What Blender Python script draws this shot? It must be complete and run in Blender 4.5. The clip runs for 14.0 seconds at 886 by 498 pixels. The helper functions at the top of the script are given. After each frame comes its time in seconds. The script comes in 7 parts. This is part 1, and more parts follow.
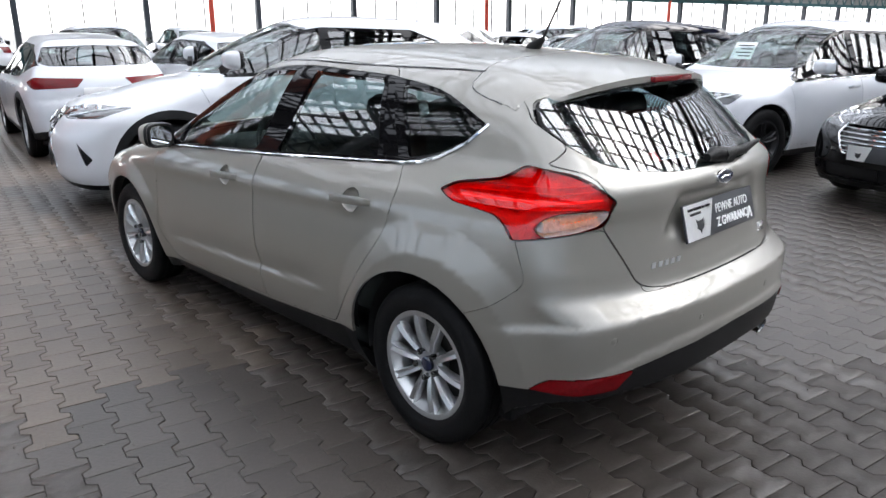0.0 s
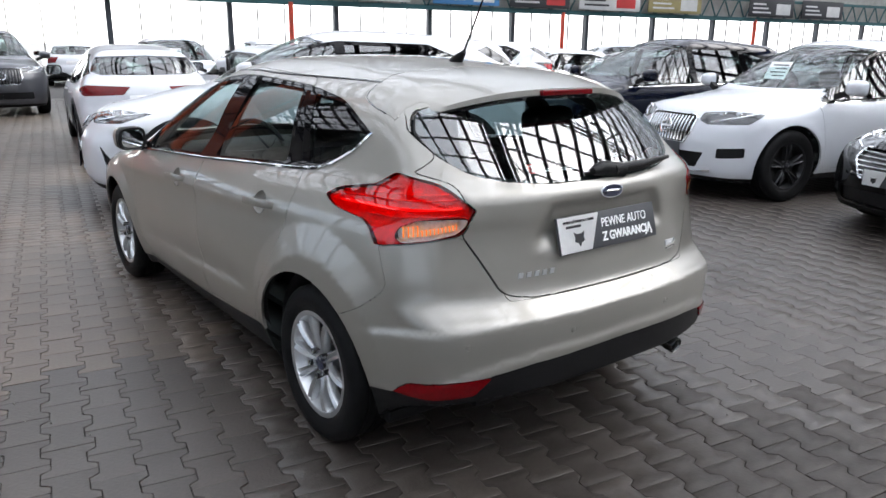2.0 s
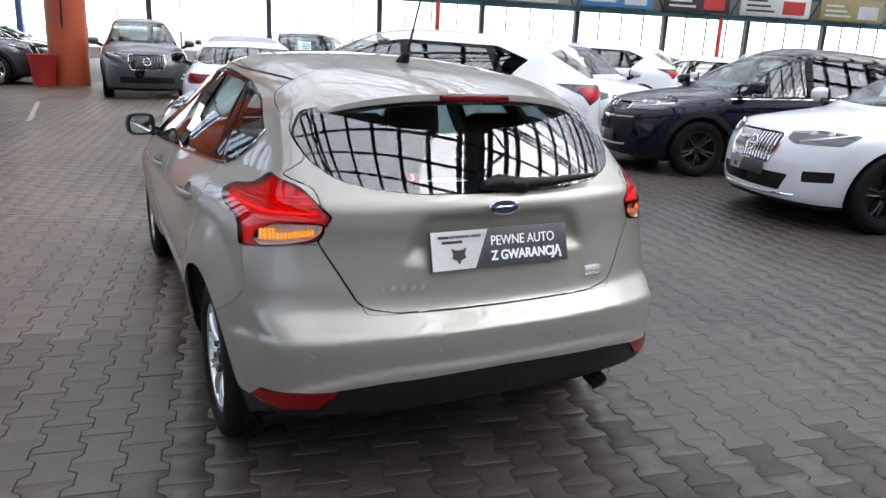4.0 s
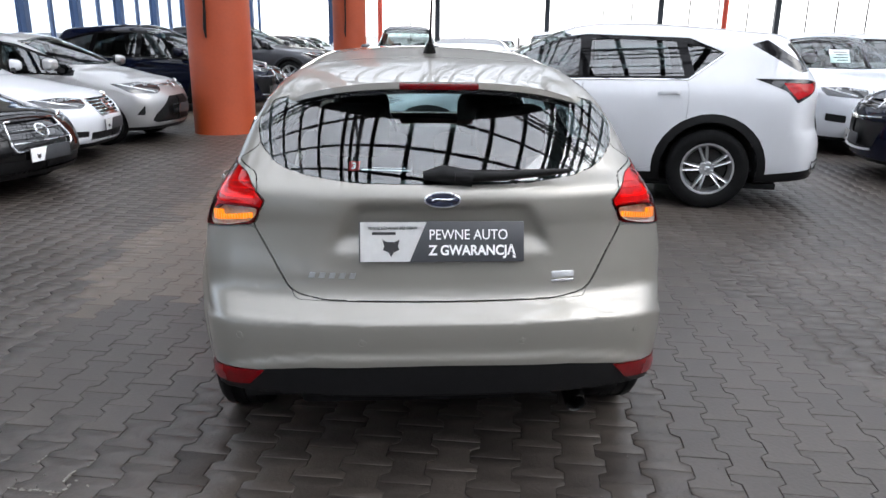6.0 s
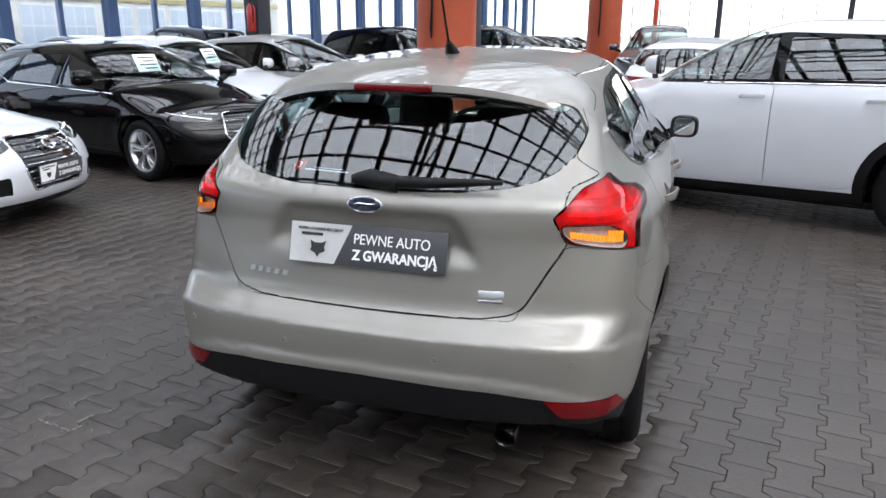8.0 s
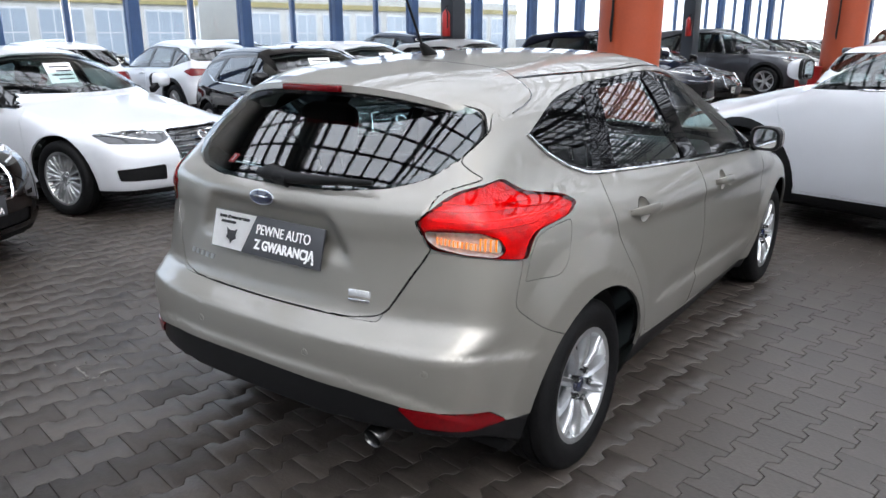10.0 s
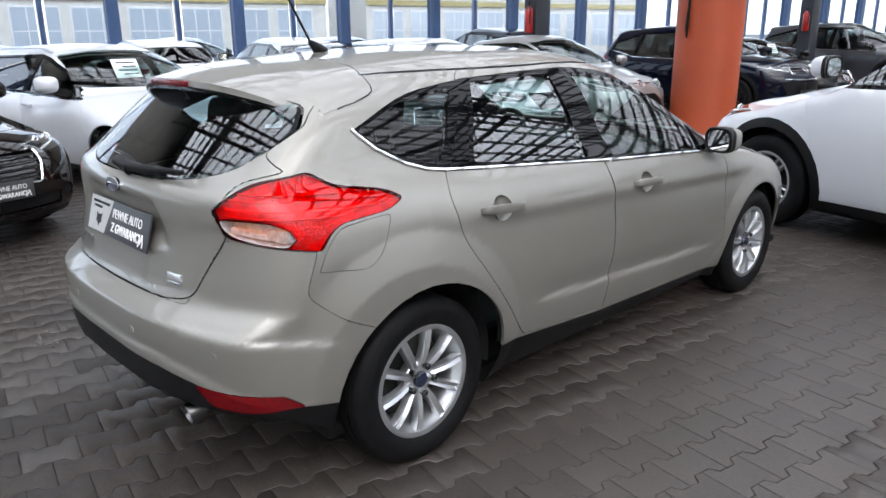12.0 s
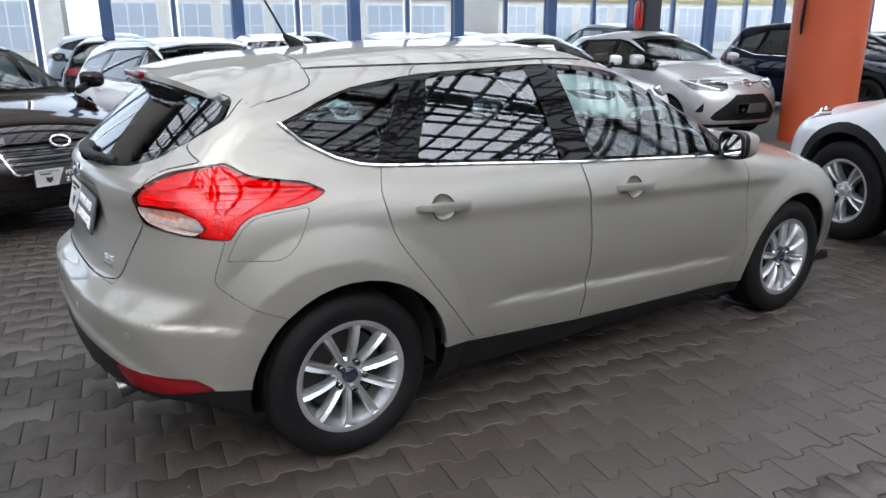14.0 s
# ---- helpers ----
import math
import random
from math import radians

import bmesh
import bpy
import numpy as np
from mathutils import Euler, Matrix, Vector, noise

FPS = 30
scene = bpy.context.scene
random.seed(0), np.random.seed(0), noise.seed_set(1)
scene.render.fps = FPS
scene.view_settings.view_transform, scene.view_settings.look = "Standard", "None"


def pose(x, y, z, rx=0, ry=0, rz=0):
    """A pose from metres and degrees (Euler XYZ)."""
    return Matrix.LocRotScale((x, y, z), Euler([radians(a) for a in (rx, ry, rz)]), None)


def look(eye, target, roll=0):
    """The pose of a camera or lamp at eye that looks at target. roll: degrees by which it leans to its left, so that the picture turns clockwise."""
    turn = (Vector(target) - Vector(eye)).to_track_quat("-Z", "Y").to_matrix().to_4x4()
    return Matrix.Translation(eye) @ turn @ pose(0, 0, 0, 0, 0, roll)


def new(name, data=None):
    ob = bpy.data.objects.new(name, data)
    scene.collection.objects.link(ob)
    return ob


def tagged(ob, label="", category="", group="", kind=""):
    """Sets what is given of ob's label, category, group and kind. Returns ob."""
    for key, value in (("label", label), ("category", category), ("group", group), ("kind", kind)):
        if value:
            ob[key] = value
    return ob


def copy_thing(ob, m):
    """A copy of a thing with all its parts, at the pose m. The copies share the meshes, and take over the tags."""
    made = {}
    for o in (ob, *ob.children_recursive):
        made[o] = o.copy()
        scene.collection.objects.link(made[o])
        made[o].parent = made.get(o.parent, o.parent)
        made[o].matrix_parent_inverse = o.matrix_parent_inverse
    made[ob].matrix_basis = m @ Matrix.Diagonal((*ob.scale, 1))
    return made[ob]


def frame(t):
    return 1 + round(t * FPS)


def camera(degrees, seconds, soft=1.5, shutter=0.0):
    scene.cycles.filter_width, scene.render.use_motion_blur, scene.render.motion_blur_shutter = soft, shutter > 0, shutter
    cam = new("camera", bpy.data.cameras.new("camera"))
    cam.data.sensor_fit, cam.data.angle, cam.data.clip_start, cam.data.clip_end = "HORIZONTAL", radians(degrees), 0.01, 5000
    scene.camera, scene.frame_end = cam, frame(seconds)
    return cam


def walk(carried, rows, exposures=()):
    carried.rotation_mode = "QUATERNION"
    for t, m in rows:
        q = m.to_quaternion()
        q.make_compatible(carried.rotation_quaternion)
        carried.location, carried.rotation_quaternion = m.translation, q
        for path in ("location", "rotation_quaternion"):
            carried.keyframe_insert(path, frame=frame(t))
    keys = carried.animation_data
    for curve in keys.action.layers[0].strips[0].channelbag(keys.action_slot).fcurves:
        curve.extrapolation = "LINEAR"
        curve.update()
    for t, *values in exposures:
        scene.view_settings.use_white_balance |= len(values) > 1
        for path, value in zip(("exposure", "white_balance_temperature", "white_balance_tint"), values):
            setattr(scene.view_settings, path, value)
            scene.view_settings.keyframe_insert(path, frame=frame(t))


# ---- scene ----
cam = camera(62.1, 14.0)
PATH = [
    (0, (-2.578, -1.89, 1.542), (-1.244, -0.513, 0.97), 0.0),
    (0.5, (-2.397, -2.022, 1.537), (-1.117, -0.592, 0.973), 0.2),
    (1, (-2.281, -2.13, 1.538), (-1.042, -0.662, 0.98), 0.1),
    (1.5, (-2.215, -2.264, 1.527), (-1.001, -0.769, 0.987), -0.4),
    (2, (-2.101, -2.41, 1.531), (-0.917, -0.889, 0.998), 0.7),
    (2.2, (-2.035, -2.453, 1.529), (-0.865, -0.921, 0.996), 1.1),
    (4.3, (-1.067, -2.801, 1.559), (-0.333, -1.019, 1.023), 1.6),
    (4.5, (-0.93, -2.806, 1.536), (-0.292, -0.985, 1.008), 0.8),
    (5, (-0.658, -2.87, 1.537), (-0.193, -0.999, 1.004), 1.3),
    (5.5, (-0.425, -2.97, 1.524), (-0.119, -1.068, 0.988), 1.1),
    (6, (-0.157, -2.995, 1.535), (-0.023, -1.079, 0.977), 0.7),
    (6.5, (0.131, -2.931, 1.537), (0.05, -1.015, 0.967), 0.4),
    (7, (0.376, -2.935, 1.535), (0.127, -1.031, 0.973), 0.2),
    (7.5, (0.642, -2.915, 1.541), (0.229, -1.038, 0.986), 0.6),
    (8, (0.907, -2.753, 1.542), (0.325, -0.924, 0.978), 0.3),
    (8.2, (1.013, -2.711, 1.548), (0.358, -0.908, 0.982), 0.2),
    (10.3, (2.018, -2.184, 1.521), (0.84, -0.663, 0.973), -0.0),
    (10.5, (2.116, -2.135, 1.514), (0.915, -0.632, 0.969), 0.1),
    (11, (2.321, -2.005, 1.526), (1.067, -0.546, 0.977), 0.1),
    (11.5, (2.506, -1.792, 1.524), (1.182, -0.401, 0.967), 0.1),
    (12, (2.663, -1.635, 1.529), (1.275, -0.308, 0.969), -0.4),
    (12.5, (2.82, -1.496, 1.519), (1.379, -0.224, 0.964), -0.4),
    (13, (2.943, -1.366, 1.525), (1.45, -0.161, 0.959), -0.0),
    (13.5, (3.033, -1.174, 1.515), (1.484, -0.049, 0.94), -0.2),
    (14, (3.067, -1.056, 1.522), (1.463, -0.006, 0.953), -0.2),
]
walk(cam, [(t, look(eye, target, roll)) for t, eye, target, roll in PATH])

# ---------------------------------------------------------------- sky and sun
SUN_AZ, SUN_EL = 335.0, 46.0
world = bpy.data.worlds.new("sky")
scene.world = world
world.use_nodes = True
wn, wl = world.node_tree.nodes, world.node_tree.links
sky = wn.new("ShaderNodeTexSky")
sky.sky_type = "NISHITA"
sky.sun_disc = False
sky.sun_elevation, sky.sun_rotation = radians(SUN_EL), radians(90 - SUN_AZ)
sky.air_density, sky.dust_density = 1.0, 4.0
grey = wn.new("ShaderNodeMixRGB")
grey.inputs[0].default_value = 0.72
grey.inputs[2].default_value = (7.95, 7.65, 7.42, 1)
wl.new(sky.outputs[0], grey.inputs[1])
wl.new(grey.outputs[0], wn["Background"].inputs[0])
wn["Background"].inputs[1].default_value = 0.17
sun = new("sun", bpy.data.lights.new("sun", "SUN"))
sun.data.energy, sun.data.angle, sun.data.color = 0.8, radians(50), (1.0, 0.95, 0.89)
sun.matrix_world = look((0, 0, 20), (-math.cos(radians(SUN_AZ)) * 20, -math.sin(radians(SUN_AZ)) * 20, 20 - 20 * math.tan(radians(SUN_EL))))
scene.view_settings.exposure = 2.43

# ---------------------------------------------------------------- materials
def material(name, color, rough=0.5, metal=0.0, coat=0.0, grain=0.0, grain_scale=40.0, stain=0.0, stain_scale=2.0, bump=0.0, bump_scale=60.0, island=0.0, spec=0.5, alpha=1.0):
    """A surface with grain and stains at two scales, and fine relief."""
    m = bpy.data.materials.new(name)
    m.use_nodes = True
    n, l = m.node_tree.nodes, m.node_tree.links
    b = n["Principled BSDF"]
    b.inputs["Base Color"].default_value = (*color, 1)
    b.inputs["Roughness"].default_value, b.inputs["Metallic"].default_value = rough, metal
    b.inputs["Coat Weight"].default_value, b.inputs["Coat Roughness"].default_value = coat, 0.03
    b.inputs["Specular IOR Level"].default_value = spec
    co = n.new("ShaderNodeTexCoord")
    out = None
    for amount, size, detail in ((grain, grain_scale, 3), (stain, stain_scale, 6)):
        if amount:
            t = n.new("ShaderNodeTexNoise")
            t.inputs["Scale"].default_value, t.inputs["Detail"].default_value = size, detail
            l.new(co.outputs["Object"], t.inputs["Vector"])
            r = n.new("ShaderNodeMapRange")
            r.inputs["From Min"].default_value, r.inputs["From Max"].default_value = 0.3, 0.7
            r.inputs["To Min"].default_value, r.inputs["To Max"].default_value = 1 - amount, 1 + amount
            l.new(t.outputs["Fac"], r.inputs["Value"])
            if out is None:
                out = r.outputs[0]
            else:
                mul = n.new("ShaderNodeMath")
                mul.operation = "MULTIPLY"
                l.new(out, mul.inputs[0])
                l.new(r.outputs[0], mul.inputs[1])
                out = mul.outputs[0]
    if island:
        g = n.new("ShaderNodeObjectInfo")
        gi = n.new("ShaderNodeNewGeometry")
        add = n.new("ShaderNodeMath")
        add.operation = "ADD"
        l.new(g.outputs["Random"], add.inputs[0])
        l.new(gi.outputs["Random Per Island"], add.inputs[1])
        fr = n.new("ShaderNodeMath")
        fr.operation = "FRACT"
        l.new(add.outputs[0], fr.inputs[0])
        r = n.new("ShaderNodeMapRange")
        r.inputs["To Min"].default_value, r.inputs["To Max"].default_value = 1 - island, 1 + island
        l.new(fr.outputs[0], r.inputs["Value"])
        if out is None:
            out = r.outputs[0]
        else:
            mul = n.new("ShaderNodeMath")
            mul.operation = "MULTIPLY"
            l.new(out, mul.inputs[0])
            l.new(r.outputs[0], mul.inputs[1])
            out = mul.outputs[0]
    if out is not None:
        mix = n.new("ShaderNodeVectorMath")
        mix.operation = "SCALE"
        mix.inputs[0].default_value = color
        l.new(out, mix.inputs["Scale"])
        l.new(mix.outputs[0], b.inputs["Base Color"])
    if bump:
        t = n.new("ShaderNodeTexNoise")
        t.inputs["Scale"].default_value, t.inputs["Detail"].default_value = bump_scale, 4
        l.new(co.outputs["Object"], t.inputs["Vector"])
        u = n.new("ShaderNodeBump")
        u.inputs["Strength"].default_value, u.inputs["Distance"].default_value = bump, 0.01
        l.new(t.outputs["Fac"], u.inputs["Height"])
        l.new(u.outputs[0], b.inputs["Normal"])
    return m


def paint(name, color, metal=0.5, rough=0.35, flake=0.05):
    return material(name, color, rough=rough, metal=metal, coat=0.8, grain=flake, grain_scale=900, stain=0.02, stain_scale=3)


def glass(name, tint, ior=1.5, rough=0.0):
    """A thin sheet: tinted and clear, with a mirror gloss that grows at grazing angles."""
    m = bpy.data.materials.new(name)
    m.use_nodes = True
    n, l = m.node_tree.nodes, m.node_tree.links
    n.remove(n["Principled BSDF"])
    tr, gl, mix, fr = n.new("ShaderNodeBsdfTransparent"), n.new("ShaderNodeBsdfGlossy"), n.new("ShaderNodeMixShader"), n.new("ShaderNodeLayerWeight")
    tr.inputs[0].default_value = (*tint, 1)
    gl.inputs["Roughness"].default_value = rough
    fr.inputs[0].default_value = 0.5
    f0 = ((ior - 1) / (ior + 1)) ** 2
    power, scale = n.new("ShaderNodeMath"), n.new("ShaderNodeMapRange")
    power.operation = "POWER"
    power.inputs[1].default_value = 5.0
    scale.inputs["To Min"].default_value = f0
    l.new(fr.outputs["Facing"], power.inputs[0])
    l.new(power.outputs[0], scale.inputs["Value"])
    l.new(scale.outputs[0], mix.inputs[0])
    l.new(tr.outputs[0], mix.inputs[1])
    l.new(gl.outputs[0], mix.inputs[2])
    l.new(mix.outputs[0], n["Material Output"].inputs[0])
    return m


def lamp_lens(name, color, strength=0.0):
    m = material(name, color, rough=0.25, spec=0.1, coat=0.7, grain=0.15, grain_scale=90, stain=0.15, stain_scale=5)
    if strength:
        b = m.node_tree.nodes["Principled BSDF"]
        b.inputs["Emission Color"].default_value, b.inputs["Emission Strength"].default_value = (*color, 1), strength
    return m


M = dict(
    sand=paint("warm_silver_paint", (0.262, 0.249, 0.224), 0.48, 0.40),
    white=paint("white_paint", (0.56, 0.575, 0.605), 0.0, 0.3, 0.01),
    pearl=paint("pearl_white_paint", (0.58, 0.59, 0.615), 0.0, 0.3, 0.01),
    black=material("black_paint", (0.003, 0.003, 0.0034), rough=0.04, spec=0.28, stain=0.02),
    navy=material("dark_blue_paint", (0.0025, 0.004, 0.012), rough=0.05, spec=0.32, grain=0.1, grain_scale=900),
    silver=paint("silver_paint", (0.40, 0.40, 0.40), 0.6, 0.33),
    graphite=paint("graphite_paint", (0.05, 0.052, 0.06), 0.4, 0.33),
    brown=material("dark_brown_paint", (0.006, 0.004, 0.0035), rough=0.05, spec=0.3, grain=0.1, grain_scale=900),
    plastic=material("black_plastic", (0.006, 0.006, 0.0065), rough=0.5, spec=0.2, grain=0.15, bump=0.2, bump_scale=400),
    gloss=material("gloss_black_trim", (0.006, 0.006, 0.007), rough=0.08, coat=0.5),
    liner=material("dark_lining", (0.010, 0.010, 0.011), rough=0.9, grain=0.2, bump=0.3, bump_scale=200),
    cloth=material("dark_seat_cloth", (0.008, 0.008, 0.009), rough=0.95, grain=0.25, grain_scale=150, bump=0.4, bump_scale=300),
    headliner=material("pale_headliner", (0.42, 0.42, 0.40), rough=0.9, grain=0.05, bump=0.2, bump_scale=200),
    rubber=material("tyre_rubber", (0.006, 0.006, 0.0064), rough=0.6, spec=0.13, grain=0.2, stain=0.25, stain_scale=9, bump=0.25, bump_scale=180),
    alloy=material("silver_alloy", (0.52, 0.53, 0.54), rough=0.28, metal=0.85, grain=0.04, stain=0.06, stain_scale=14),
    dark_alloy=material("dark_alloy", (0.03, 0.03, 0.032), rough=0.35, metal=0.6, grain=0.05),
    disc=material("brake_disc", (0.035, 0.034, 0.033), rough=0.6, metal=0.4, grain=0.2, grain_scale=60),
    chrome=material("chrome", (0.82, 0.83, 0.84), rough=0.06, metal=1.0),
    steel_tip=material("steel_tip", (0.14, 0.14, 0.14), rough=0.25, metal=1.0, grain=0.1),
    mirror=material("mirror_glass", (0.85, 0.87, 0.88), rough=0.0, metal=1.0),
    glass=glass("clear_window_glass", (0.70, 0.82, 0.80), 1.85),
    tint=glass("tinted_window_glass", (0.54, 0.65, 0.65), 2.25),
    privacy=glass("dark_window_glass", (0.24, 0.28, 0.28), 2.1),
    quarter_glass=glass("dark_quarter_glass", (0.42, 0.50, 0.50), 1.5),
    rear_glass=glass("rear_window_glass", (0.60, 0.72, 0.74), 2.1),
    red_lens=glass("red_lamp_lens", (0.86, 0.018, 0.022), 1.5),
    red_bowl=material("red_lamp_bowl", (0.74, 0.016, 0.018), rough=0.3, spec=0.4, grain=0.25, grain_scale=26, stain=0.15, stain_scale=9, bump=0.5, bump_scale=120),
    red_rib=material("pale_red_rib", (0.95, 0.16, 0.15), rough=0.25),
    red_glow=lamp_lens("lit_red_guide", (1.0, 0.10, 0.08), 0.22),
    lamp_glass=glass("clear_lamp_glass", (0.93, 0.93, 0.93), 1.45),
    lamp_silver=material("silvered_lamp_bowl", (0.58, 0.58, 0.58), rough=0.3, metal=0.25, grain=0.25, grain_scale=60, bump=0.3, bump_scale=90),
    red=lamp_lens("red_lamp_lens", (0.38, 0.0015, 0.005)),
    dark_red=material("dark_red_lens", (0.12, 0.001, 0.003), rough=0.2, spec=0.25, coat=0.2, grain=0.15, grain_scale=80),
    surround=material("satin_black_surround", (0.004, 0.004, 0.0045), rough=0.03, spec=0.12, grain=0.1),
    led=material("bright_lamp_strip", (0.80, 0.82, 0.84), rough=0.2, metal=0.6, coat=1.0),
    amber_lit=lamp_lens("lit_amber_lens", (1.0, 0.24, 0.010), 0.27),
    clear=lamp_lens("clear_lamp_lens", (0.32, 0.32, 0.32)),
    dark_lamp=material("dark_lamp_bowl", (0.035, 0.037, 0.04), rough=0.12, metal=0.4, coat=1.0, grain=0.3, grain_scale=30),
    card=material("white_card", (0.88, 0.88, 0.87), rough=0.5, grain=0.03),
    slate=material("dark_grey_card", (0.045, 0.047, 0.052), rough=0.4, grain=0.06),
    ink=material("dark_ink", (0.02, 0.02, 0.022), rough=0.6),
    badge_blue=material("dark_blue_enamel", (0.008, 0.012, 0.035), rough=0.2, coat=1.0),
    orange=material("orange_pillar_paint", (0.31, 0.045, 0.008), rough=0.55, grain=0.05, grain_scale=25, stain=0.10, stain_scale=1.5, bump=0.15, bump_scale=30),
    steel_blue=material("blue_steel_paint", (0.035, 0.075, 0.17), rough=0.5, grain=0.08, stain=0.12),
    steel_dark=material("dark_steel_paint", (0.03, 0.036, 0.045), rough=0.55, grain=0.1, stain=0.15),
    steel_red=material("red_steel_paint", (0.55, 0.06, 0.03), rough=0.5, grain=0.06, stain=0.1),
    teal=material("teal_steel_paint", (0.02, 0.085, 0.095), rough=0.5, grain=0.08, stain=0.12),
    roof_steel=material("roof_steel", (0.03, 0.034, 0.04), rough=0.6, grain=0.1, stain=0.15),
    plaster=material("pale_plaster", (0.36, 0.35, 0.33), rough=0.85, grain=0.05, stain=0.12, bump=0.2),
    ext_red=material("extinguisher_red", (0.34, 0.012, 0.01), rough=0.3, coat=0.5),
    bin_red=material("red_bin_plastic", (0.35, 0.02, 0.02), rough=0.45, stain=0.1),
)

# ---------------------------------------------------------------- mesh tools
def mesh_object(name, bm, mat, parent=None, label="", smooth=None):
    me = bpy.data.meshes.new(name)
    bmesh.ops.recalc_face_normals(bm, faces=bm.faces)
    bm.to_mesh(me)
    bm.free()
    for mm in (mat if isinstance(mat, (list, tuple)) else [mat]):
        me.materials.append(mm)
    if smooth:
        me.shade_smooth()
        me.set_sharp_from_angle(angle=radians(smooth))
    ob = new(name, me)
    if parent:
        ob.parent = parent
    if label:
        ob["label"] = label
    return ob


def part(name, bm, mat, parent, label="", smooth=35):
    return mesh_object(name, bm, mat, parent, label, smooth)


def thing(name, m, label, category, group="", kind=""):
    ob = new(name)
    ob.empty_display_size = 0.2
    ob.matrix_world = m
    return tagged(ob, label, category, group, kind)


def box(bm, lo, hi, bevel=0.0, m=None):
    lo, hi = Vector(lo), Vector(hi)
    r = bmesh.ops.create_cube(bm, size=1, matrix=Matrix.Translation((lo + hi) / 2) @ Matrix.Diagonal((*(hi - lo), 1)))
    vs = r["verts"]
    if bevel:
        es = list({e for v in vs for e in v.link_edges})
        b = bmesh.ops.bevel(bm, geom=es, offset=bevel, segments=2, affect="EDGES", profile=0.5)
        vs = b["verts"]
    if m is not None:
        bmesh.ops.transform(bm, matrix=m, verts=vs)
    return vs


def beam(bm, a, b, w, d=None, up=(0, 0, 1)):
    """A straight bar from a to b."""
    a, b = Vector(a), Vector(b)
    d = d or w
    z = (b - a).normalized()
    x = z.cross(Vector(up))
    if x.length < 1e-3:
        x = Vector((1, 0, 0))
    x.normalize()
    y = x.cross(z)
    m = Matrix((x, y, z)).transposed().to_4x4()
    m.translation = (a + b) / 2
    bmesh.ops.create_cube(bm, size=1, matrix=m @ Matrix.Diagonal((w, d, (b - a).length, 1)))


def tube(bm, pts, r, sides=8, closed=False, caps=True):
    """A round bar along points; r may be a list."""
    pts = [Vector(p) for p in pts]
    n = len(pts)
    rs = r if isinstance(r, (list, tuple)) else [r] * n
    rings, side = [], None
    for k, p in enumerate(pts):
        a = pts[k - 1] if (k or closed) else p
        b = pts[(k + 1) % n] if (k < n - 1 or closed) else p
        t = (b - a).normalized()
        if side is None:
            side = t.orthogonal().normalized()
        side = (side - t * side.dot(t)).normalized()
        other = t.cross(side)
        rings.append([bm.verts.new(p + rs[k] * (math.cos(2 * math.pi * q / sides) * side + math.sin(2 * math.pi * q / sides) * other)) for q in range(sides)])
    for k in range(n if closed else n - 1):
        a, b = rings[k], rings[(k + 1) % n]
        for q in range(sides):
            bm.faces.new((a[q], a[(q + 1) % sides], b[(q + 1) % sides], b[q]))
    if caps and not closed:
        bm.faces.new(rings[0][::-1])
        bm.faces.new(rings[-1])


def lathe(bm, profile, sides=40, axis="x"):
    """Turns (along, radius) pairs about the axis."""
    rings = []
    for s, r in profile:
        ring = []
        for q in range(sides):
            c, d = r * math.cos(2 * math.pi * q / sides), r * math.sin(2 * math.pi * q / sides)
            ring.append(bm.verts.new({"x": (s, c, d), "y": (c, s, d), "z": (c, d, s)}[axis]))
        rings.append(ring)
    for a, b in zip(rings, rings[1:]):
        for q in range(sides):
            bm.faces.new((a[q], a[(q + 1) % sides], b[(q + 1) % sides], b[q]))
    return rings


def fillet(poly, r, steps=3):
    """A closed outline with its corners rounded."""
    out, n = [], len(poly)
    for k in range(n):
        p, a, b = (Vector(poly[j % n]) for j in (k, k - 1, k + 1))
        rr = r[k] if isinstance(r, (list, tuple)) else r
        u, w = a - p, b - p
        d = min(rr, 0.45 * u.length, 0.45 * w.length)
        if d < 1e-4:
            out.append(tuple(p))
            continue
        s, e = p + u.normalized() * d, p + w.normalized() * d
        for q in range(steps + 1):
            t = q / steps
            out.append(tuple(s * (1 - t) ** 2 + p * 2 * t * (1 - t) + e * t * t))
    return out


def inside(pt, poly):
    x, y = pt
    hit = False
    j = len(poly) - 1
    for k in range(len(poly)):
        (xi, yi), (xj, yj) = poly[k], poly[j]
        if (yi > y) != (yj > y) and x < (xj - xi) * (y - yi) / (yj - yi) + xi:
            hit = not hit
        j = k
    return hit


SIDE = (Vector((0, 1, 0)), Vector((0, 0, 1)))
END = (Vector((1, 0, 0)), Vector((0, 0, 1)))


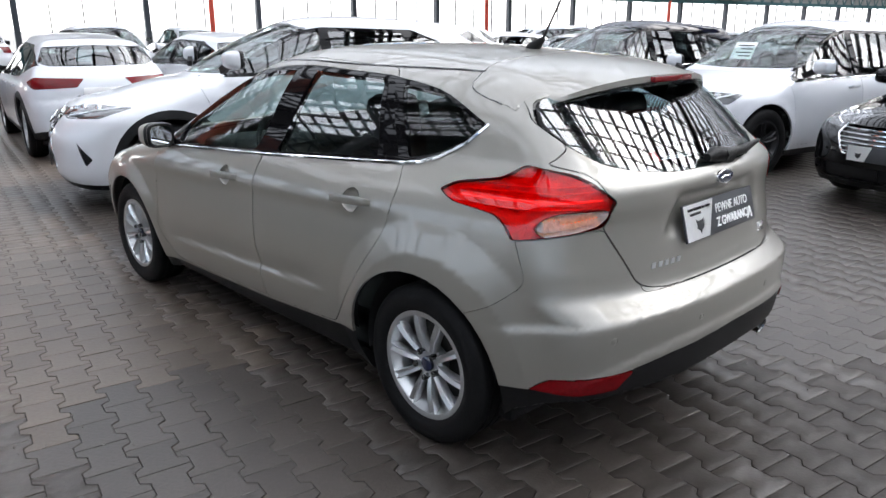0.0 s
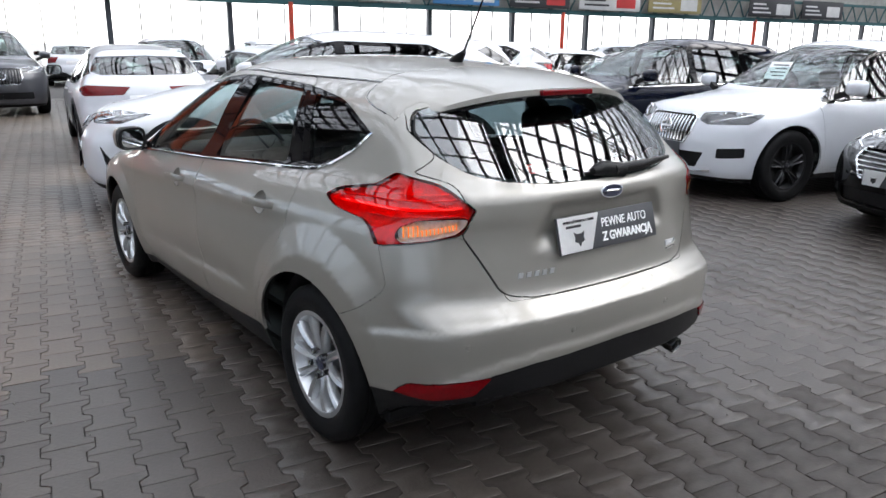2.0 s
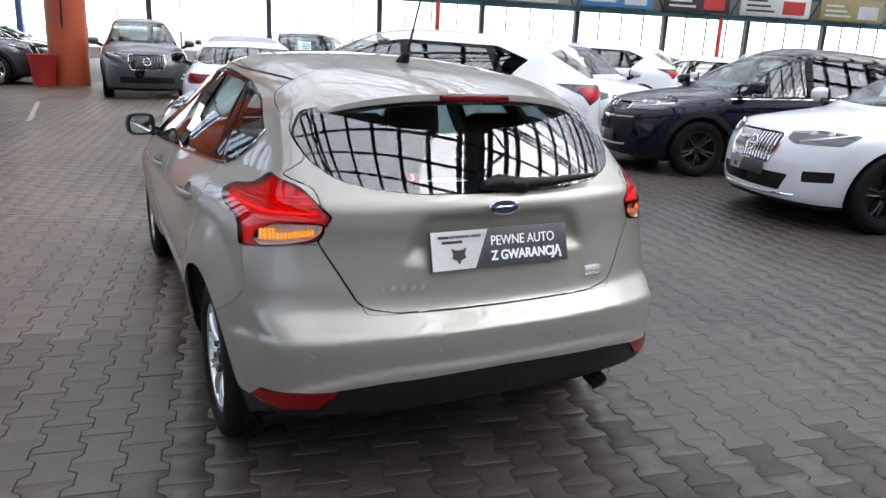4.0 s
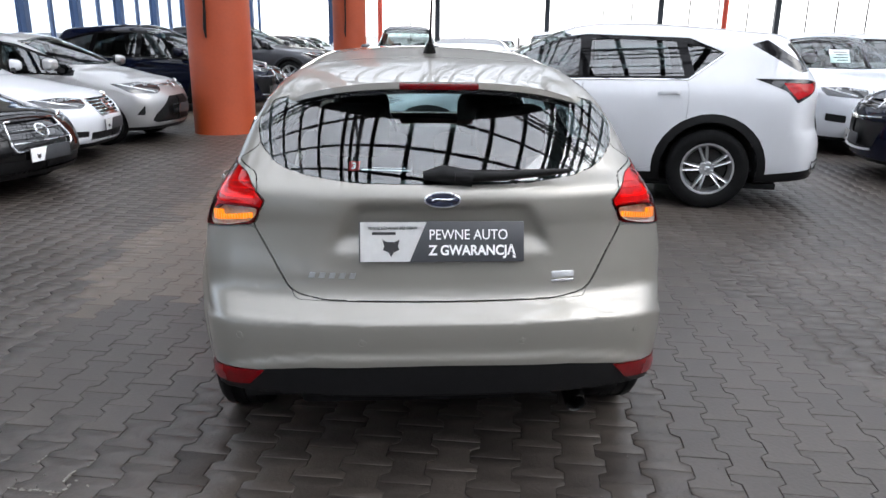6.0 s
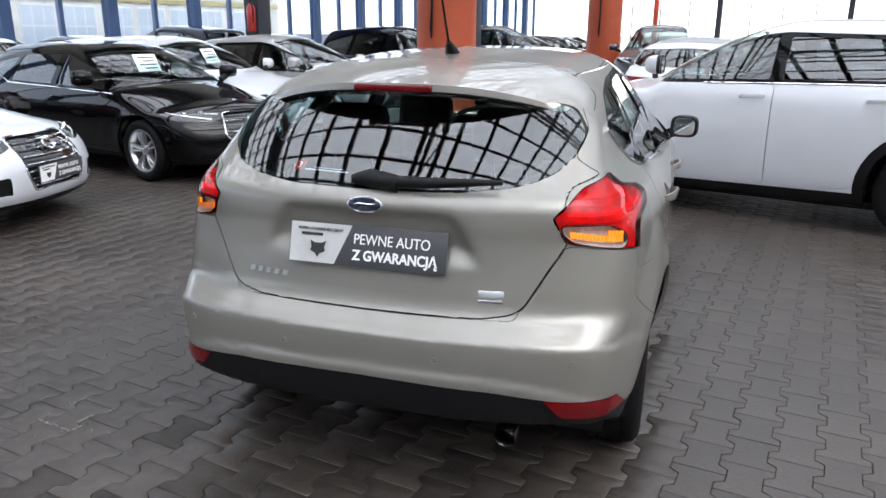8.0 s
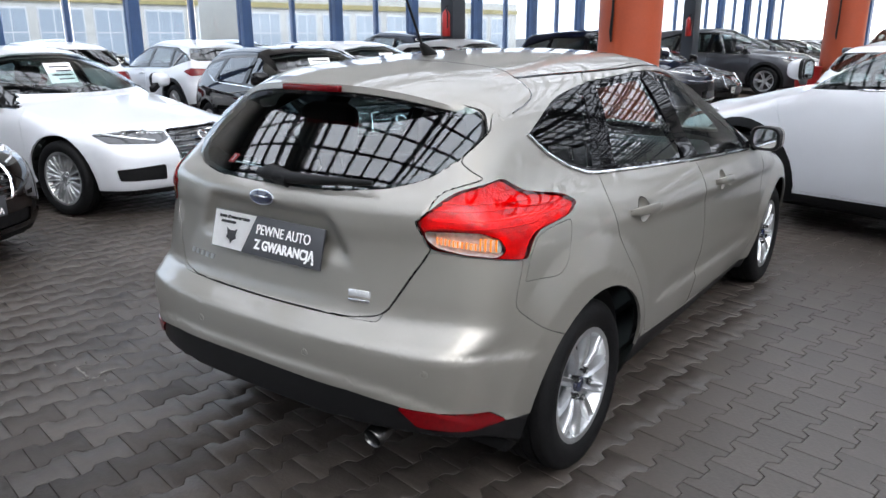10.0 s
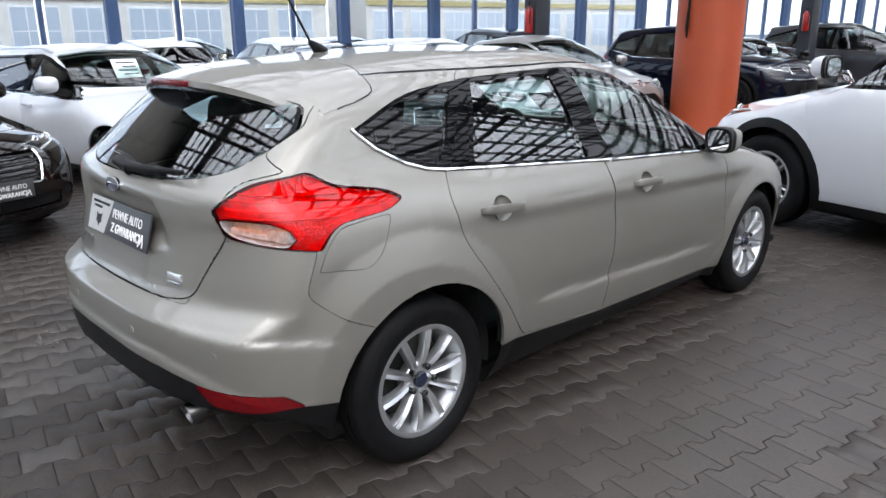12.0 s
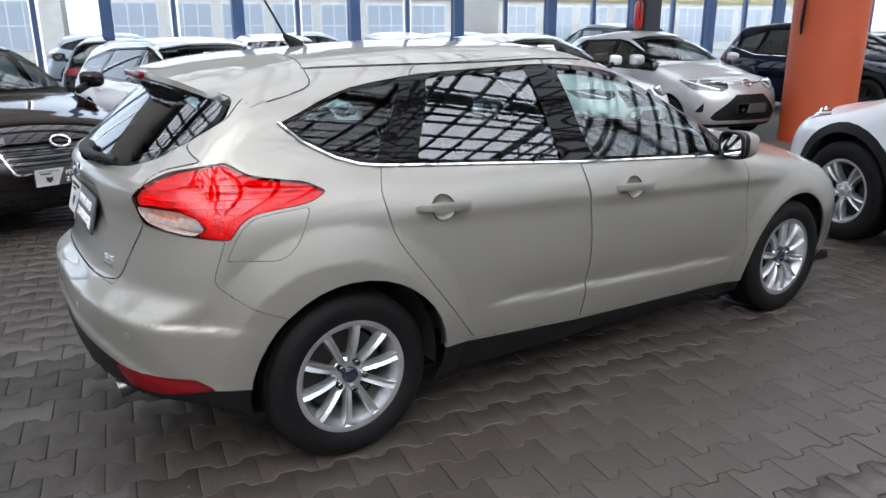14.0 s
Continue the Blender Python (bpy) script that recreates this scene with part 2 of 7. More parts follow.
class Shell:
    """A car's skin, which is cut along outlines into its panels."""

    def __init__(self, field, lo, hi, h):
        self.f = field
        p, q = surface_net(field, lo, hi, h)
        self.p, self.faces = p.tolist(), q.tolist()
        self.tag = [0] * len(self.faces)
        self.names = ["body"]
        self.sides = {}
        for k, f in enumerate(self.faces):
            for a, b in zip(f, f[1:] + f[:1]):
                self.sides.setdefault((min(a, b), max(a, b)), []).append(k)

    def centre(self, k):
        f = self.faces[k]
        return Vector([sum(self.p[v][q] for v in f) / len(f) for q in range(3)])

    def facing(self, k):
        """The outward normal of a face."""
        n, f = Vector(), [Vector(self.p[v]) for v in self.faces[k]]
        for a, b in zip(f[1:], f[2:]):
            n += (a - f[0]).cross(b - f[0])
        return n.normalized()

    def add_point(self, a, b, t):
        """A new vertex on the edge a-b, put into the faces on both sides of it."""
        m = len(self.p)
        self.p.append([x + (y - x) * t for x, y in zip(self.p[a], self.p[b])])
        owners = self.sides.pop((min(a, b), max(a, b)))
        for g in owners:
            f = self.faces[g]
            for k in range(len(f)):
                if {f[k], f[(k + 1) % len(f)]} == {a, b}:
                    f.insert(k + 1, m)
                    break
        self.sides[(min(a, m), max(a, m))] = list(owners)
        self.sides[(min(b, m), max(b, m))] = list(owners)
        return m

    def split(self, k, i, j):
        """Splits a face between two of its vertices and returns the new face."""
        f = self.faces[k]
        a, b = sorted((f.index(i), f.index(j)))
        one, two = f[a:b + 1], f[b:] + f[:a + 1]
        n = len(self.faces)
        self.faces[k] = one
        self.faces.append(two)
        self.tag.append(self.tag[k])
        for u, v in zip(two, two[1:]):
            own = self.sides[(min(u, v), max(u, v))]
            own[own.index(k)] = n
        self.sides[(min(i, j), max(i, j))] = [k, n]
        return n

    def cut(self, name, outline, axes, where, relabel=None):
        """Cuts along the outline seen along the axes and names the faces inside it. where(centre, normal) picks the side."""
        u, v = axes
        lo = [min(q[k] for q in outline) - 0.08 for k in (0, 1)]
        hi = [max(q[k] for q in outline) + 0.08 for k in (0, 1)]
        pts = np.array(self.p)
        pu, pv = (pts @ np.array(u)).tolist(), (pts @ np.array(v)).tolist()
        first = np.array([f[0] for f in self.faces])
        fu, fv = np.array(pu)[first], np.array(pv)[first]
        near = np.flatnonzero((fu > lo[0]) & (fu < hi[0]) & (fv > lo[1]) & (fv < hi[1])).tolist()
        local = [k for k in near if where(self.centre(k), self.facing(k))]
        for k in range(len(outline)):
            a, b = Vector(outline[k]), Vector(outline[(k + 1) % len(outline)])
            if (b - a).length < 1e-5:
                continue
            d = (b - a).normalized()
            x0, x1, y0, y1 = min(a.x, b.x) - 0.002, max(a.x, b.x) + 0.002, min(a.y, b.y) - 0.002, max(a.y, b.y) + 0.002
            fresh = []
            for q in local:
                f = self.faces[q]
                if max(pu[w] for w in f) < x0 or min(pu[w] for w in f) > x1 or max(pv[w] for w in f) < y0 or min(pv[w] for w in f) > y1:
                    continue
                s = {w: (pu[w] - a.x) * -d.y + (pv[w] - a.y) * d.x for w in f}
                if max(s.values()) < 1e-4 or min(s.values()) > -1e-4:
                    continue
                hit = [w for w in f if abs(s[w]) <= 1e-4]
                for w, z in zip(f[:], f[1:] + f[:1]):
                    if abs(s[w]) > 1e-4 and abs(s[z]) > 1e-4 and s[w] * s[z] < 0:
                        t = s[w] / (s[w] - s[z])
                        hit.append(self.add_point(w, z, t))
                        pu.append(pu[w] + (pu[z] - pu[w]) * t)
                        pv.append(pv[w] + (pv[z] - pv[w]) * t)
                if len(hit) == 2 and (min(hit), max(hit)) not in self.sides:
                    fresh.append(self.split(q, *hit))
            local += fresh
        if name not in self.names:
            self.names.append(name)
        k = self.names.index(name)
        only = None if relabel is None else {self.names.index(x) for x in relabel}
        for q in local:
            f = self.faces[q]
            if (only is None or self.tag[q] in only) and inside((sum(pu[w] for w in f) / len(f), sum(pv[w] for w in f) / len(f)), outline) and where(self.centre(q), self.facing(q)):
                self.tag[q] = k

    def panel(self, names, obname, mat, parent, label="", shrink=0.0, offset=0.0, flange=0.0, keep=None, even=None, dome=0.0):
        """The named faces as an object, with exact normals and a turned-in edge."""
        ks = {self.names.index(n) for n in ([names] if isinstance(names, str) else names) if n in self.names}
        fs = [f for k, f in enumerate(self.faces) if self.tag[k] in ks and (keep is None or keep(self.centre(k)))]
        if not fs:
            return None
        index, p, faces = {}, [], []
        for f in fs:
            row = []
            for w in f:
                if w not in index:
                    index[w] = len(p)
                    p.append(self.p[w])
                row.append(index[w])
            faces.append(row)
        p = np.array(p)
        nrm = gradient(self.f, p)
        nrm /= np.maximum(np.linalg.norm(nrm, axis=1), 1e-6)[:, None]
        if even is not None:
            # one even sheet: the depth along an axis as a cubic of the other two
            o1, o2 = [q for q in range(3) if q != even]
            c0 = p[:, [o1, o2]].mean(0)
            a, b = p[:, o1] - c0[0], p[:, o2] - c0[1]
            deg = 4 if even else 2
            pw = [(i, j) for i in range(5) for j in range(3) if i + j <= deg]
            cf = np.linalg.lstsq(np.stack([a ** i * b ** j for i, j in pw], 1), p[:, even], rcond=None)[0]
            p[:, even] = sum(c * a ** i * b ** j for c, (i, j) in zip(cf, pw))
            da = sum(c * i * a ** max(i - 1, 0) * b ** j for c, (i, j) in zip(cf, pw))
            db = sum(c * j * a ** i * b ** max(j - 1, 0) for c, (i, j) in zip(cf, pw))
            if dome:
                # bulged outwards between its upper and lower edge
                top = np.abs(b).max()
                p[:, even] -= dome * (1 - (b / top) ** 2)
                db = db + 2 * dome * b / top ** 2
            nn = np.zeros_like(p)
            nn[:, even], nn[:, o1], nn[:, o2] = 1, -da, -db
            nn /= np.linalg.norm(nn, axis=1)[:, None]
            nrm = nn * np.sign((nn * nrm).sum(1))[:, None]
        count, mid = {}, {}
        for row in faces:
            c = p[row].sum(0) / len(row)
            for a, b in zip(row, row[1:] + row[:1]):
                key = (min(a, b), max(a, b))
                count[key] = count.get(key, 0) + 1
                mid[key] = (c, (a, b))
        edge = [k for k, c in count.items() if c == 1]
        inn = np.zeros_like(p)
        for k in edge:
            a, b = k
            t = p[b] - p[a]
            t /= max(np.linalg.norm(t), 1e-9)
            d = mid[k][0] - p[a]
            d = d - t * (d @ t)
            d /= max(np.linalg.norm(d), 1e-9)
            inn[a] += d
            inn[b] += d
        ln = np.linalg.norm(inn, axis=1)
        ok = ln > 0.3
        inn[ok] /= ln[ok][:, None]
        inn[~ok] = 0
        p = p + inn * shrink + nrm * offset
        if flange:
            n0 = len(p)
            rim = sorted({a for k in edge for a in k})
            top = {a: n0 + j for j, a in enumerate(rim)}
            low = {a: n0 + len(rim) + j for j, a in enumerate(rim)}
            p = np.concatenate([p, p[rim], p[rim] - nrm[rim] * flange])
            nrm = np.concatenate([nrm, -inn[rim], -inn[rim]])
            for k in edge:
                a, b = mid[k][1]
                faces.append([top[b], top[a], low[a], low[b]])
        me = bpy.data.meshes.new(obname)
        me.from_pydata(p.tolist(), [], faces)
        me.materials.append(mat)
        me.shade_smooth()
        bad = np.linalg.norm(nrm, axis=1) < 0.5
        nrm[bad] = (0, 0, 1)
        me.normals_split_custom_set_from_vertices(nrm.tolist())
        ob = new(obname, me)
        ob.parent = parent
        if label:
            ob["label"] = label
        return ob

    def on(self, p, d):
        """The place where the ray from p along d meets the skin, and the skin's normal there."""
        q, n = self.on_many(np.array([p], float), d)
        return Vector(q[0]), Vector(n[0])

    def on_many(self, p, d):
        d = np.array(d, float) / np.linalg.norm(d)
        s0 = np.zeros(len(p))
        for step, count in ((0.04, 80), (0.001, 42)):
            s = s0[:, None] + step * np.arange(count)
            x = p[:, None] + s[..., None] * d
            v = self.f(x[..., 0], x[..., 1], x[..., 2])
            k = np.maximum(np.argmax(v < 0, 1), 1)
            r = np.arange(len(p))
            s0 = s[r, k - 1]
        a, b = v[r, k - 1], v[r, k]
        q = p + (s0 + 0.001 * np.clip(a / np.where(a - b == 0, 1, a - b), 0, 1))[:, None] * d
        g = gradient(self.f, q)
        return q, g / np.maximum(np.linalg.norm(g, axis=1), 1e-6)[:, None]

# ---------------------------------------------------------------- the hall
HALL = pose(0, 0, 0, 0, 0, -10)
M["concrete"] = material("grey_brown_paving", (0.036, 0.032, 0.028), rough=0.6, grain=0.2, grain_scale=8, stain=0.3, stain_scale=0.7, bump=0.3, bump_scale=20)
M["frosted"] = glass("frosted_pane", (0.93, 0.95, 0.97), 1.25, 0.3)
M["roof_pane"] = glass("roof_pane", (0.76, 0.79, 0.83), 1.2, 0.3)
M["side_pane"] = glass("side_pane", (0.56, 0.61, 0.67), 1.3, 0.05)
# the roof sheets are corrugated and unevenly dirty
rn, rl = M["roof_pane"].node_tree.nodes, M["roof_pane"].node_tree.links
tex = rn.new("ShaderNodeTexCoord")
wave = rn.new("ShaderNodeTexWave")
wave.bands_direction = "X"
wave.inputs["Scale"].default_value, wave.inputs["Distortion"].default_value = 5.0, 0.8
dirt = rn.new("ShaderNodeTexNoise")
dirt.inputs["Scale"].default_value, dirt.inputs["Detail"].default_value = 0.5, 4
both = rn.new("ShaderNodeMath")
both.operation = "ADD"
ramp = rn.new("ShaderNodeMapRange")
ramp.inputs["From Min"].default_value, ramp.inputs["From Max"].default_value = 0.2, 1.5
ramp.inputs["To Min"].default_value, ramp.inputs["To Max"].default_value = 0.88, 1.08
tone = rn.new("ShaderNodeVectorMath")
tone.operation = "SCALE"
tone.inputs[0].default_value = (0.76, 0.79, 0.83)
rl.new(tex.outputs["Object"], wave.inputs["Vector"])
rl.new(tex.outputs["Object"], dirt.inputs["Vector"])
rl.new(wave.outputs["Fac"], both.inputs[0])
rl.new(dirt.outputs["Fac"], both.inputs[1])
rl.new(both.outputs[0], ramp.inputs["Value"])
rl.new(ramp.outputs[0], tone.inputs["Scale"])
rl.new(tone.outputs[0], rn["Transparent BSDF"].inputs[0])
M["outside_wall"] = material("pale_outer_wall", (0.30, 0.29, 0.27), rough=0.85, grain=0.05, stain=0.15)
M["yellow_board"] = material("yellow_board", (0.30, 0.25, 0.11), rough=0.6, stain=0.1)
for key, col in (("ban_white", (0.55, 0.55, 0.54)), ("ban_blue", (0.06, 0.20, 0.42)), ("ban_red", (0.45, 0.03, 0.03)), ("ban_dark", (0.03, 0.03, 0.035))):
    M[key] = material(key, col, rough=0.6, grain=0.05, stain=0.08)
bm = bmesh.new()
bmesh.ops.create_grid(bm, x_segments=4, y_segments=4, size=600)
ground = tagged(mesh_object("ground", bm, M["concrete"]), "dark grey-brown paved ground", "ground", kind="structure")
ground.location.z = -0.012


def hall_object(name, bm, mat, label, category, parent=None):
    ob = mesh_object(name, bm, mat, parent)
    if parent is None:
        ob.matrix_world = HALL
        tagged(ob, label, category, kind="structure")
    return ob


X0, X1, Y0, Y1 = -14.1, 95.0, -58.0, 39.0     # the hall's sides in its own frame
EAVE, ROOF = 3.62, 9.4
# far glazed wall
bm = bmesh.new()
box(bm, (X0, Y1, 0), (X1, Y1 + 0.2, 0.5))
wall_far = hall_object("wall_far", bm, M["plaster"], "long glazed wall on a low pale base", "wall")
x = -4.5 - 5.95 * 1
while x < X1:
    bm = bmesh.new()
    box(bm, (x - 0.13, Y1 - 0.18, 0.0), (x + 0.13, Y1 + 0.18, EAVE + 0.1), 0.01)
    hall_object("post", bm, M["steel_blue"] if x < -5 else M["steel_dark"], "", "", wall_far)
    for q in (1, 2, 3):
        bm = bmesh.new()
        box(bm, (x + 5.95 * q / 4 - 0.03, Y1 - 0.05, 0.5), (x + 5.95 * q / 4 + 0.03, Y1 + 0.06, EAVE), 0.004)
        hall_object("mullion", bm, M["steel_dark"], "", "", wall_far)
    for q in range(4):
        bm = bmesh.new()
        box(bm, (x + 5.95 * q / 4 + 0.05, Y1 + 0.02, 0.5), (x + 5.95 * (q + 1) / 4 - 0.05, Y1 + 0.03, EAVE))
        pn = hall_object("pane", bm, M["frosted"], "", "", wall_far)
        pn.visible_shadow = False
    x += 5.95
for x in (-7.6, 10.6, 28.9, 47.1):
    bm = bmesh.new()
    tube(bm, [(x, Y1 - 0.5, 0), (x, Y1 - 0.5, EAVE + 0.1)], 0.14, 12)
    ob = hall_object("red_post", bm, M["steel_red"], "red painted steel post at the glazed wall", "post")
# teal lattice girder with boards above the far wall
bm = bmesh.new()
beam(bm, (X0, Y1 - 0.45, EAVE + 0.10), (X1, Y1 - 0.45, EAVE + 0.10), 0.22, 0.28)
beam(bm, (X0, Y1 - 0.45, EAVE + 1.5), (X1, Y1 - 0.45, EAVE + 1.5), 0.22, 0.2)
x = X0
while x < X1:
    beam(bm, (x, Y1 - 0.45, EAVE + 0.1), (x + 0.75, Y1 - 0.45, EAVE + 1.5), 0.07)
    beam(bm, (x + 0.75, Y1 - 0.45, EAVE + 1.5), (x + 1.5, Y1 - 0.45, EAVE + 0.1), 0.07)
    x += 1.5
girder = hall_object("girder", bm, M["teal"], "teal painted steel lattice girder", "girder")
bm = bmesh.new()
box(bm, (X0, Y1, EAVE), (X1, Y1 + 0.2, ROOF + 1.0))
hall_object("wall_above", bm, M["outside_wall"], "pale wall above the glazing", "wall")
for x, w, mk, mk2 in ((12.2, 5.5, "ban_white", "ban_red"), (19.2, 4.6, "ban_blue", "ban_white"), (24.6, 4.6, "ban_dark", "ban_red"), (30.0, 5.2, "ban_white", "ban_red"), (36.0, 5.0, "yellow_board", "ban_white"), (46.0, 5.0, "ban_dark", "ban_white"), (52.0, 5.0, "ban_dark", "ban_white")):
    b = thing("advert_board", HALL @ pose(x + w / 2, Y1 - 0.72, EAVE + 1.0), "wide printed advertising board on the girder", "sign", "advert boards")
    bm = bmesh.new()
    box(bm, (-w / 2, -0.03, -0.68), (w / 2, 0.03, 0.68), 0.01)
    part("panel", bm, M[mk], b)
    bm = bmesh.new()
    box(bm, (w * 0.1, -0.036, -0.5), (w * 0.42, -0.031, 0.3))
    part("printed_field", bm, M[mk2], b)
    for q in range(3):
        bm = bmesh.new()
        box(bm, (-w * 0.42, -0.036, -0.42 + 0.3 * q), (-w * 0.02 - 0.3 * q, -0.031, -0.30 + 0.3 * q))
        part("bar", bm, M["ban_white" if mk != "ban_white" else "ink"], b)
# blue glazed side wall
bm = bmesh.new()
box(bm, (X0 - 0.2, Y0, 0), (X0, Y1, 0.35))
wall_side = hall_object("wall_side", bm, M["plaster"], "glazed side wall with blue posts", "wall")
y = -0.6 - 2.64 * 21
while y < Y1:
    bm = bmesh.new()
    box(bm, (X0 - 0.14, y - 0.12, 0), (X0 + 0.14, y + 0.12, 5.0), 0.01)
    hall_object("post", bm, M["steel_blue"], "", "", wall_side)
    bm = bmesh.new()
    box(bm, (X0 - 0.06, y + 1.32 - 0.05, 0), (X0 + 0.06, y + 1.32 + 0.05, 5.0), 0.006)
    hall_object("mullion", bm, M["steel_blue"], "", "", wall_side)
    for q in (0, 1):
        bm = bmesh.new()
        box(bm, (X0 - 0.02, y + 0.1 + 1.32 * q, 0.35), (X0 - 0.01, y + 1.24 + 1.32 * q, 5.0))
        pn = hall_object("pane", bm, M["side_pane"], "", "", wall_side)
        pn.visible_shadow = False
    y += 2.64
bm = bmesh.new()
box(bm, (X0 - 0.2, Y0, 5.0), (X0 + 0.2, Y1, ROOF + 1.0))
hall_object("wall_side_head", bm, M["outside_wall"], "pale wall above the blue glazing", "wall")
# closing walls behind the camera
bm = bmesh.new()
box(bm, (X0, Y0 - 0.3, 0), (X1, Y0, ROOF + 1))
hall_object("wall_back", bm, M["outside_wall"], "plain pale wall", "wall")
bm = bmesh.new()
box(bm, (X1, Y0, 0), (X1 + 0.3, Y1, ROOF + 1))
hall_object("wall_end", bm, M["outside_wall"], "plain pale wall", "wall")
# roof: glazed, on steel bars and lattice trusses
bm = bmesh.new()
x = X0
while x < X1:
    beam(bm, (x, Y0, ROOF), (x, Y1, ROOF), 0.13, 0.10)
    x += 1.0
y = Y0
while y < Y1:
    beam(bm, (X0, y, ROOF + 0.1), (X1, y, ROOF + 0.1), 0.10, 0.08)
    y += 0.95
hall_object("roof_bars", bm, M["roof_steel"], "dark steel glazing bars of the roof", "roof")
for x in (-7.5, -1.5, 4.5, 10.5, 16.5, 22.5, 28.5, 34.5, 40.5, 46.5, 52.5):
    bm = bmesh.new()
    beam(bm, (x, Y0, ROOF - 0.2), (x, Y1, ROOF - 0.2), 0.12, 0.14)
    beam(bm, (x, Y0, ROOF - 1.5), (x, Y1, ROOF - 1.5), 0.09, 0.10)
    y = Y0
    while y < Y1:
        beam(bm, (x, y, ROOF - 1.5), (x, y + 1.0, ROOF - 0.2), 0.045)
        beam(bm, (x, y + 1.0, ROOF - 0.2), (x, y + 2.0, ROOF - 1.5), 0.045)
        y += 2.0
    hall_object("roof_truss", bm, M["roof_steel"], "dark steel lattice truss under the roof glazing", "truss")
for y in np.arange(Y0 + 4, Y1, 5.0):
    bm = bmesh.new()
    beam(bm, (X0, y, ROOF - 0.35), (X1, y, ROOF - 0.35), 0.10, 0.14)
    beam(bm, (X0, y, ROOF - 1.3), (X1, y, ROOF - 1.3), 0.07, 0.09)
    x = X0
    while x < X1:
        beam(bm, (x, y, ROOF - 1.3), (x + 1.0, y, ROOF - 0.35), 0.04)
        beam(bm, (x + 1.0, y, ROOF - 0.35), (x + 2.0, y, ROOF - 1.3), 0.04)
        x += 2.0
    hall_object("roof_truss", bm, M["roof_steel"], "dark steel lattice truss under the roof glazing", "truss")
M["roof_sheet"] = material("grey_roof_sheet", (0.20, 0.20, 0.20), rough=0.7, grain=0.05, stain=0.2)
BANDS = [(-12.4, -8.8), (-7.7, 4.2), (4.8, 16.2), (16.8, 28.2), (28.8, 44.0), (45.0, 94.0)]
bm = bmesh.new()
for a, b in zip([X0] + [q for _, q in BANDS], [p for p, _ in BANDS] + [X1]):
    box(bm, (a, Y0, ROOF + 0.18), (b, Y1, ROOF + 0.30))
hall_object("ceiling", bm, M["roof_sheet"], "grey sheet roof between the glazed bands", "ceiling")
for a, b in BANDS:
    bm = bmesh.new()
    box(bm, (a, Y0, ROOF + 0.2), (b, Y1, ROOF + 0.21))
    ob = hall_object("roof_glazing", bm, M["roof_pane"], "pale translucent band of roof glazing", "roof")


# ---------------------------------------------------------------- pillars, columns, extinguishers, bin
def pillar(x, y):
    p = thing("orange_pillar", pose(x, y, 0), "thick round pillar painted orange", "pillar", "orange pillars")
    bm = bmesh.new()
    lathe(bm, [(0.0, 0.485), (0.02, 0.48), (ROOF - 1.4, 0.48)], 48, "z")
    part("shaft", bm, M["orange"], p)
    bm = bmesh.new()
    tube(bm, [(-0.09, -0.500, 1.46), (-0.10, -0.500, 1.60), (-0.085, -0.500, 1.9), (-0.10, -0.500, ROOF - 1.4)], [0.012, 0.026, 0.020, 0.020], 8)
    part("hanging_cable", bm, M["plastic"], p)
    return p


pillar(-2.84, 9.15)
pillar(-1.39, 19.54)


def column(x, y):
    c = thing("steel_column", pose(x, y, 0, 0, 0, -10), "dark grey square steel column", "column", "steel columns")
    bm = bmesh.new()
    box(bm, (-0.17, -0.17, 0), (0.17, 0.17, ROOF - 1.3), 0.012)
    part("shaft", bm, M["steel_dark"], c)
    e = thing("fire_extinguisher", pose(x + 0.02, y - 0.26, 1.55, 0, 0, -10), "red fire extinguisher on a steel column", "extinguisher", "fire extinguishers")
    bm = bmesh.new()
    lathe(bm, [(0.0, 0.0005), (0.0, 0.07), (0.02, 0.08), (0.40, 0.08), (0.46, 0.05), (0.48, 0.025), (0.50, 0.025), (0.50, 0.0005)], 20, "z")
    part("cylinder", bm, M["ext_red"], e)
    bm = bmesh.new()
    tube(bm, [(0, 0, 0.49), (0, 0, 0.54), (0.06, 0, 0.56)], 0.012, 8)
    tube(bm, [(0.03, -0.03, 0.52), (0.10, -0.05, 0.40), (0.09, -0.05, 0.15)], 0.012, 8)
    part("valve_and_hose", bm, M["plastic"], e)
    bm = bmesh.new()
    box(bm, (-0.05, 0.075, 0.1), (0.05, 0.10, 0.4))
    part("bracket", bm, M["steel_dark"], e)


column(-6.8, 9.95)
column(-5.0, 18.6)
b = thing("waste_bin", pose(-2.0, 18.9, 0), "red plastic bin beside an orange pillar", "bin")
bm = bmesh.new()
lathe(bm, [(0.0, 0.0005), (0.0, 0.24), (0.75, 0.32), (0.78, 0.34), (0.80, 0.34), (0.80, 0.30), (0.05, 0.22)], 24, "z")
part("body", bm, M["bin_red"], b)
# seen through the side wall: a light yard and a pale building with tall windows
M["yard"] = material("pale_concrete_yard", (0.22, 0.215, 0.21), rough=0.85, grain=0.1, stain=0.2, stain_scale=0.4)
M["white_frame"] = material("white_window_frame", (0.45, 0.45, 0.45), rough=0.5, stain=0.05)
M["facade"] = material("pale_facade", (0.43, 0.415, 0.38), rough=0.85, grain=0.05, stain=0.12)
M["house_glass"] = material("house_window_glass", (0.30, 0.34, 0.38), rough=0.05, spec=0.8)
bm = bmesh.new()
box(bm, (X0 - 60, -120, -0.02), (X0 - 0.2, 120, -0.004))
hall_object("yard", bm, M["yard"], "pale concrete yard outside the glazed wall", "ground")
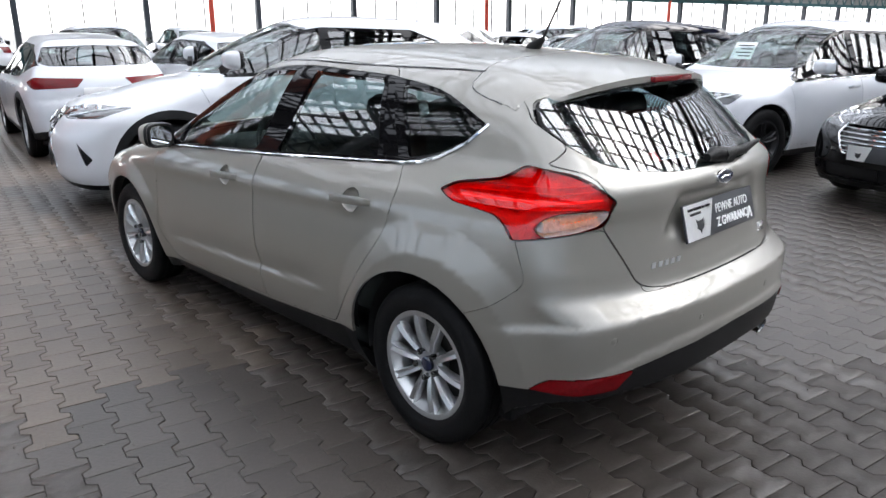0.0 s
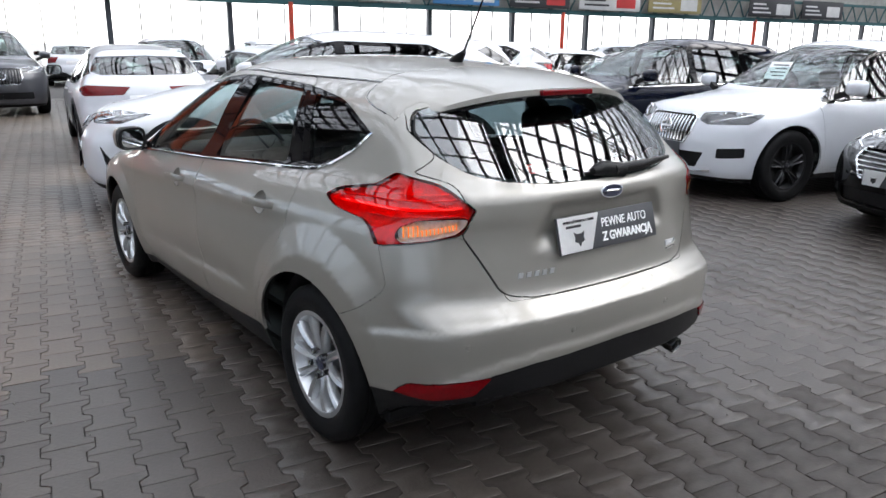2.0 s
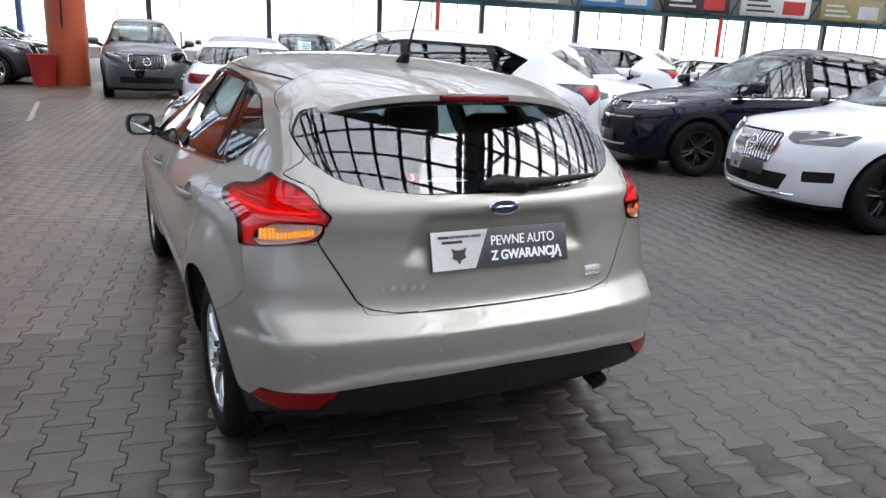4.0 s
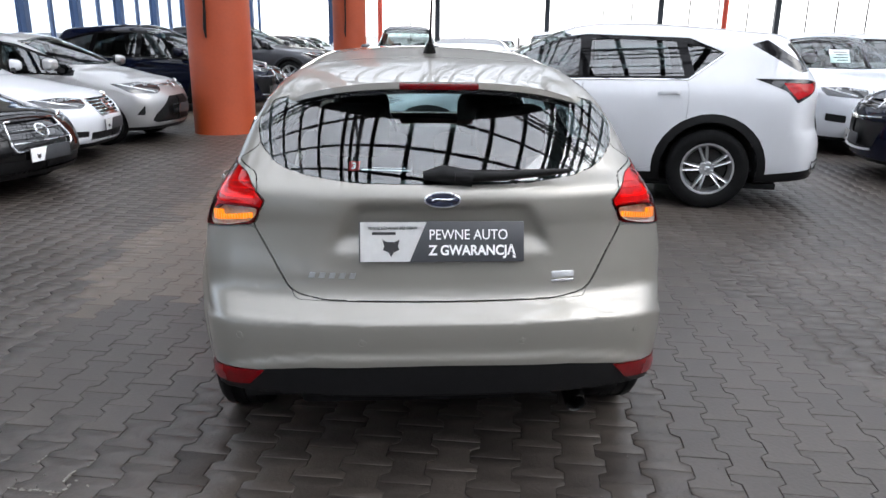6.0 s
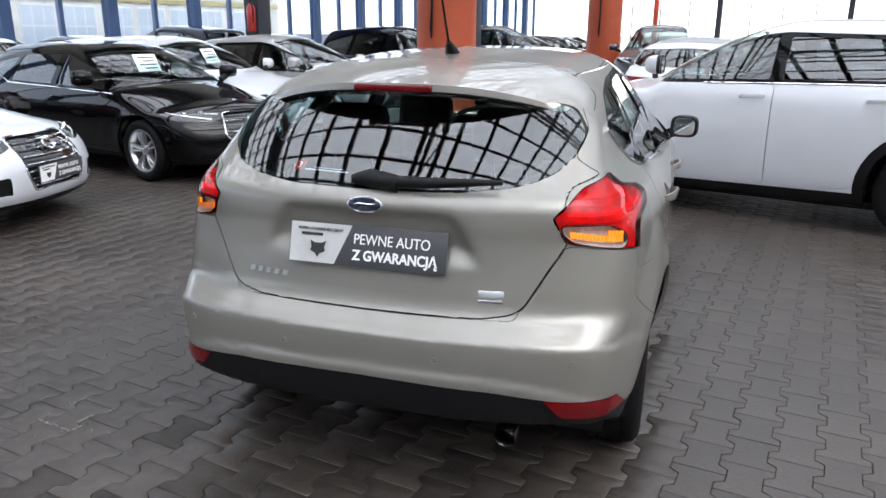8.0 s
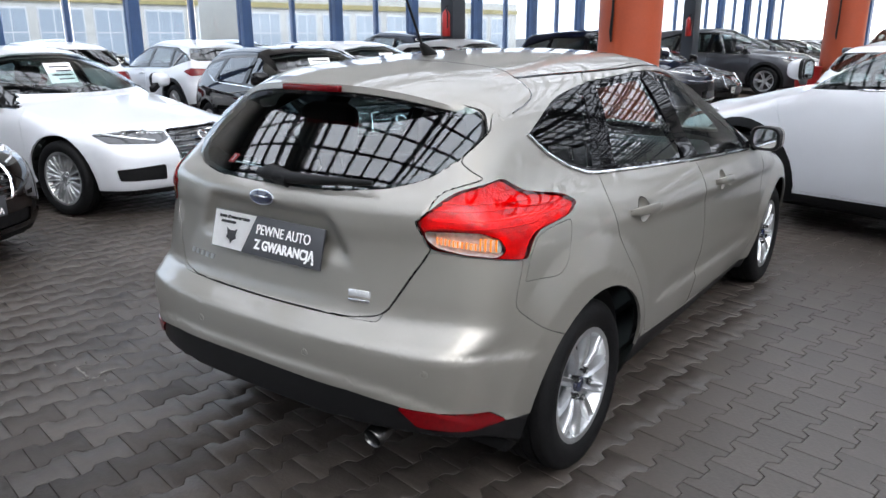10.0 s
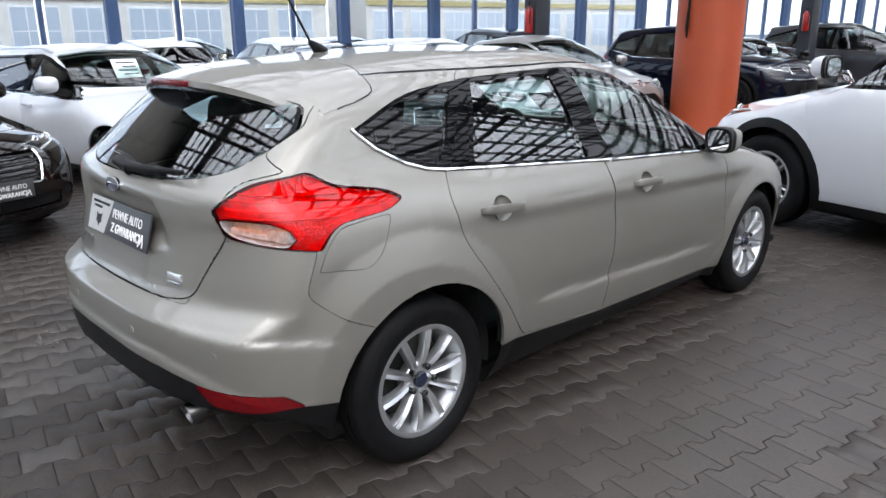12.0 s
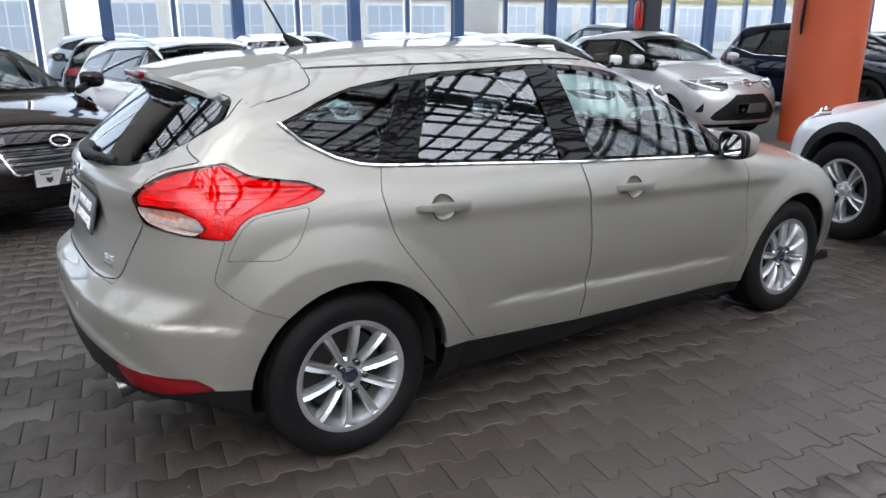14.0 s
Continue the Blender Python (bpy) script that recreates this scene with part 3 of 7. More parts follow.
for y, w, mk, fm in ((-14, 22, "facade", "ban_blue"), (10, 22, "facade", "yellow_board"), (38, 28, "facade", "yellow_board")):
    h = thing("outer_building", HALL @ pose(X0 - 30, y, 0), "pale low building outside with tall framed windows", "building", "outer buildings")
    bm = bmesh.new()
    box(bm, (-6, -w / 2, 0), (0, w / 2, 4.4))
    part("wall", bm, M[mk], h)
    for q in range(int(w // 3)):
        bm = bmesh.new()
        box(bm, (-0.05, -w / 2 + 0.5 + 3 * q, 0.5), (0.03, -w / 2 + 3.0 + 3 * q, 3.2), 0.02)
        win = part("window", bm, M["white_frame"], h)
        for a in (0, 1, 2):
            for b2 in (0, 1):
                bm = bmesh.new()
                y0, z0 = -w / 2 + 0.6 + 3 * q + 0.8 * a, 0.6 + 1.28 * b2
                box(bm, (0.031, y0, z0), (0.04, y0 + 0.72, z0 + 1.2))
                part("pane", bm, M["house_glass"], win)
    bm = bmesh.new()
    box(bm, (0.0, -w / 2, 3.5), (0.12, w / 2, 3.85))
    part("fascia", bm, M[fm], h)

# ---------------------------------------------------------------- car shapes
def curve(*pts):
    """A smooth curve through (s, value) pairs, flat beyond its ends."""
    s, v = np.array(pts, float).T
    d = np.diff(v) / np.diff(s)
    m = np.r_[d[0], (d[1:] + d[:-1]) / 2, d[-1]]
    m[1:-1][d[1:] * d[:-1] <= 0] = 0
    for k in range(len(d)):
        lim = 3 * abs(d[k])
        m[k], m[k + 1] = np.clip(m[k], -lim, lim), np.clip(m[k + 1], -lim, lim)

    def at(q):
        q = np.clip(q, s[0], s[-1])
        k = np.clip(np.searchsorted(s, q, side="right") - 1, 0, len(s) - 2)
        h = s[k + 1] - s[k]
        t = (q - s[k]) / h
        a, b = 1 - t, t
        return v[k] * a * a * (1 + 2 * b) + m[k] * h * b * a * a + v[k + 1] * b * b * (1 + 2 * a) - m[k + 1] * h * a * b * b
    return at


def spline(*pts):
    """As curve(), but with no jumps in its bend."""
    s, v = np.array(pts, float).T
    n, h = len(s), np.diff(s)
    a, r = np.zeros((n, n)), np.zeros(n)
    a[0, 0] = a[-1, -1] = 1
    for k in range(1, n - 1):
        a[k, k - 1:k + 2] = h[k - 1], 2 * (h[k - 1] + h[k]), h[k]
        r[k] = 6 * ((v[k + 1] - v[k]) / h[k] - (v[k] - v[k - 1]) / h[k - 1])
    c = np.linalg.solve(a, r)

    def at(q):
        q = np.clip(q, s[0], s[-1])
        k = np.clip(np.searchsorted(s, q, side="right") - 1, 0, n - 2)
        d, e, g = q - s[k], s[k + 1] - q, h[k]
        return (c[k] * e ** 3 + c[k + 1] * d ** 3) / (6 * g) + (v[k] / g - c[k] * g / 6) * e + (v[k + 1] / g - c[k + 1] * g / 6) * d
    return at


def smax(a, b, k):
    h = np.maximum(k - np.abs(a - b), 0) / k
    return np.maximum(a, b) + h * h * k / 4


def car_field(S):
    """The signed field of a car body from its curves: profile, section, plan, rear and front."""
    extra = S.get("extra")

    def field(x, y, z):
        ax = np.abs(x)
        side = ax - S["sec"](z) * S["plan"](y)
        for ay in (0.0, S["wb"]):
            r = np.hypot(y - ay, z - S["r"])
            side = side - S["flare"] * np.exp(-((r - S["arch"]) / 0.07) ** 2) * (z < 0.95)
        yy = y + np.where(y > S["mid"], S["cf"], -S["cr"]) * ax ** 2
        top = (z - S["zc"](yy) + S["crown"](y) * (ax / 0.7) ** 2) * 0.8
        rear = S["rear"](z) + S["kr"](z) * (ax / 0.7) ** S.get("pr", 3) - y
        front = y - S["front"](z) + S["kf"](z) * (ax / 0.7) ** 2.6
        f = smax(side, top, S.get("k1", 0.10))
        f = smax(f, rear, S.get("k2", 0.12))
        f = smax(f, front, 0.12)
        f = np.maximum(f, S["zb"](y) - z)
        return f + extra(ax, y, z) if extra else f
    return field


def gradient(f, p, e=0.004):
    d = np.eye(3) * e
    x = np.concatenate([p + q for q in (*d, *-d)])
    v = f(*x.T).reshape(6, -1)
    return ((v[:3] - v[3:]) / (2 * e)).T


def surface_net(f, lo, hi, h):
    """Vertices and quads of the zero surface of f, pulled onto it."""
    n = [int(math.ceil((b - a) / h)) + 1 for a, b in zip(lo, hi)]
    axes = [a + h * np.arange(k) for a, k in zip(lo, n)]
    vals = f(*np.meshgrid(*axes, indexing="ij"))
    ins = vals < 0
    m = [k - 1 for k in n]
    acc, cnt = np.zeros((*m, 3)), np.zeros(m)
    for ax in range(3):
        o = [k for k in range(3) if k != ax]
        for c in ((0, 0), (0, 1), (1, 0), (1, 1)):
            sl0, sl1 = [None] * 3, [None] * 3
            sl0[ax], sl1[ax] = slice(0, m[ax]), slice(1, m[ax] + 1)
            for k, cc in zip(o, c):
                sl0[k] = sl1[k] = slice(cc, cc + m[k])
            v0, v1 = vals[tuple(sl0)], vals[tuple(sl1)]
            cross = (v0 < 0) != (v1 < 0)
            t = np.where(cross, v0 / np.where(cross, v0 - v1, 1), 0)
            cnt += cross
            acc[..., ax] += t * cross
            for k, cc in zip(o, c):
                acc[..., k] += cc * cross
    act = cnt > 0
    idx = -np.ones(m, int)
    idx[act] = np.arange(act.sum())
    cell = np.argwhere(act)
    p = np.array(lo) + h * (cell + acc[act] / cnt[act][:, None])
    quads = []
    for ax in range(3):
        o1, o2 = (ax + 1) % 3, (ax + 2) % 3
        sl0, sl1 = [slice(None)] * 3, [slice(None)] * 3
        sl0[ax], sl1[ax] = slice(0, n[ax] - 1), slice(1, n[ax])
        a, b = ins[tuple(sl0)], ins[tuple(sl1)]
        e = np.argwhere(a != b)
        e = e[(e[:, o1] > 0) & (e[:, o2] > 0) & (e[:, o1] < m[o1]) & (e[:, o2] < m[o2])]
        flip = b[tuple(e.T)]
        q = []
        for d1, d2 in ((1, 1), (0, 1), (0, 0), (1, 0)):
            c = e.copy()
            c[:, o1] -= d1
            c[:, o2] -= d2
            q.append(idx[tuple(c.T)])
        q = np.stack(q, 1)
        q[flip] = q[flip][:, ::-1]
        quads.append(q)
    quads = np.concatenate(quads)
    for _ in range(4):
        g = gradient(f, p)
        step = f(*p.T)[:, None] * g / np.maximum((g * g).sum(1), 0.2)[:, None]
        p = p - np.clip(step, -0.6 * h, 0.6 * h)
    return p, quads[(quads >= 0).all(1)]

HATCH = dict(
    wb=2.648, r=0.316, arch=0.36, flare=0.0, mid=1.1, cf=0.30, cr=0.22, k1=0.09, k2=0.10,
    sec=spline((0.16, 0.79), (0.26, 0.835), (0.34, 0.862), (0.5, 0.892), (0.65, 0.902), (0.78, 0.898), (0.88, 0.885), (0.94, 0.868), (1.0, 0.835),
              (1.08, 0.775), (1.2, 0.712), (1.3, 0.65), (1.38, 0.585), (1.46, 0.50), (1.6, 0.36)),
    plan=spline((-0.85, 0.83), (-0.6, 0.885), (-0.335, 0.935), (-0.06, 0.968), (0.3, 0.995), (1.0, 1.0), (1.9, 0.99), (2.5, 0.975), (3.0, 0.94), (3.6, 0.84)),
    zc=curve((-1.1, 0.2), (-0.82, 0.80), (-0.70, 1.06), (-0.62, 1.135), (-0.45, 1.27), (-0.33, 1.365), (-0.2, 1.415), (0.2, 1.462), (0.7, 1.484), (1.1, 1.478),
             (1.45, 1.43), (1.75, 1.31), (2.1, 1.14), (2.33, 1.025), (2.45, 0.995), (2.9, 0.925), (3.25, 0.83), (3.5, 0.70), (3.7, 0.5)),
    crown=spline((-0.7, 0.03), (0.0, 0.05), (1.2, 0.06), (2.0, 0.03), (2.6, 0.06), (3.5, 0.05)),
    rear=curve((0.15, -0.70), (0.30, -0.765), (0.42, -0.79), (0.52, -0.799), (0.60, -0.803), (0.638, -0.802), (0.660, -0.783), (0.70, -0.736), (0.73, -0.722), (0.78, -0.713), (0.86, -0.702), (0.93, -0.698),
               (1.0, -0.715), (1.05, -0.722), (1.1, -0.66), (1.2, -0.56), (1.4, -0.40)),
    kr=curve((0.2, 0.12), (0.6, 0.11), (0.75, 0.12), (1.0, 0.14), (1.3, 0.12)),
    front=curve((0.15, 3.40), (0.3, 3.52), (0.5, 3.545), (0.66, 3.52), (0.78, 3.44), (1.0, 3.2)),
    kf=curve((0.2, 0.20), (0.8, 0.26)),
    zb=curve((-0.9, 0.395), (-0.65, 0.372), (-0.42, 0.30), (-0.30, 0.22), (0.3, 0.19), (2.3, 0.19), (3.0, 0.19), (3.6, 0.2)),
)


def ease(t):
    t = np.clip(t, 0, 1)
    return t * t * (3 - 2 * t)


def step(t):
    return 1 / (1 + np.exp(-np.clip(t, -40, 40)))


VALANCE = curve((0.0, 0.500), (0.40, 0.490), (0.563, 0.468), (0.70, 0.425), (0.775, 0.381), (0.81, 0.356))


def hatch_extra(ax, y, z):
    """The hollow round the plate, the bumper's shelf and lip, the haunches and the lines along the doors."""
    back = y < -0.4
    half = 0.275 + 0.55 * np.clip(1.005 - z, 0, 0.2)
    dent = 0.026 * step((half - ax) / 0.012) * step((1.004 - z) / 0.007) * ease((z - 0.84) / 0.07) * back
    lip = 0.006 * np.exp(-((z - 1.035) / 0.03) ** 2) * back * (ax < 0.6)
    # shelf of the bumper, which runs round the corner to the wheel
    dz = z - 0.648 + 0.176 * np.clip(y + 0.75, 0, 0.6)
    shelf = 0.014 * step(dz / 0.006) * np.exp(-(np.maximum(dz, 0) / 0.11) ** 2) * ease((-0.28 - y) / 0.22) * ease((ax - 0.40) / 0.25)
    edge = 0.009 * step((VALANCE(ax) + 0.036 - z) / 0.005) * ease((-0.38 - y) / 0.15)
    # haunches over the wheels
    haunch = 0
    for cy, cz, r0, wide, high in ((-0.05, 0.345, 0.545, 0.12, 0.027), (2.648, 0.316, 0.48, 0.09, 0.022)):
        t = np.clip((r0 - np.hypot(y - cy, z - cz)) / wide, 0, 1)
        haunch = haunch + high * t ** 1.1 * ease((y + 0.62) / 0.25)
    haunch = haunch * (ax > 0.55) * (z < 0.98)
    dz = z - 0.868 - 0.045 * (1.0 - y)
    fade = np.clip((y - 0.05) / 0.35, 0, 1) * np.clip((2.6 - y) / 0.3, 0, 1)
    line = 0.013 * np.exp(-(dz / np.where(dz > 0, 0.085, 0.035)) ** 2) * fade * (ax > 0.6)
    dz = z - 0.43 - 0.05 * (1.9 - y)
    low = 0.014 * np.exp(-(dz / np.where(dz > 0, 0.07, 0.016)) ** 2) * ease((y - 0.5) / 0.25) * ease((2.2 - y) / 0.25) * (ax > 0.6)
    return dent - lip - line + low + shelf - edge - haunch


HATCH["extra"] = hatch_extra

# ---------------------------------------------------------------- parts that cars share
def tyre_mesh(r, rim, w):
    bm = bmesh.new()
    h = w / 2
    prof = [(-h * 0.78, rim), (-h * 0.98, rim + 0.25 * (r - rim)), (-h, rim + 0.55 * (r - rim)), (-h * 0.93, r - 0.022), (-h * 0.80, r - 0.006), (-h * 0.70, r - 0.001)]
    for g in (-0.42, 0.0, 0.42):
        prof += [(h * (g - 0.05), r), (h * (g - 0.045), r - 0.007), (h * (g + 0.045), r - 0.007), (h * (g + 0.05), r)]
    prof += [(h * 0.70, r - 0.001), (h * 0.80, r - 0.006), (h * 0.93, r - 0.022), (h * 0.985, rim + 0.62 * (r - rim)), (h, rim + 0.55 * (r - rim)), (h * 0.98, rim + 0.25 * (r - rim)),
             (h * 0.90, rim + 0.012), (h * 0.84, rim)]
    lathe(bm, prof, 56)
    return bm


def barrel_mesh(rim, w, lip=0.016):
    """The rim's barrel and lip; its outer face is towards +x."""
    bm = bmesh.new()
    h = w / 2
    lathe(bm, [(-h * 0.75, rim), (-h * 0.74, rim - 0.02), (h * 0.1, rim - 0.045), (h * 0.55, rim - 0.035), (h * 0.72, rim - lip - 0.004), (h * 0.84, rim - lip),
               (h * 0.87, rim - lip * 0.4), (h * 0.86, rim + 0.004), (h * 0.80, rim + 0.002)], 56)
    return bm


def spoke_mesh(r0, r1, w0, w1, x0, x1, depth, crest=0.006):
    """One spoke along +z from radius r0 to r1, wider outside, with a raised ridge."""
    bm = bmesh.new()
    rows = []
    for k in range(6):
        t = k / 5
        r, w, x = r0 + (r1 - r0) * t, w0 + (w1 - w0) * t, x0 + (x1 - x0) * t + 0.012 * math.sin(math.pi * t)
        rows.append([bm.verts.new(c) for c in ((x - depth, -w / 2 * 1.05, r), (x - 0.006, -w / 2, r), (x + 0.001, -w / 2 * 0.8, r), (x - crest, 0, r), (x + 0.001, w / 2 * 0.8, r), (x - 0.006, w / 2, r), (x - depth, w / 2 * 1.05, r))])
    for a, b in zip(rows, rows[1:]):
        for q in range(6):
            bm.faces.new((a[q], a[q + 1], b[q + 1], b[q]))
    return bm


WHEELS = {}


def wheel_parts(spec):
    """Meshes of a wheel, made once: radius, rim radius, width, spokes, style, material keys."""
    if spec in WHEELS:
        return WHEELS[spec]
    r, rim, w, count, style, mat = spec
    parts = []

    def keep(name, bm, mk):
        ob = mesh_object(name, bm, M[mk], None, "", 35)
        me = ob.data
        bpy.data.objects.remove(ob)
        parts.append((name, me, Matrix.Identity(4)))
        return me
    keep("tyre", tyre_mesh(r, rim, w), "rubber")
    keep("rim", barrel_mesh(rim, w), mat)
    bm = bmesh.new()
    lathe(bm, [(-0.02, 0.0005), (-0.02, rim - 0.055), (-0.006, rim - 0.055), (-0.006, 0.0005)], 36)
    keep("brake_disc", bm, "disc")
    h = w / 2
    bm = bmesh.new()
    lathe(bm, [(h * 0.2, 0.070), (h * 0.52, 0.068), (h * 0.60, 0.058), (h * 0.62, 0.034), (h * 0.60, 0.032), (h * 0.60, 0.0005)], 30)
    for k in range(5):
        a = 2 * math.pi * (k + 0.5) / 5
        lathe_at = bmesh.new()
        lathe(lathe_at, [(h * 0.50, 0.012), (h * 0.75, 0.0115), (h * 0.77, 0.008), (h * 0.74, 0.006), (h * 0.74, 0.0005)], 10)
        tmp = bpy.data.meshes.new("tmp")
        bmesh.ops.translate(lathe_at, vec=(0, 0.052 * math.cos(a), 0.052 * math.sin(a)), verts=lathe_at.verts)
        lathe_at.to_mesh(tmp)
        lathe_at.free()
        bm.from_mesh(tmp)
        bpy.data.meshes.remove(tmp)
    keep("hub", bm, mat)
    bm = bmesh.new()
    lathe(bm, [(h * 0.60, 0.030), (h * 0.72, 0.029), (h * 0.76, 0.022), (h * 0.77, 0.0005)], 24)
    keep("hub_cap", bm, "badge_blue" if style == "ten" else mat)
    if style == "ten":
        bolt = bmesh.new()
        lathe(bolt, [(h * 0.60, 0.0125), (h * 0.84, 0.012), (h * 0.86, 0.009), (h * 0.82, 0.007), (h * 0.82, 0.0005)], 12)
        bmesh.ops.translate(bolt, vec=(0, 0, 0.054), verts=bolt.verts)
        me = keep("wheel_bolt", bolt, "steel_tip")
        parts.pop()
        for k in range(5):
            parts.append(("wheel_bolt", me, Matrix.Rotation(2 * math.pi * (k + 0.25) / 5, 4, "X")))
        sp = spoke_mesh(0.034, rim - 0.008, 0.024, 0.037, h * 0.58, h * 0.82, 0.030, 0.008)
        me = keep("spoke", sp, mat)
        parts.pop()
        for k in range(10):
            parts.append(("spoke", me, Matrix.Rotation(2 * math.pi * k / 10, 4, "X")))
    else:
        sp = spoke_mesh(0.058, rim - 0.012, 0.030, 0.022, h * 0.60, h * 0.80, 0.05)
        one = bpy.data.meshes.new("one")
        sp.to_mesh(one)
        sp.free()
        sp = bmesh.new()
        for k in range(count):
            for off in (-9, 9) if style == "twin" else (0,):
                n0 = len(sp.verts)
                sp.from_mesh(one)
                sp.verts.ensure_lookup_table()
                bmesh.ops.rotate(sp, verts=sp.verts[n0:], cent=(0, 0, 0), matrix=Matrix.Rotation(2 * math.pi * k / count + radians(off), 3, "X"))
        bpy.data.meshes.remove(one)
        keep("spokes_ring", sp, mat)
    WHEELS[spec] = parts
    return parts


def add_wheels(car, wb, x, r, spec):
    for sx in (1, -1):
        for y in (0.0, wb):
            hub = new("wheel")
            hub.empty_display_size = 0.1
            hub.parent = car
            hub.matrix_basis = pose(sx * (x - spec[2] / 2), y, r, (37 * (y + sx + 3)) % 40, 0, 0) if sx > 0 else pose(-(x - spec[2] / 2), y, r, (53 * (y + 1)) % 40, 0, 180)
            for name, me, m in wheel_parts(spec):
                ob = new(name, me)
                ob.parent = hub
                ob.matrix_basis = m


def seat_meshes():
    bm = bmesh.new()
    box(bm, (-0.25, -0.27, 0.28), (0.25, 0.27, 0.46), 0.06)
    seat = bm
    bm = bmesh.new()
    box(bm, (-0.24, -0.06, -0.02), (0.24, 0.07, 0.58), 0.055, pose(0, -0.26, 0.42, -15))
    back = bm
    bm = bmesh.new()
    box(bm, (-0.14, -0.055, 0.0), (0.14, 0.055, 0.21), 0.05, pose(0, -0.44, 1.01, -10))
    for sx in (-0.06, 0.06):
        beam(bm, (sx, -0.43, 1.03), (sx, -0.41, 0.95), 0.014)
    return seat, back, bm


SEAT = []


def add_seat(car, m):
    if not SEAT:
        for name, bm in zip(("cushion", "backrest", "headrest"), seat_meshes()):
            ob = mesh_object(name, bm, M["cloth"], None, "", 50)
            SEAT.append((name, ob.data))
            bpy.data.objects.remove(ob)
    s = new("seat")
    s.empty_display_size = 0.1
    s.parent = car
    s.matrix_basis = m
    for name, me in SEAT:
        ob = new(name, me)
        ob.parent = s


def add_cabin(car, wb, w, cowl_y, belt, floor=0.30):
    """Seats, dashboard and steering wheel."""
    ys = cowl_y - 1.05
    for sx in (-1, 1):
        add_seat(car, pose(sx * w * 0.42, ys, floor - 0.28))
        add_seat(car, pose(sx * w * 0.42, ys - 0.85, floor - 0.26))
    bm = bmesh.new()
    box(bm, (-w * 0.82, cowl_y - 0.42, belt - 0.35), (w * 0.82, cowl_y - 0.06, belt - 0.03), 0.06)
    part("dashboard", bm, M["liner"], car, smooth=50)
    bm = bmesh.new()
    c = Vector((-w * 0.42, cowl_y - 0.55, belt - 0.06))
    t = pose(*c, 65, 0, 0)
    tube(bm, [t @ Vector((0.185 * math.cos(a), 0.185 * math.sin(a), 0)) for a in np.linspace(0, 2 * math.pi, 28)[:-1]], 0.015, 8, True)
    for a in (0, 180, 270):
        beam(bm, t @ Vector((0, 0, -0.03)), t @ Vector((0.18 * math.cos(radians(a)), 0.18 * math.sin(radians(a)), 0)), 0.03, 0.02)
    part("steering_wheel", bm, M["liner"], car)
    bm = bmesh.new()
    box(bm, (-w * 0.86, -0.55, floor - 0.03), (w * 0.86, cowl_y, floor), 0.0)
    part("cabin_floor", bm, M["liner"], car)


def rounded_shell(bm, w, h, rings):
    """Rings of a rounded oblong along y, each at its own scale."""
    rows = []
    for y, s in rings:
        row = []
        for a in np.linspace(0, 2 * math.pi, 29)[:-1]:
            c, q = math.cos(a), math.sin(a)
            row.append(bm.verts.new((math.copysign(abs(c) ** 0.6, c) * w / 2 * s, y, math.copysign(abs(q) ** 0.6, q) * h / 2 * s)))
        rows.append(row)
    for a, b in zip(rows, rows[1:]):
        for k in range(28):
            bm.faces.new((a[k], b[k], b[(k + 1) % 28], a[(k + 1) % 28]))


def add_mirror(car, sx, p, size, paint_key):
    """A door mirror: painted shell, black foot and glass turned to the rear."""
    w, d, h = size
    bm = bmesh.new()
    rounded_shell(bm, w, h, [(-d * 0.30, 0.90), (-d * 0.35, 0.95), (-d * 0.30, 1.0), (-d * 0.05, 1.0), (d * 0.20, 0.95), (d * 0.42, 0.82), (d * 0.57, 0.60), (d * 0.64, 0.30), (d * 0.65, 0.02)])
    shell = part("door_mirror", bm, M[paint_key], car, smooth=60)
    shell.matrix_basis = pose(sx * p[0], p[1], p[2], 0, 0, -8 * sx)
    bm = bmesh.new()
    rounded_shell(bm, w, h, [(-d * 0.33, 0.78), (-d * 0.35, 0.77), (-d * 0.35, 0.01)])
    part("mirror_glass", bm, M["mirror"], shell, "mirror glass")
    bm = bmesh.new()
    rounded_shell(bm, w, h, [(-d * 0.10, 1.012), (-d * 0.28, 1.012), (-d * 0.37, 0.95), (-d * 0.38, 0.90), (-d * 0.34, 0.78)])
    part("mirror_rim", bm, M["plastic"], shell)
    bm = bmesh.new()
    beam(bm, (-sx * w * 0.35, d * 0.15, -h * 0.30), (-sx * (w * 0.5 + 0.09), d * 0.28, -h * 0.62), 0.05, 0.06)
    part("mirror_foot", bm, M["plastic"], shell)


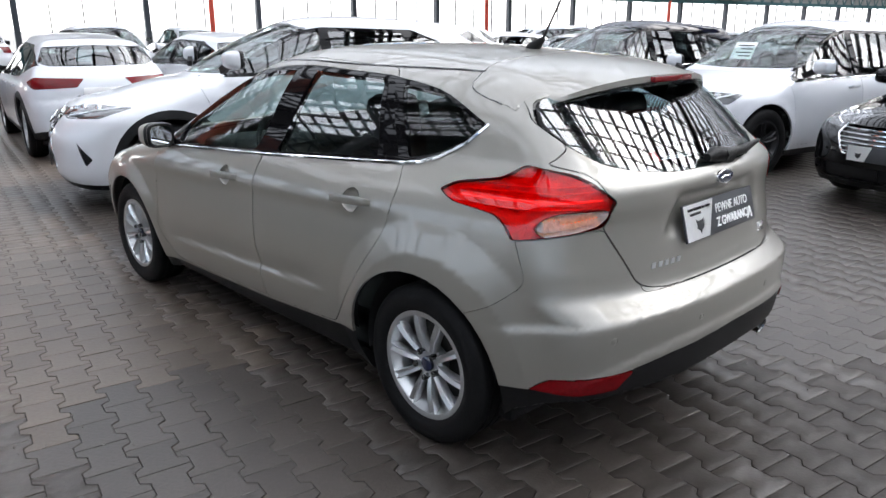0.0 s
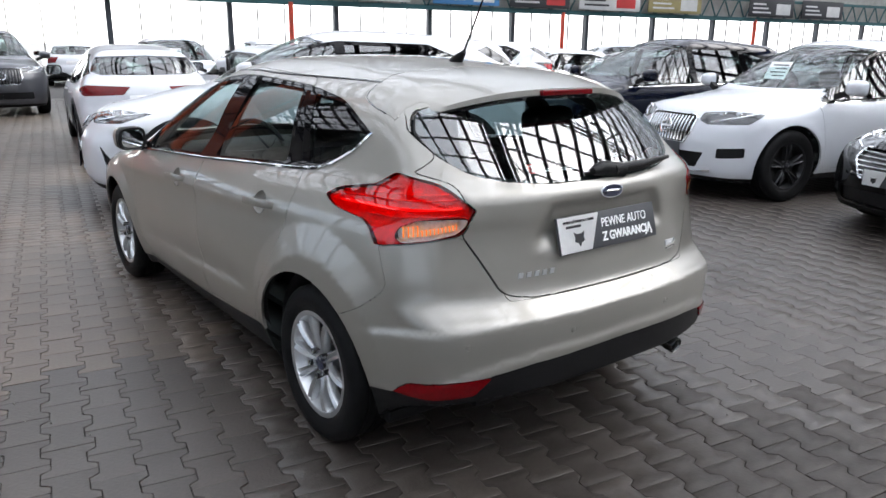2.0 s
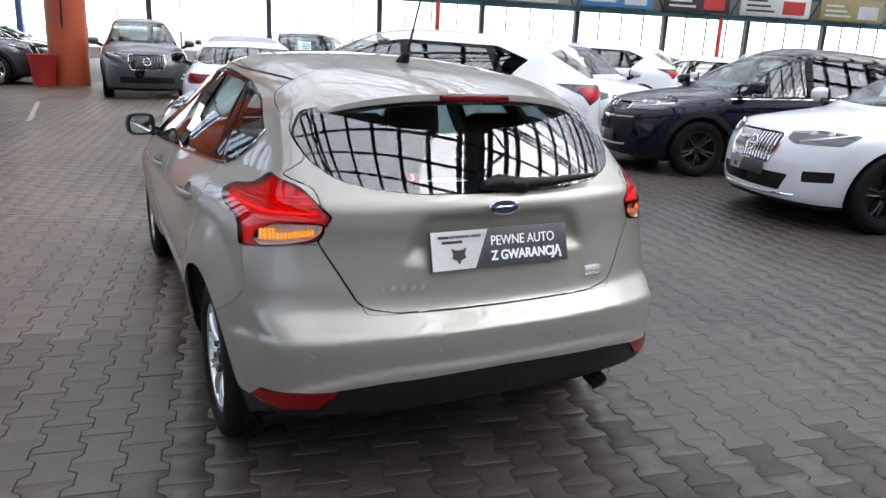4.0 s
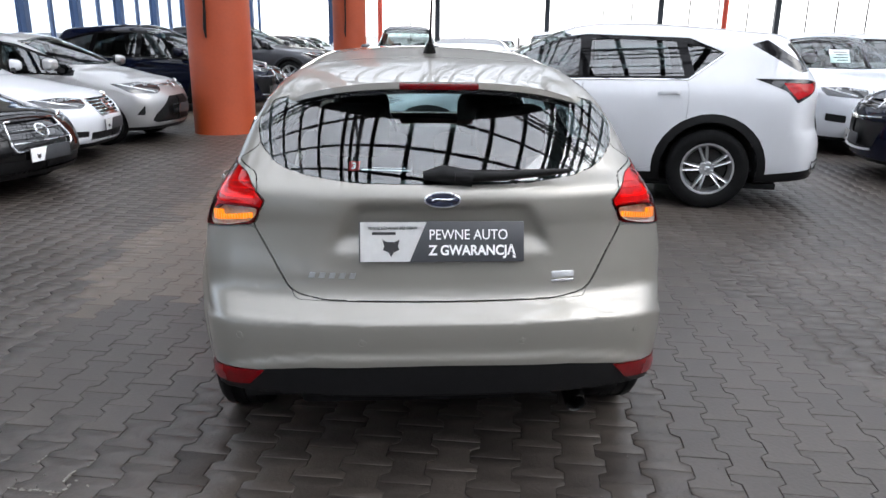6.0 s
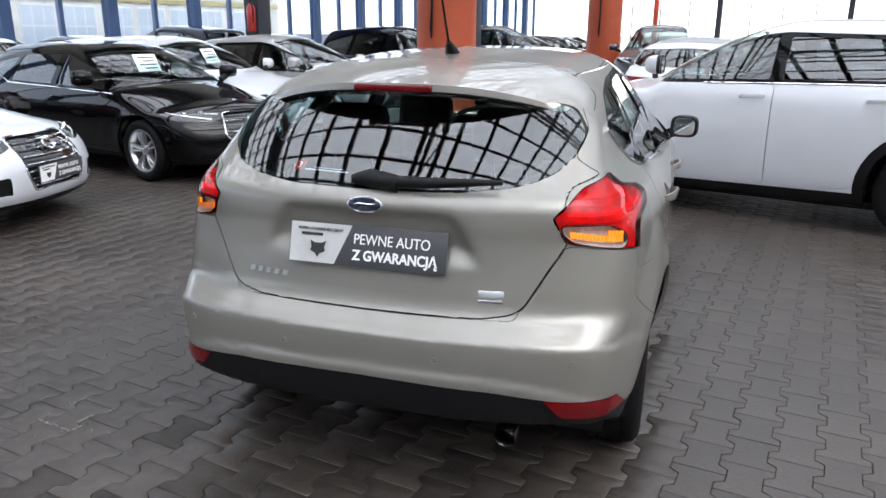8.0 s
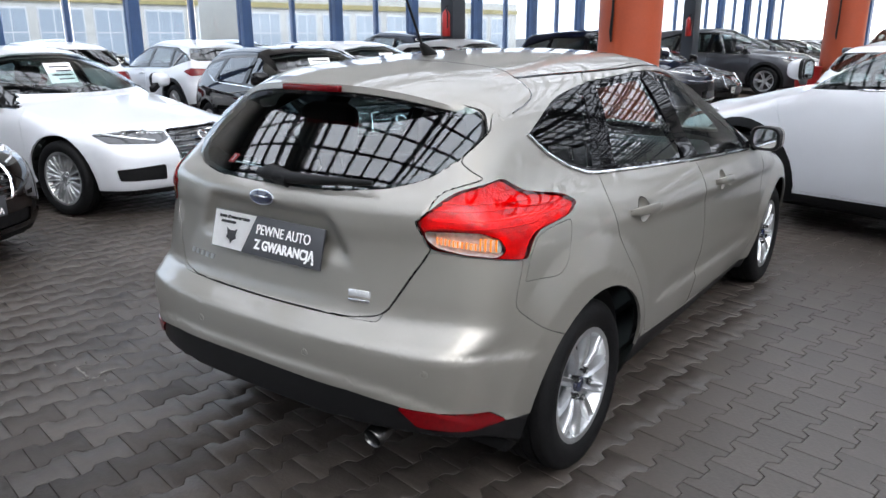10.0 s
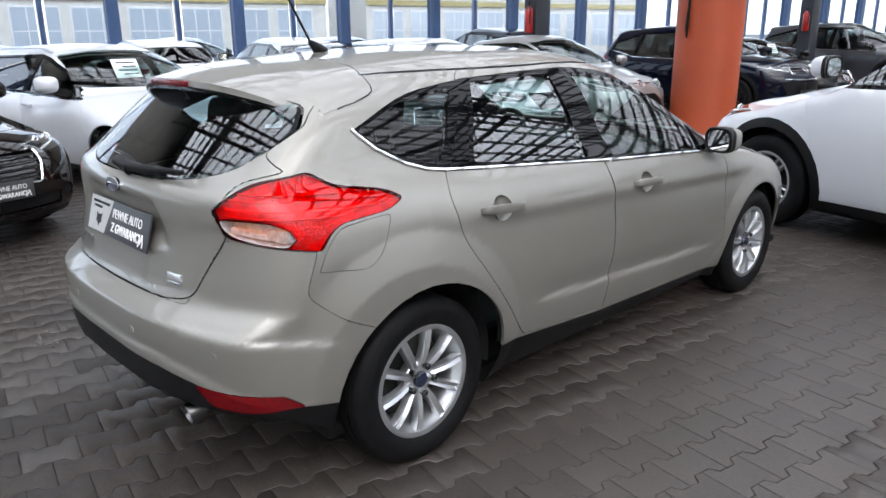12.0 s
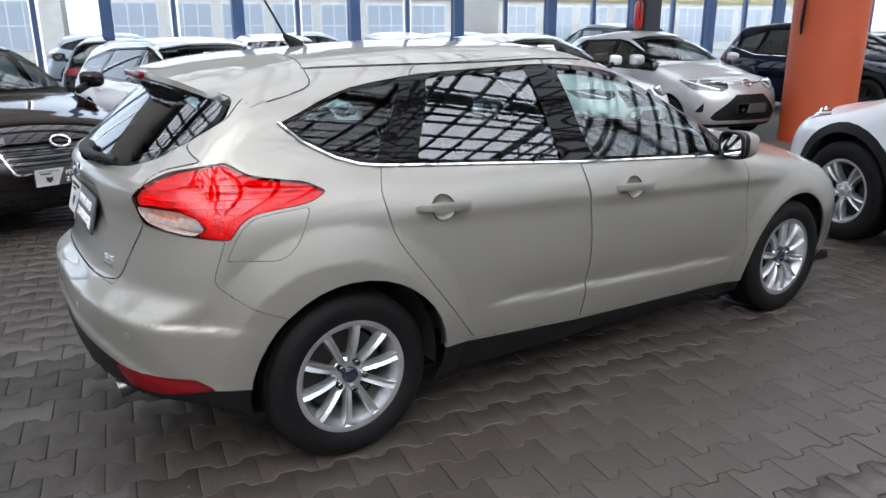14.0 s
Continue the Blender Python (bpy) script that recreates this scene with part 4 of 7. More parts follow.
def add_handle(parent, shell, sx, y, z, mk, length=0.20, bowl=False):
    """A pull handle in front of a hollow in the door."""
    ts = np.linspace(-0.5, 0.5, 11)
    q, n = shell.on_many(np.stack([np.full(11, sx * 1.6), y + ts * length, z - 0.010 * ts], 1), (-sx, 0, 0))
    bm = bmesh.new()
    rows = []
    for k, t in enumerate(ts):
        end = abs(2 * t) ** 6
        h, out = 0.018 * (1 - 0.35 * end), 0.038 - 0.030 * end
        p, nn = Vector(q[k]), Vector(n[k])
        up = Vector((0, 0, 1))
        rows.append([bm.verts.new(p + nn * o + up * u) for o, u in ((out - 0.012, -h), (out - 0.003, -h * 0.95), (out, -h * 0.5), (out, h * 0.5), (out - 0.003, h * 0.95), (out - 0.012, h))])
    for a, b in zip(rows, rows[1:]):
        for k in range(6):
            bm.faces.new((a[k], a[(k + 1) % 6], b[(k + 1) % 6], b[k]))
    bm.faces.new(rows[0][::-1])
    bm.faces.new(rows[-1])
    part("door_handle", bm, M[mk], parent, smooth=50)
    if not bowl:
        return
    bm = bmesh.new()
    rings = []
    for r, d in ((1.0, 0.0), (0.95, 0.007), (0.75, 0.014), (0.4, 0.018)):
        ang = np.linspace(0, 2 * math.pi, 25)[:-1]
        c, nn = shell.on_many(np.stack([np.full(24, sx * 1.6), y + 0.047 * r * np.cos(ang), z + 0.045 * r * np.sin(ang)], 1), (-sx, 0, 0))
        rings.append([bm.verts.new(v) for v in c - nn * d])
    for a, b in zip(rings, rings[1:]):
        for k in range(24):
            bm.faces.new((a[k], a[(k + 1) % 24], b[(k + 1) % 24], b[k]))
    bm.faces.new(rings[-1])
    part("handle_recess", bm, M[mk], parent, smooth=70)

# ---------------------------------------------------------------- the silver hatchback
LAMP_WINDOW = fillet([(0.600, 0.984), (0.607, 0.960), (0.635, 0.936), (0.70, 0.919), (0.776, 0.904), (0.787, 0.922), (0.772, 0.955), (0.74, 0.978), (0.66, 0.986)], 0.010)
HANDLES = ((0.375, 0.905), (1.365, 0.868))


def hatchback():
    car = thing("hatchback_car", Matrix.Identity(4), "warm silver five-door hatchback parked on the paved hall floor", "car")
    S = Shell(car_field(HATCH), (-1.0, -0.9, 0.12), (1.0, 3.68, 1.6), 0.0175)
    side = lambda c, n: abs(c.x) > 0.40 and abs(n.x) > 0.25
    right = lambda c, n: c.x > 0.3
    left = lambda c, n: c.x < -0.3
    rear = lambda c, n: c.y < 0.15 and n.y < 0.35
    # doors
    S.cut("door_rear", fillet([(0.178, 1.06), (0.142, 0.98), (0.17, 0.82), (0.30, 0.64), (0.535, 0.345), (1.116, 0.30), (1.118, 0.72), (1.095, 0.90), (1.084, 1.0), (1.10, 1.42), (0.43, 1.395)],
                              [0.01, 0.05, 0.1, 0.1, 0.03, 0.02, 0.2, 0.1, 0.1, 0.02, 0.05]), SIDE, side)
    S.cut("door_front", fillet([(1.084, 1.0), (1.095, 0.90), (1.118, 0.72), (1.116, 0.30), (2.14, 0.27), (2.26, 0.45), (2.20, 0.62), (2.17, 0.90), (2.10, 1.0), (1.60, 1.35), (1.10, 1.42)],
                               [0.1, 0.1, 0.2, 0.02, 0.06, 0.1, 0.1, 0.1, 0.05, 0.1, 0.02]), SIDE, side)
    # black window surround and panes
    dlo = fillet([(-0.150, 1.222), (-0.085, 1.162), (0.02, 1.102), (0.10, 1.074), (0.178, 1.064), (1.084, 0.998), (1.97, 0.945), (2.06, 0.985), (2.02, 1.078), (1.818, 1.212), (1.59, 1.322), (1.30, 1.372),
                  (1.06, 1.385), (0.404, 1.362), (0.11, 1.326)], [0.012, 0.05, 0.05, 0.03, 0.02, 0.02, 0.02, 0.02, 0.05, 0.05, 0.1, 0.1, 0.1, 0.1, 0.1])
    S.cut("window_trim", dlo, SIDE, side)
    S.cut("quarter_window", fillet([(-0.125, 1.220), (-0.07, 1.170), (0.03, 1.115), (0.165, 1.082), (0.185, 1.10), (0.355, 1.338), (0.11, 1.312)], 0.012), SIDE, side)
    S.cut("window_rear", fillet([(0.335, 1.070), (1.005, 1.018), (0.975, 1.365), (0.475, 1.350)], 0.015), SIDE, side)
    S.cut("window_fixed", fillet([(0.225, 1.082), (0.310, 1.075), (0.448, 1.345), (0.408, 1.343)], 0.008), SIDE, side)
    S.cut("window_front", fillet([(1.175, 1.008), (1.93, 0.962), (1.965, 1.078), (1.79, 1.198), (1.575, 1.306), (1.30, 1.354), (1.135, 1.362)], [0.015, 0.02, 0.02, 0.05, 0.05, 0.05, 0.02]), SIDE, side)
    # tailgate and rear window
    gate = [(0.0, 0.697), (0.38, 0.700), (0.47, 0.713), (0.505, 0.735), (0.565, 0.84), (0.622, 0.935), (0.60, 1.0), (0.61, 1.09), (0.690, 1.118), (0.606, 1.172), (0.624, 1.212), (0.630, 1.245), (0.585, 1.325), (0.3, 1.39), (0.0, 1.41)]
    gate = fillet(gate + [(-x, z) for x, z in gate[-2:0:-1]], 0.02)
    S.cut("tailgate", gate, END, rear)
    pane = [(0.0, 1.074), (0.28, 1.077), (0.45, 1.093), (0.548, 1.123), (0.600, 1.170), (0.619, 1.209), (0.625, 1.243), (0.579, 1.310), (0.3, 1.360), (0.0, 1.37)]
    S.cut("rear_window", fillet(pane + [(-x, z) for x, z in pane[-2:0:-1]], 0.03), END, lambda c, n: c.y < 0.1 and n.y < 0.2 and c.z > 1.0)
    clear = [(0.0, 1.086), (0.28, 1.089), (0.43, 1.104), (0.515, 1.133), (0.560, 1.178), (0.578, 1.212), (0.580, 1.245), (0.545, 1.292), (0.3, 1.345), (0.0, 1.355)]
    S.cut("rear_clear", fillet(clear + [(-x, z) for x, z in clear[-2:0:-1]], 0.03), END, lambda c, n: c.y < 0.1 and n.y < 0.2 and c.z > 1.0, relabel=("rear_window",))
    # windscreen
    ws = [(0.0, 1.005), (0.45, 1.01), (0.66, 1.03), (0.62, 1.17), (0.545, 1.34), (0.30, 1.405), (0.0, 1.415)]
    S.cut("windscreen", fillet(ws + [(-x, z) for x, z in ws[-2:0:-1]], 0.03), END, lambda c, n: 1.2 < c.y < 2.5 and n.y > 0.15)
    # bumper skin and black valance
    U = {}
    for sx in (1, -1):
        U[sx] = (Vector((sx * 0.4, 0.917, 0)).normalized(), Vector((0, 0, 1)))
        pr = lambda x, y, z, sx=sx: (U[sx][0].dot(Vector((sx * x, y, z))), z)
        who = right if sx > 0 else left
        corner = lambda c, n, who=who: who(c, n) and c.y < 0.3
        S.cut("bumper", fillet([pr(0.1, -1.0, 0.69), pr(0.50, -0.70, 0.70), pr(0.565, -0.65, 0.838), pr(0.618, -0.607, 0.925), pr(0.806, -0.40, 0.885), pr(0.806, -0.425, 0.820), pr(0.803, -0.45, 0.75), pr(0.828, -0.345, 0.662),
                                pr(0.862, -0.215, 0.600), pr(0.80, -0.31, 0.20), pr(0.1, -1.0, 0.2)], [0, 0.02, 0.02, 0.02, 0.01, 0.03, 0.06, 0.06, 0.01, 0, 0]), U[sx], lambda c, n, who=who: (c.x > 0.05 if who is right else c.x < -0.05) and c.y < 0.0 and n.y < 0.6,
              relabel=("body", "bumper"))
    S.cut("bumper", [(-0.62, 0.2), (0.62, 0.2), (0.62, 0.60), (0.50, 0.70), (0.38, 0.700), (0.0, 0.697), (-0.38, 0.700), (-0.5, 0.70), (-0.62, 0.60)], END, lambda c, n: c.y < -0.3 and n.y < 0, relabel=("body", "bumper"))
    for sx in (1, -1):
        pr = lambda x, y, z, sx=sx: (U[sx][0].dot(Vector((sx * x, y, z))), z)
        who = right if sx > 0 else left
        corner = lambda c, n, who=who: who(c, n) and c.y < 0.3
        S.cut("valance", [pr(0.15, -0.95, 0.497), pr(0.40, -0.77, 0.490), pr(0.563, -0.729, 0.468), pr(0.70, -0.62, 0.425), pr(0.775, -0.477, 0.381), pr(0.806, -0.33, 0.356), pr(0.79, -0.3, 0.18), pr(0.15, -0.95, 0.18)], U[sx],
              lambda c, n, who=who: (c.x > 0.22 if who is right else c.x < -0.22) and c.y < 0)
        S.cut("reflector", fillet([pr(0.563, -0.729, 0.464), pr(0.615, -0.70, 0.405), pr(0.70, -0.60, 0.388), pr(0.790, -0.47, 0.383), pr(0.762, -0.53, 0.43), pr(0.66, -0.66, 0.455)], 0.008), U[sx], corner)
        # tail lamp
        lamp = fillet([pr(0.567, -0.62, 1.012), pr(0.580, -0.61, 0.975), pr(0.618, -0.605, 0.928), pr(0.72, -0.50, 0.905), pr(0.806, -0.383, 0.884), pr(0.800, -0.345, 0.930), pr(0.800, -0.30, 0.955), pr(0.819, -0.115, 0.972),
                       pr(0.815, -0.045, 1.003), pr(0.779, -0.103, 1.037), pr(0.729, -0.278, 1.068), pr(0.69, -0.347, 1.116), pr(0.638, -0.504, 1.096), pr(0.60, -0.575, 1.06)],
                      [0.01, 0.02, 0.02, 0.05, 0.008, 0.02, 0.03, 0.03, 0.02, 0.03, 0.03, 0.02, 0.05, 0.03])
        S.cut("tail_lamp", lamp, U[sx], lambda c, n, who=who: who(c, n) and c.y < 0.2 and c.z > 0.8)
        S.cut("lamp_clear", [(sx * x, z) for x, z in LAMP_WINDOW], END, corner, relabel=("tail_lamp",))
    S.cut("valance", [(-0.40, 0.16), (0.40, 0.16), (0.40, 0.490), (0.2, 0.497), (0.0, 0.500), (-0.2, 0.497), (-0.40, 0.490)], END, lambda c, n: c.y < -0.3 and n.y < 0.2)
    # sill and fuel flap
    S.cut("sill", [(-0.3, 0.1), (3.0, 0.1), (2.6, 0.225), (2.3, 0.245), (1.116, 0.292), (0.535, 0.338), (0.36, 0.352), (0.2, 0.352)], SIDE, lambda c, n: True)
    S.cut("fuel_flap", fillet([(-0.115, 0.962), (-0.20, 0.957), (-0.305, 0.945), (-0.345, 0.92), (-0.376, 0.880), (-0.410, 0.818), (-0.235, 0.800), (-0.17, 0.85)], [0.02, 0.02, 0.03, 0.03, 0.01, 0.012, 0.05, 0.05]), SIDE,
          lambda c, n: c.x > 0.4, relabel=("body",))
    # bonnet, lamps and grille at the front
    S.cut("bonnet", fillet([(-0.70, 2.30), (0.70, 2.30), (0.66, 2.9), (0.52, 3.34), (0.0, 3.46), (-0.52, 3.34), (-0.66, 2.9)], 0.06), (Vector((1, 0, 0)), Vector((0, 1, 0))), lambda c, n: n.z > 0.3 and c.y > 2.0, relabel=("body",))
    for sx in (1, -1):
        u = (Vector((sx * 0.6, -0.8, 0)), Vector((0, 0, 1)))
        pf = lambda x, y, z, sx=sx: (u[0].dot(Vector((sx * x, y, z))), z)
        S.cut("head_lamp", fillet([pf(0.42, 3.42, 0.70), pf(0.60, 3.33, 0.66), pf(0.72, 3.15, 0.70), pf(0.78, 2.85, 0.82), pf(0.72, 2.95, 0.83), pf(0.55, 3.25, 0.78)], 0.03), u, lambda c, n, sx=sx: c.x * sx > 0.2 and c.y > 2.4)
    S.cut("grille", fillet([(-0.40, 0.62), (-0.34, 0.42), (0.34, 0.42), (0.40, 0.62)], 0.04), END, lambda c, n: c.y > 2.9 and n.y > 0)
    for hy, hz in HANDLES:
        S.cut("bowl", [(hy + 0.047 * math.cos(a), hz + 0.045 * math.sin(a)) for a in np.linspace(0, 2 * math.pi, 25)[:-1]], SIDE, side)
    # wheel openings
    for wy, r in ((0.01, 0.378), (2.648, 0.368)):
        S.cut("opening", [(wy + r * math.cos(a), 0.318 + r * math.sin(a)) for a in np.linspace(0, 2 * math.pi, 40)[:-1]], SIDE, lambda c, n: abs(c.x) > 0.45)
    P = "sand"
    S.panel("body", "body", M[P], car, flange=0.012)
    S.panel("bonnet", "bonnet", M[P], car, shrink=0.0022, flange=0.012)
    for sx in (1, -1):
        k = lambda c, sx=sx: c.x * sx > 0
        for nm, tag, hy, hz in (("rear_door", "door_rear", *HANDLES[0]), ("front_door", "door_front", *HANDLES[1])):
            d = S.panel(tag, nm, M[P], car, shrink=0.0035, flange=0.016, keep=k)
            add_handle(d, S, sx, hy, hz, P, 0.225, bowl=True)
        S.panel("quarter_window", "quarter_window", M["quarter_glass"], car, "dark tinted glass", offset=-0.004, keep=k, even=0)
        S.panel("window_rear", "rear_door_window", M["tint"], car, "dark tinted glass", offset=-0.006, keep=k, even=0)
        S.panel("window_fixed", "fixed_window", M["surround"], car, offset=-0.003, keep=k, even=0)
        S.panel("window_front", "front_door_window", M["glass"], car, "clear glass", offset=-0.006, keep=k, even=0)
        S.panel("window_trim", "window_surround", M["surround"], car, "satin black surround", offset=-0.002, flange=0.02, keep=k)
        lamp = S.panel("tail_lamp", "tail_lamp", M["red_lens"], car, "red tail lamp, lit", shrink=0.0018, offset=0.004, flange=0.004, keep=k)
        S.panel("tail_lamp", "lamp_seal", M["gloss"], lamp, offset=-0.017, keep=k)
        S.panel("tail_lamp", "lamp_bowl", M["red_bowl"], lamp, "bright red reflector bowl", shrink=0.002, offset=-0.013, flange=-0.016, keep=k)
        S.panel("lamp_clear", "reversing_lens", M["lamp_glass"], lamp, "clear lens", offset=0.003, keep=k)
        # ribs and the light guide behind the red lens
        for q, (za, zb, r, mk, nm) in enumerate(((1.020, 1.000, 0.004, "red_glow", "light_guide"), (1.050, 1.022, 0.003, "red_rib", "rib"), (1.072, 1.034, 0.003, "red_rib", "rib"), (0.998, 0.975, 0.003, "red_rib", "rib"))):
            line = [(sx * (0.615 + 0.20 * t), -0.60 + 0.46 * t, za + (zb - za) * t) for t in np.linspace(0.0, 0.98 if q < 2 else 0.72, 13)]
            q4, n4 = S.on_many(np.array([(x + sx * 0.75 * 0.4, y - 0.66 * 0.4, z) for x, y, z in line]), (-sx * 0.75, 0.66, 0))
            bm = bmesh.new()
            tube(bm, [Vector(v) for v in q4 - n4 * 0.007], r, 6)
            part(nm, bm, M[mk], lamp)
        # the clear window is a bowl with an amber strip along its floor and outer end
        w4, _ = S.on_many(np.array([(sx * x, -2, z) for x, z in LAMP_WINDOW]), (0, 1, 0))
        mid = w4.mean(0)
        deep = mid + (w4 - mid) * np.array([0.92, 0.86, 0.90]) + np.array([-sx * 0.004, 0.034, 0])
        bm = bmesh.new()
        a4, b4 = [bm.verts.new(v) for v in w4], [bm.verts.new(v) for v in deep]
        for q in range(len(a4)):
            bm.faces.new((a4[q], a4[(q + 1) % len(a4)], b4[(q + 1) % len(a4)], b4[q]))
        bm.faces.new(b4)
        part("lamp_reflector", bm, M["lamp_silver"], lamp, "silvered bowl", smooth=30)
        # the strip is stepped: amber faces to the rear, silvered ones outwards
        amber, silver = bmesh.new(), bmesh.new()
        xs = np.linspace(0.622, 0.772, 15)
        ys = S.on_many(np.array([(sx * x, -2, 0.945) for x in xs]), (0, 1, 0))[0][:, 1] + 0.018
        for q in range(14):
            z0 = 0.945 - 0.026 * q / 13
            z1 = z0 + (0.019 if q < 10 else 0.036)
            quad = [(sx * x, ys[q], z) for x, z in ((xs[q], z0), (xs[q + 1], z0), (xs[q + 1], z1), (xs[q], z1))]
            amber.faces.new([amber.verts.new(c) for c in quad])
            wall = [(sx * xs[q + 1], y, z) for y, z in ((ys[q] - 0.009, z0), (ys[q + 1], z0), (ys[q + 1], z1), (ys[q] - 0.009, z1))]
            silver.faces.new([silver.verts.new(c) for c in wall])
        part("strip_step", silver, M["lamp_silver"], lamp, smooth=0)
        bm = amber
        part("lit_lens", bm, M["amber_lit"], lamp, "glowing amber strip", smooth=0)
        S.panel("reflector", "reflector", M["dark_red"], car, "red reflector", shrink=0.001, offset=0.004, flange=0.01, keep=k)
        S.panel("head_lamp", "head_lamp", M["clear"], car, "clear head lamp", shrink=0.001, offset=0.002, flange=0.02, keep=k)
        add_mirror(car, sx, (0.940, 2.00, 1.005), (0.160, 0.14, 0.130), P)
    gate_ob = S.panel("tailgate", "tailgate", M[P], car, shrink=0.0046, flange=0.014)
    S.panel(["rear_window", "rear_clear"], "rear_window", M["rear_glass"], gate_ob, "tinted rear glass", offset=-0.002, even=1, dome=0.010)
    S.panel("rear_window", "window_edge", M["plastic"], gate_ob, "black band round the glass", offset=-0.009, even=1)
    S.panel("windscreen", "windscreen", M["glass"], car, "clear glass", offset=-0.003, even=1)
    S.panel("bumper", "rear_bumper", M[P], car, shrink=0.0022, flange=0.012)
    S.panel("valance", "lower_bumper", M["plastic"], car, "black plastic", offset=-0.004, flange=0.02)
    S.panel("sill", "sill", M["plastic"], car, "black plastic", offset=-0.006)
    S.panel("fuel_flap", "fuel_flap", M[P], car, shrink=0.002, flange=0.01)
    S.panel("grille", "grille", M["plastic"], car, "black grille", offset=-0.01)
    # dark inside of the skin
    S.panel(["body", "door_front", "door_rear", "tailgate", "bumper", "window_trim", "bonnet", "window_fixed"], "lining", M["liner"], car, offset=-0.03, keep=lambda c: c.y < 2.6)
    S.panel(["body"], "headliner", M["headliner"], car, "pale cloth headliner", offset=-0.045, keep=lambda c: c.z > 1.37 and 0.0 < c.y < 1.6 and abs(c.x) < 0.6)
    # wheel housings
    for sx in (1, -1):
        for wy in (0.01, 2.648):
            bm = bmesh.new()
            lathe(bm, [(sx * 0.46, 0.0005), (sx * 0.46, 0.372), (sx * 0.81, 0.376)], 40)
            bmesh.ops.translate(bm, vec=(0, wy, 0.318), verts=bm.verts)
            bmesh.ops.delete(bm, geom=[v for v in bm.verts if v.co.z < 0.24], context="VERTS")
            part("wheel_housing", bm, M["liner"], car)
    bm = bmesh.new()
    box(bm, (-0.74, -0.35, 0.17), (0.74, 3.3, 0.22), 0.01)
    box(bm, (-0.66, -0.66, 0.355), (0.66, -0.30, 0.375), 0.01)
    box(bm, (-0.5, -0.56, 0.24), (0.30, -0.36, 0.36), 0.03)
    part("underside", bm, M["plastic"], car)
    add_wheels(car, 2.648, 0.866, 0.316, (0.316, 0.212, 0.215, 10, "ten", "alloy"))
    add_cabin(car, 2.648, 0.74, 2.25, 0.98, 0.32)
    # bright strip under the side windows
    for sx in (1, -1):
        bm = bmesh.new()
        line = [(-0.152, 1.226), (-0.125, 1.198), (-0.085, 1.160), (-0.03, 1.127), (0.02, 1.100), (0.10, 1.073), (0.178, 1.062), (0.4, 1.046), (0.7, 1.025), (1.084, 0.996), (1.4, 0.977), (1.7, 0.960), (1.99, 0.942)]
        pts = [S.on((sx * 1.4, y, z), (-sx, 0, 0)) for y, z in line]
        tube(bm, [p + n * 0.001 for p, n in pts], 0.0075, 6)
        part("window_strip", bm, M["chrome"], car, "bright metal strip")
    # spoiler over the rear window
    bm = bmesh.new()
    rows, seam = [], []
    for a in np.sin(np.linspace(-math.pi / 2, math.pi / 2, 49)):
        t, sx = abs(a), math.copysign(1, a)
        turn = max(0.0, (t - 0.82) / 0.18)
        # the seam crosses the roof and turns back along its edge to the tip
        p0 = Vector((sx * (0.565 * min(t / 0.82, 1) + 0.062 * turn ** 0.45), 0.006 - 0.228 * turn ** 2.2, 0))
        p0.z = float(car_field_top(p0.x, p0.y)) + 0.003
        p1 = Vector((sx * 0.629 * t, -0.455 + 0.225 * t ** 2.4, 1.383 - 0.121 * t ** 2.8))
        seam.append(p0 + Vector((0, 0.003, -0.001)))
        ring = []
        for w in np.linspace(0, 1, 8):
            q = p0.lerp(p1, w)
            q.z += 0.012 * math.sin(math.pi * w) * (1 - t ** 4)
            q.z = max(q.z, float(car_field_top(q.x, q.y)) + 0.004)
            ring.append(q)
        ring[-1].z = max(p1.z, ring[-1].z if t > 0.97 else p1.z)
        e = ring[-1]
        ring.append(e + Vector((0, -0.003, -0.022 * (1 - 0.8 * t ** 4))))
        ring.append(e + Vector((0, 0.10 * (1 - t ** 4), -0.033 * (1 - 0.8 * t ** 4))))
        rows.append([bm.verts.new(c) for c in ring])
    for a, b in zip(rows, rows[1:]):
        for q in range(len(a) - 1):
            bm.faces.new((a[q], a[q + 1], b[q + 1], b[q]))
    sp = part("roof_spoiler", bm, M[P], gate_ob, smooth=40)
    bm = bmesh.new()
    tube(bm, seam[3:-3], 0.003, 6)
    part("spoiler_seam", bm, M["gloss"], gate_ob)
    bm = bmesh.new()
    under = []
    for x in np.linspace(-0.58, 0.58, 25):
        t = abs(x) / 0.632
        y1, z1 = -0.455 + 0.225 * t ** 2.4, 1.383 - 0.121 * t ** 2.8
        under.append([bm.verts.new(c) for c in ((x, y1 - 0.002, z1 - 0.026), (x, y1 + 0.015, z1 - 0.040), (x, y1 + 0.16, z1 - 0.032))])
    for a, b in zip(under, under[1:]):
        for q in (0, 1):
            bm.faces.new((a[q], a[q + 1], b[q + 1], b[q]))
    part("spoiler_underside", bm, M["gloss"], gate_ob)
    bm = bmesh.new()
    box(bm, (-0.135, -0.470, 1.357), (0.135, -0.42, 1.379), 0.006)
    part("high_brake_lamp", bm, M["dark_red"], gate_ob, "red brake lamp")
    # sticker on the rear window
    q, n = S.on((-0.285, -2, 1.125), (0, 1, 0))
    t = Matrix.Translation(q - n * 0.010) @ n.to_track_quat("Z", "Y").to_matrix().to_4x4()
    bm = bmesh.new()
    box(bm, (-0.018, -0.020, 0), (0.018, 0.020, 0.001))
    bmesh.ops.transform(bm, matrix=t, verts=bm.verts)
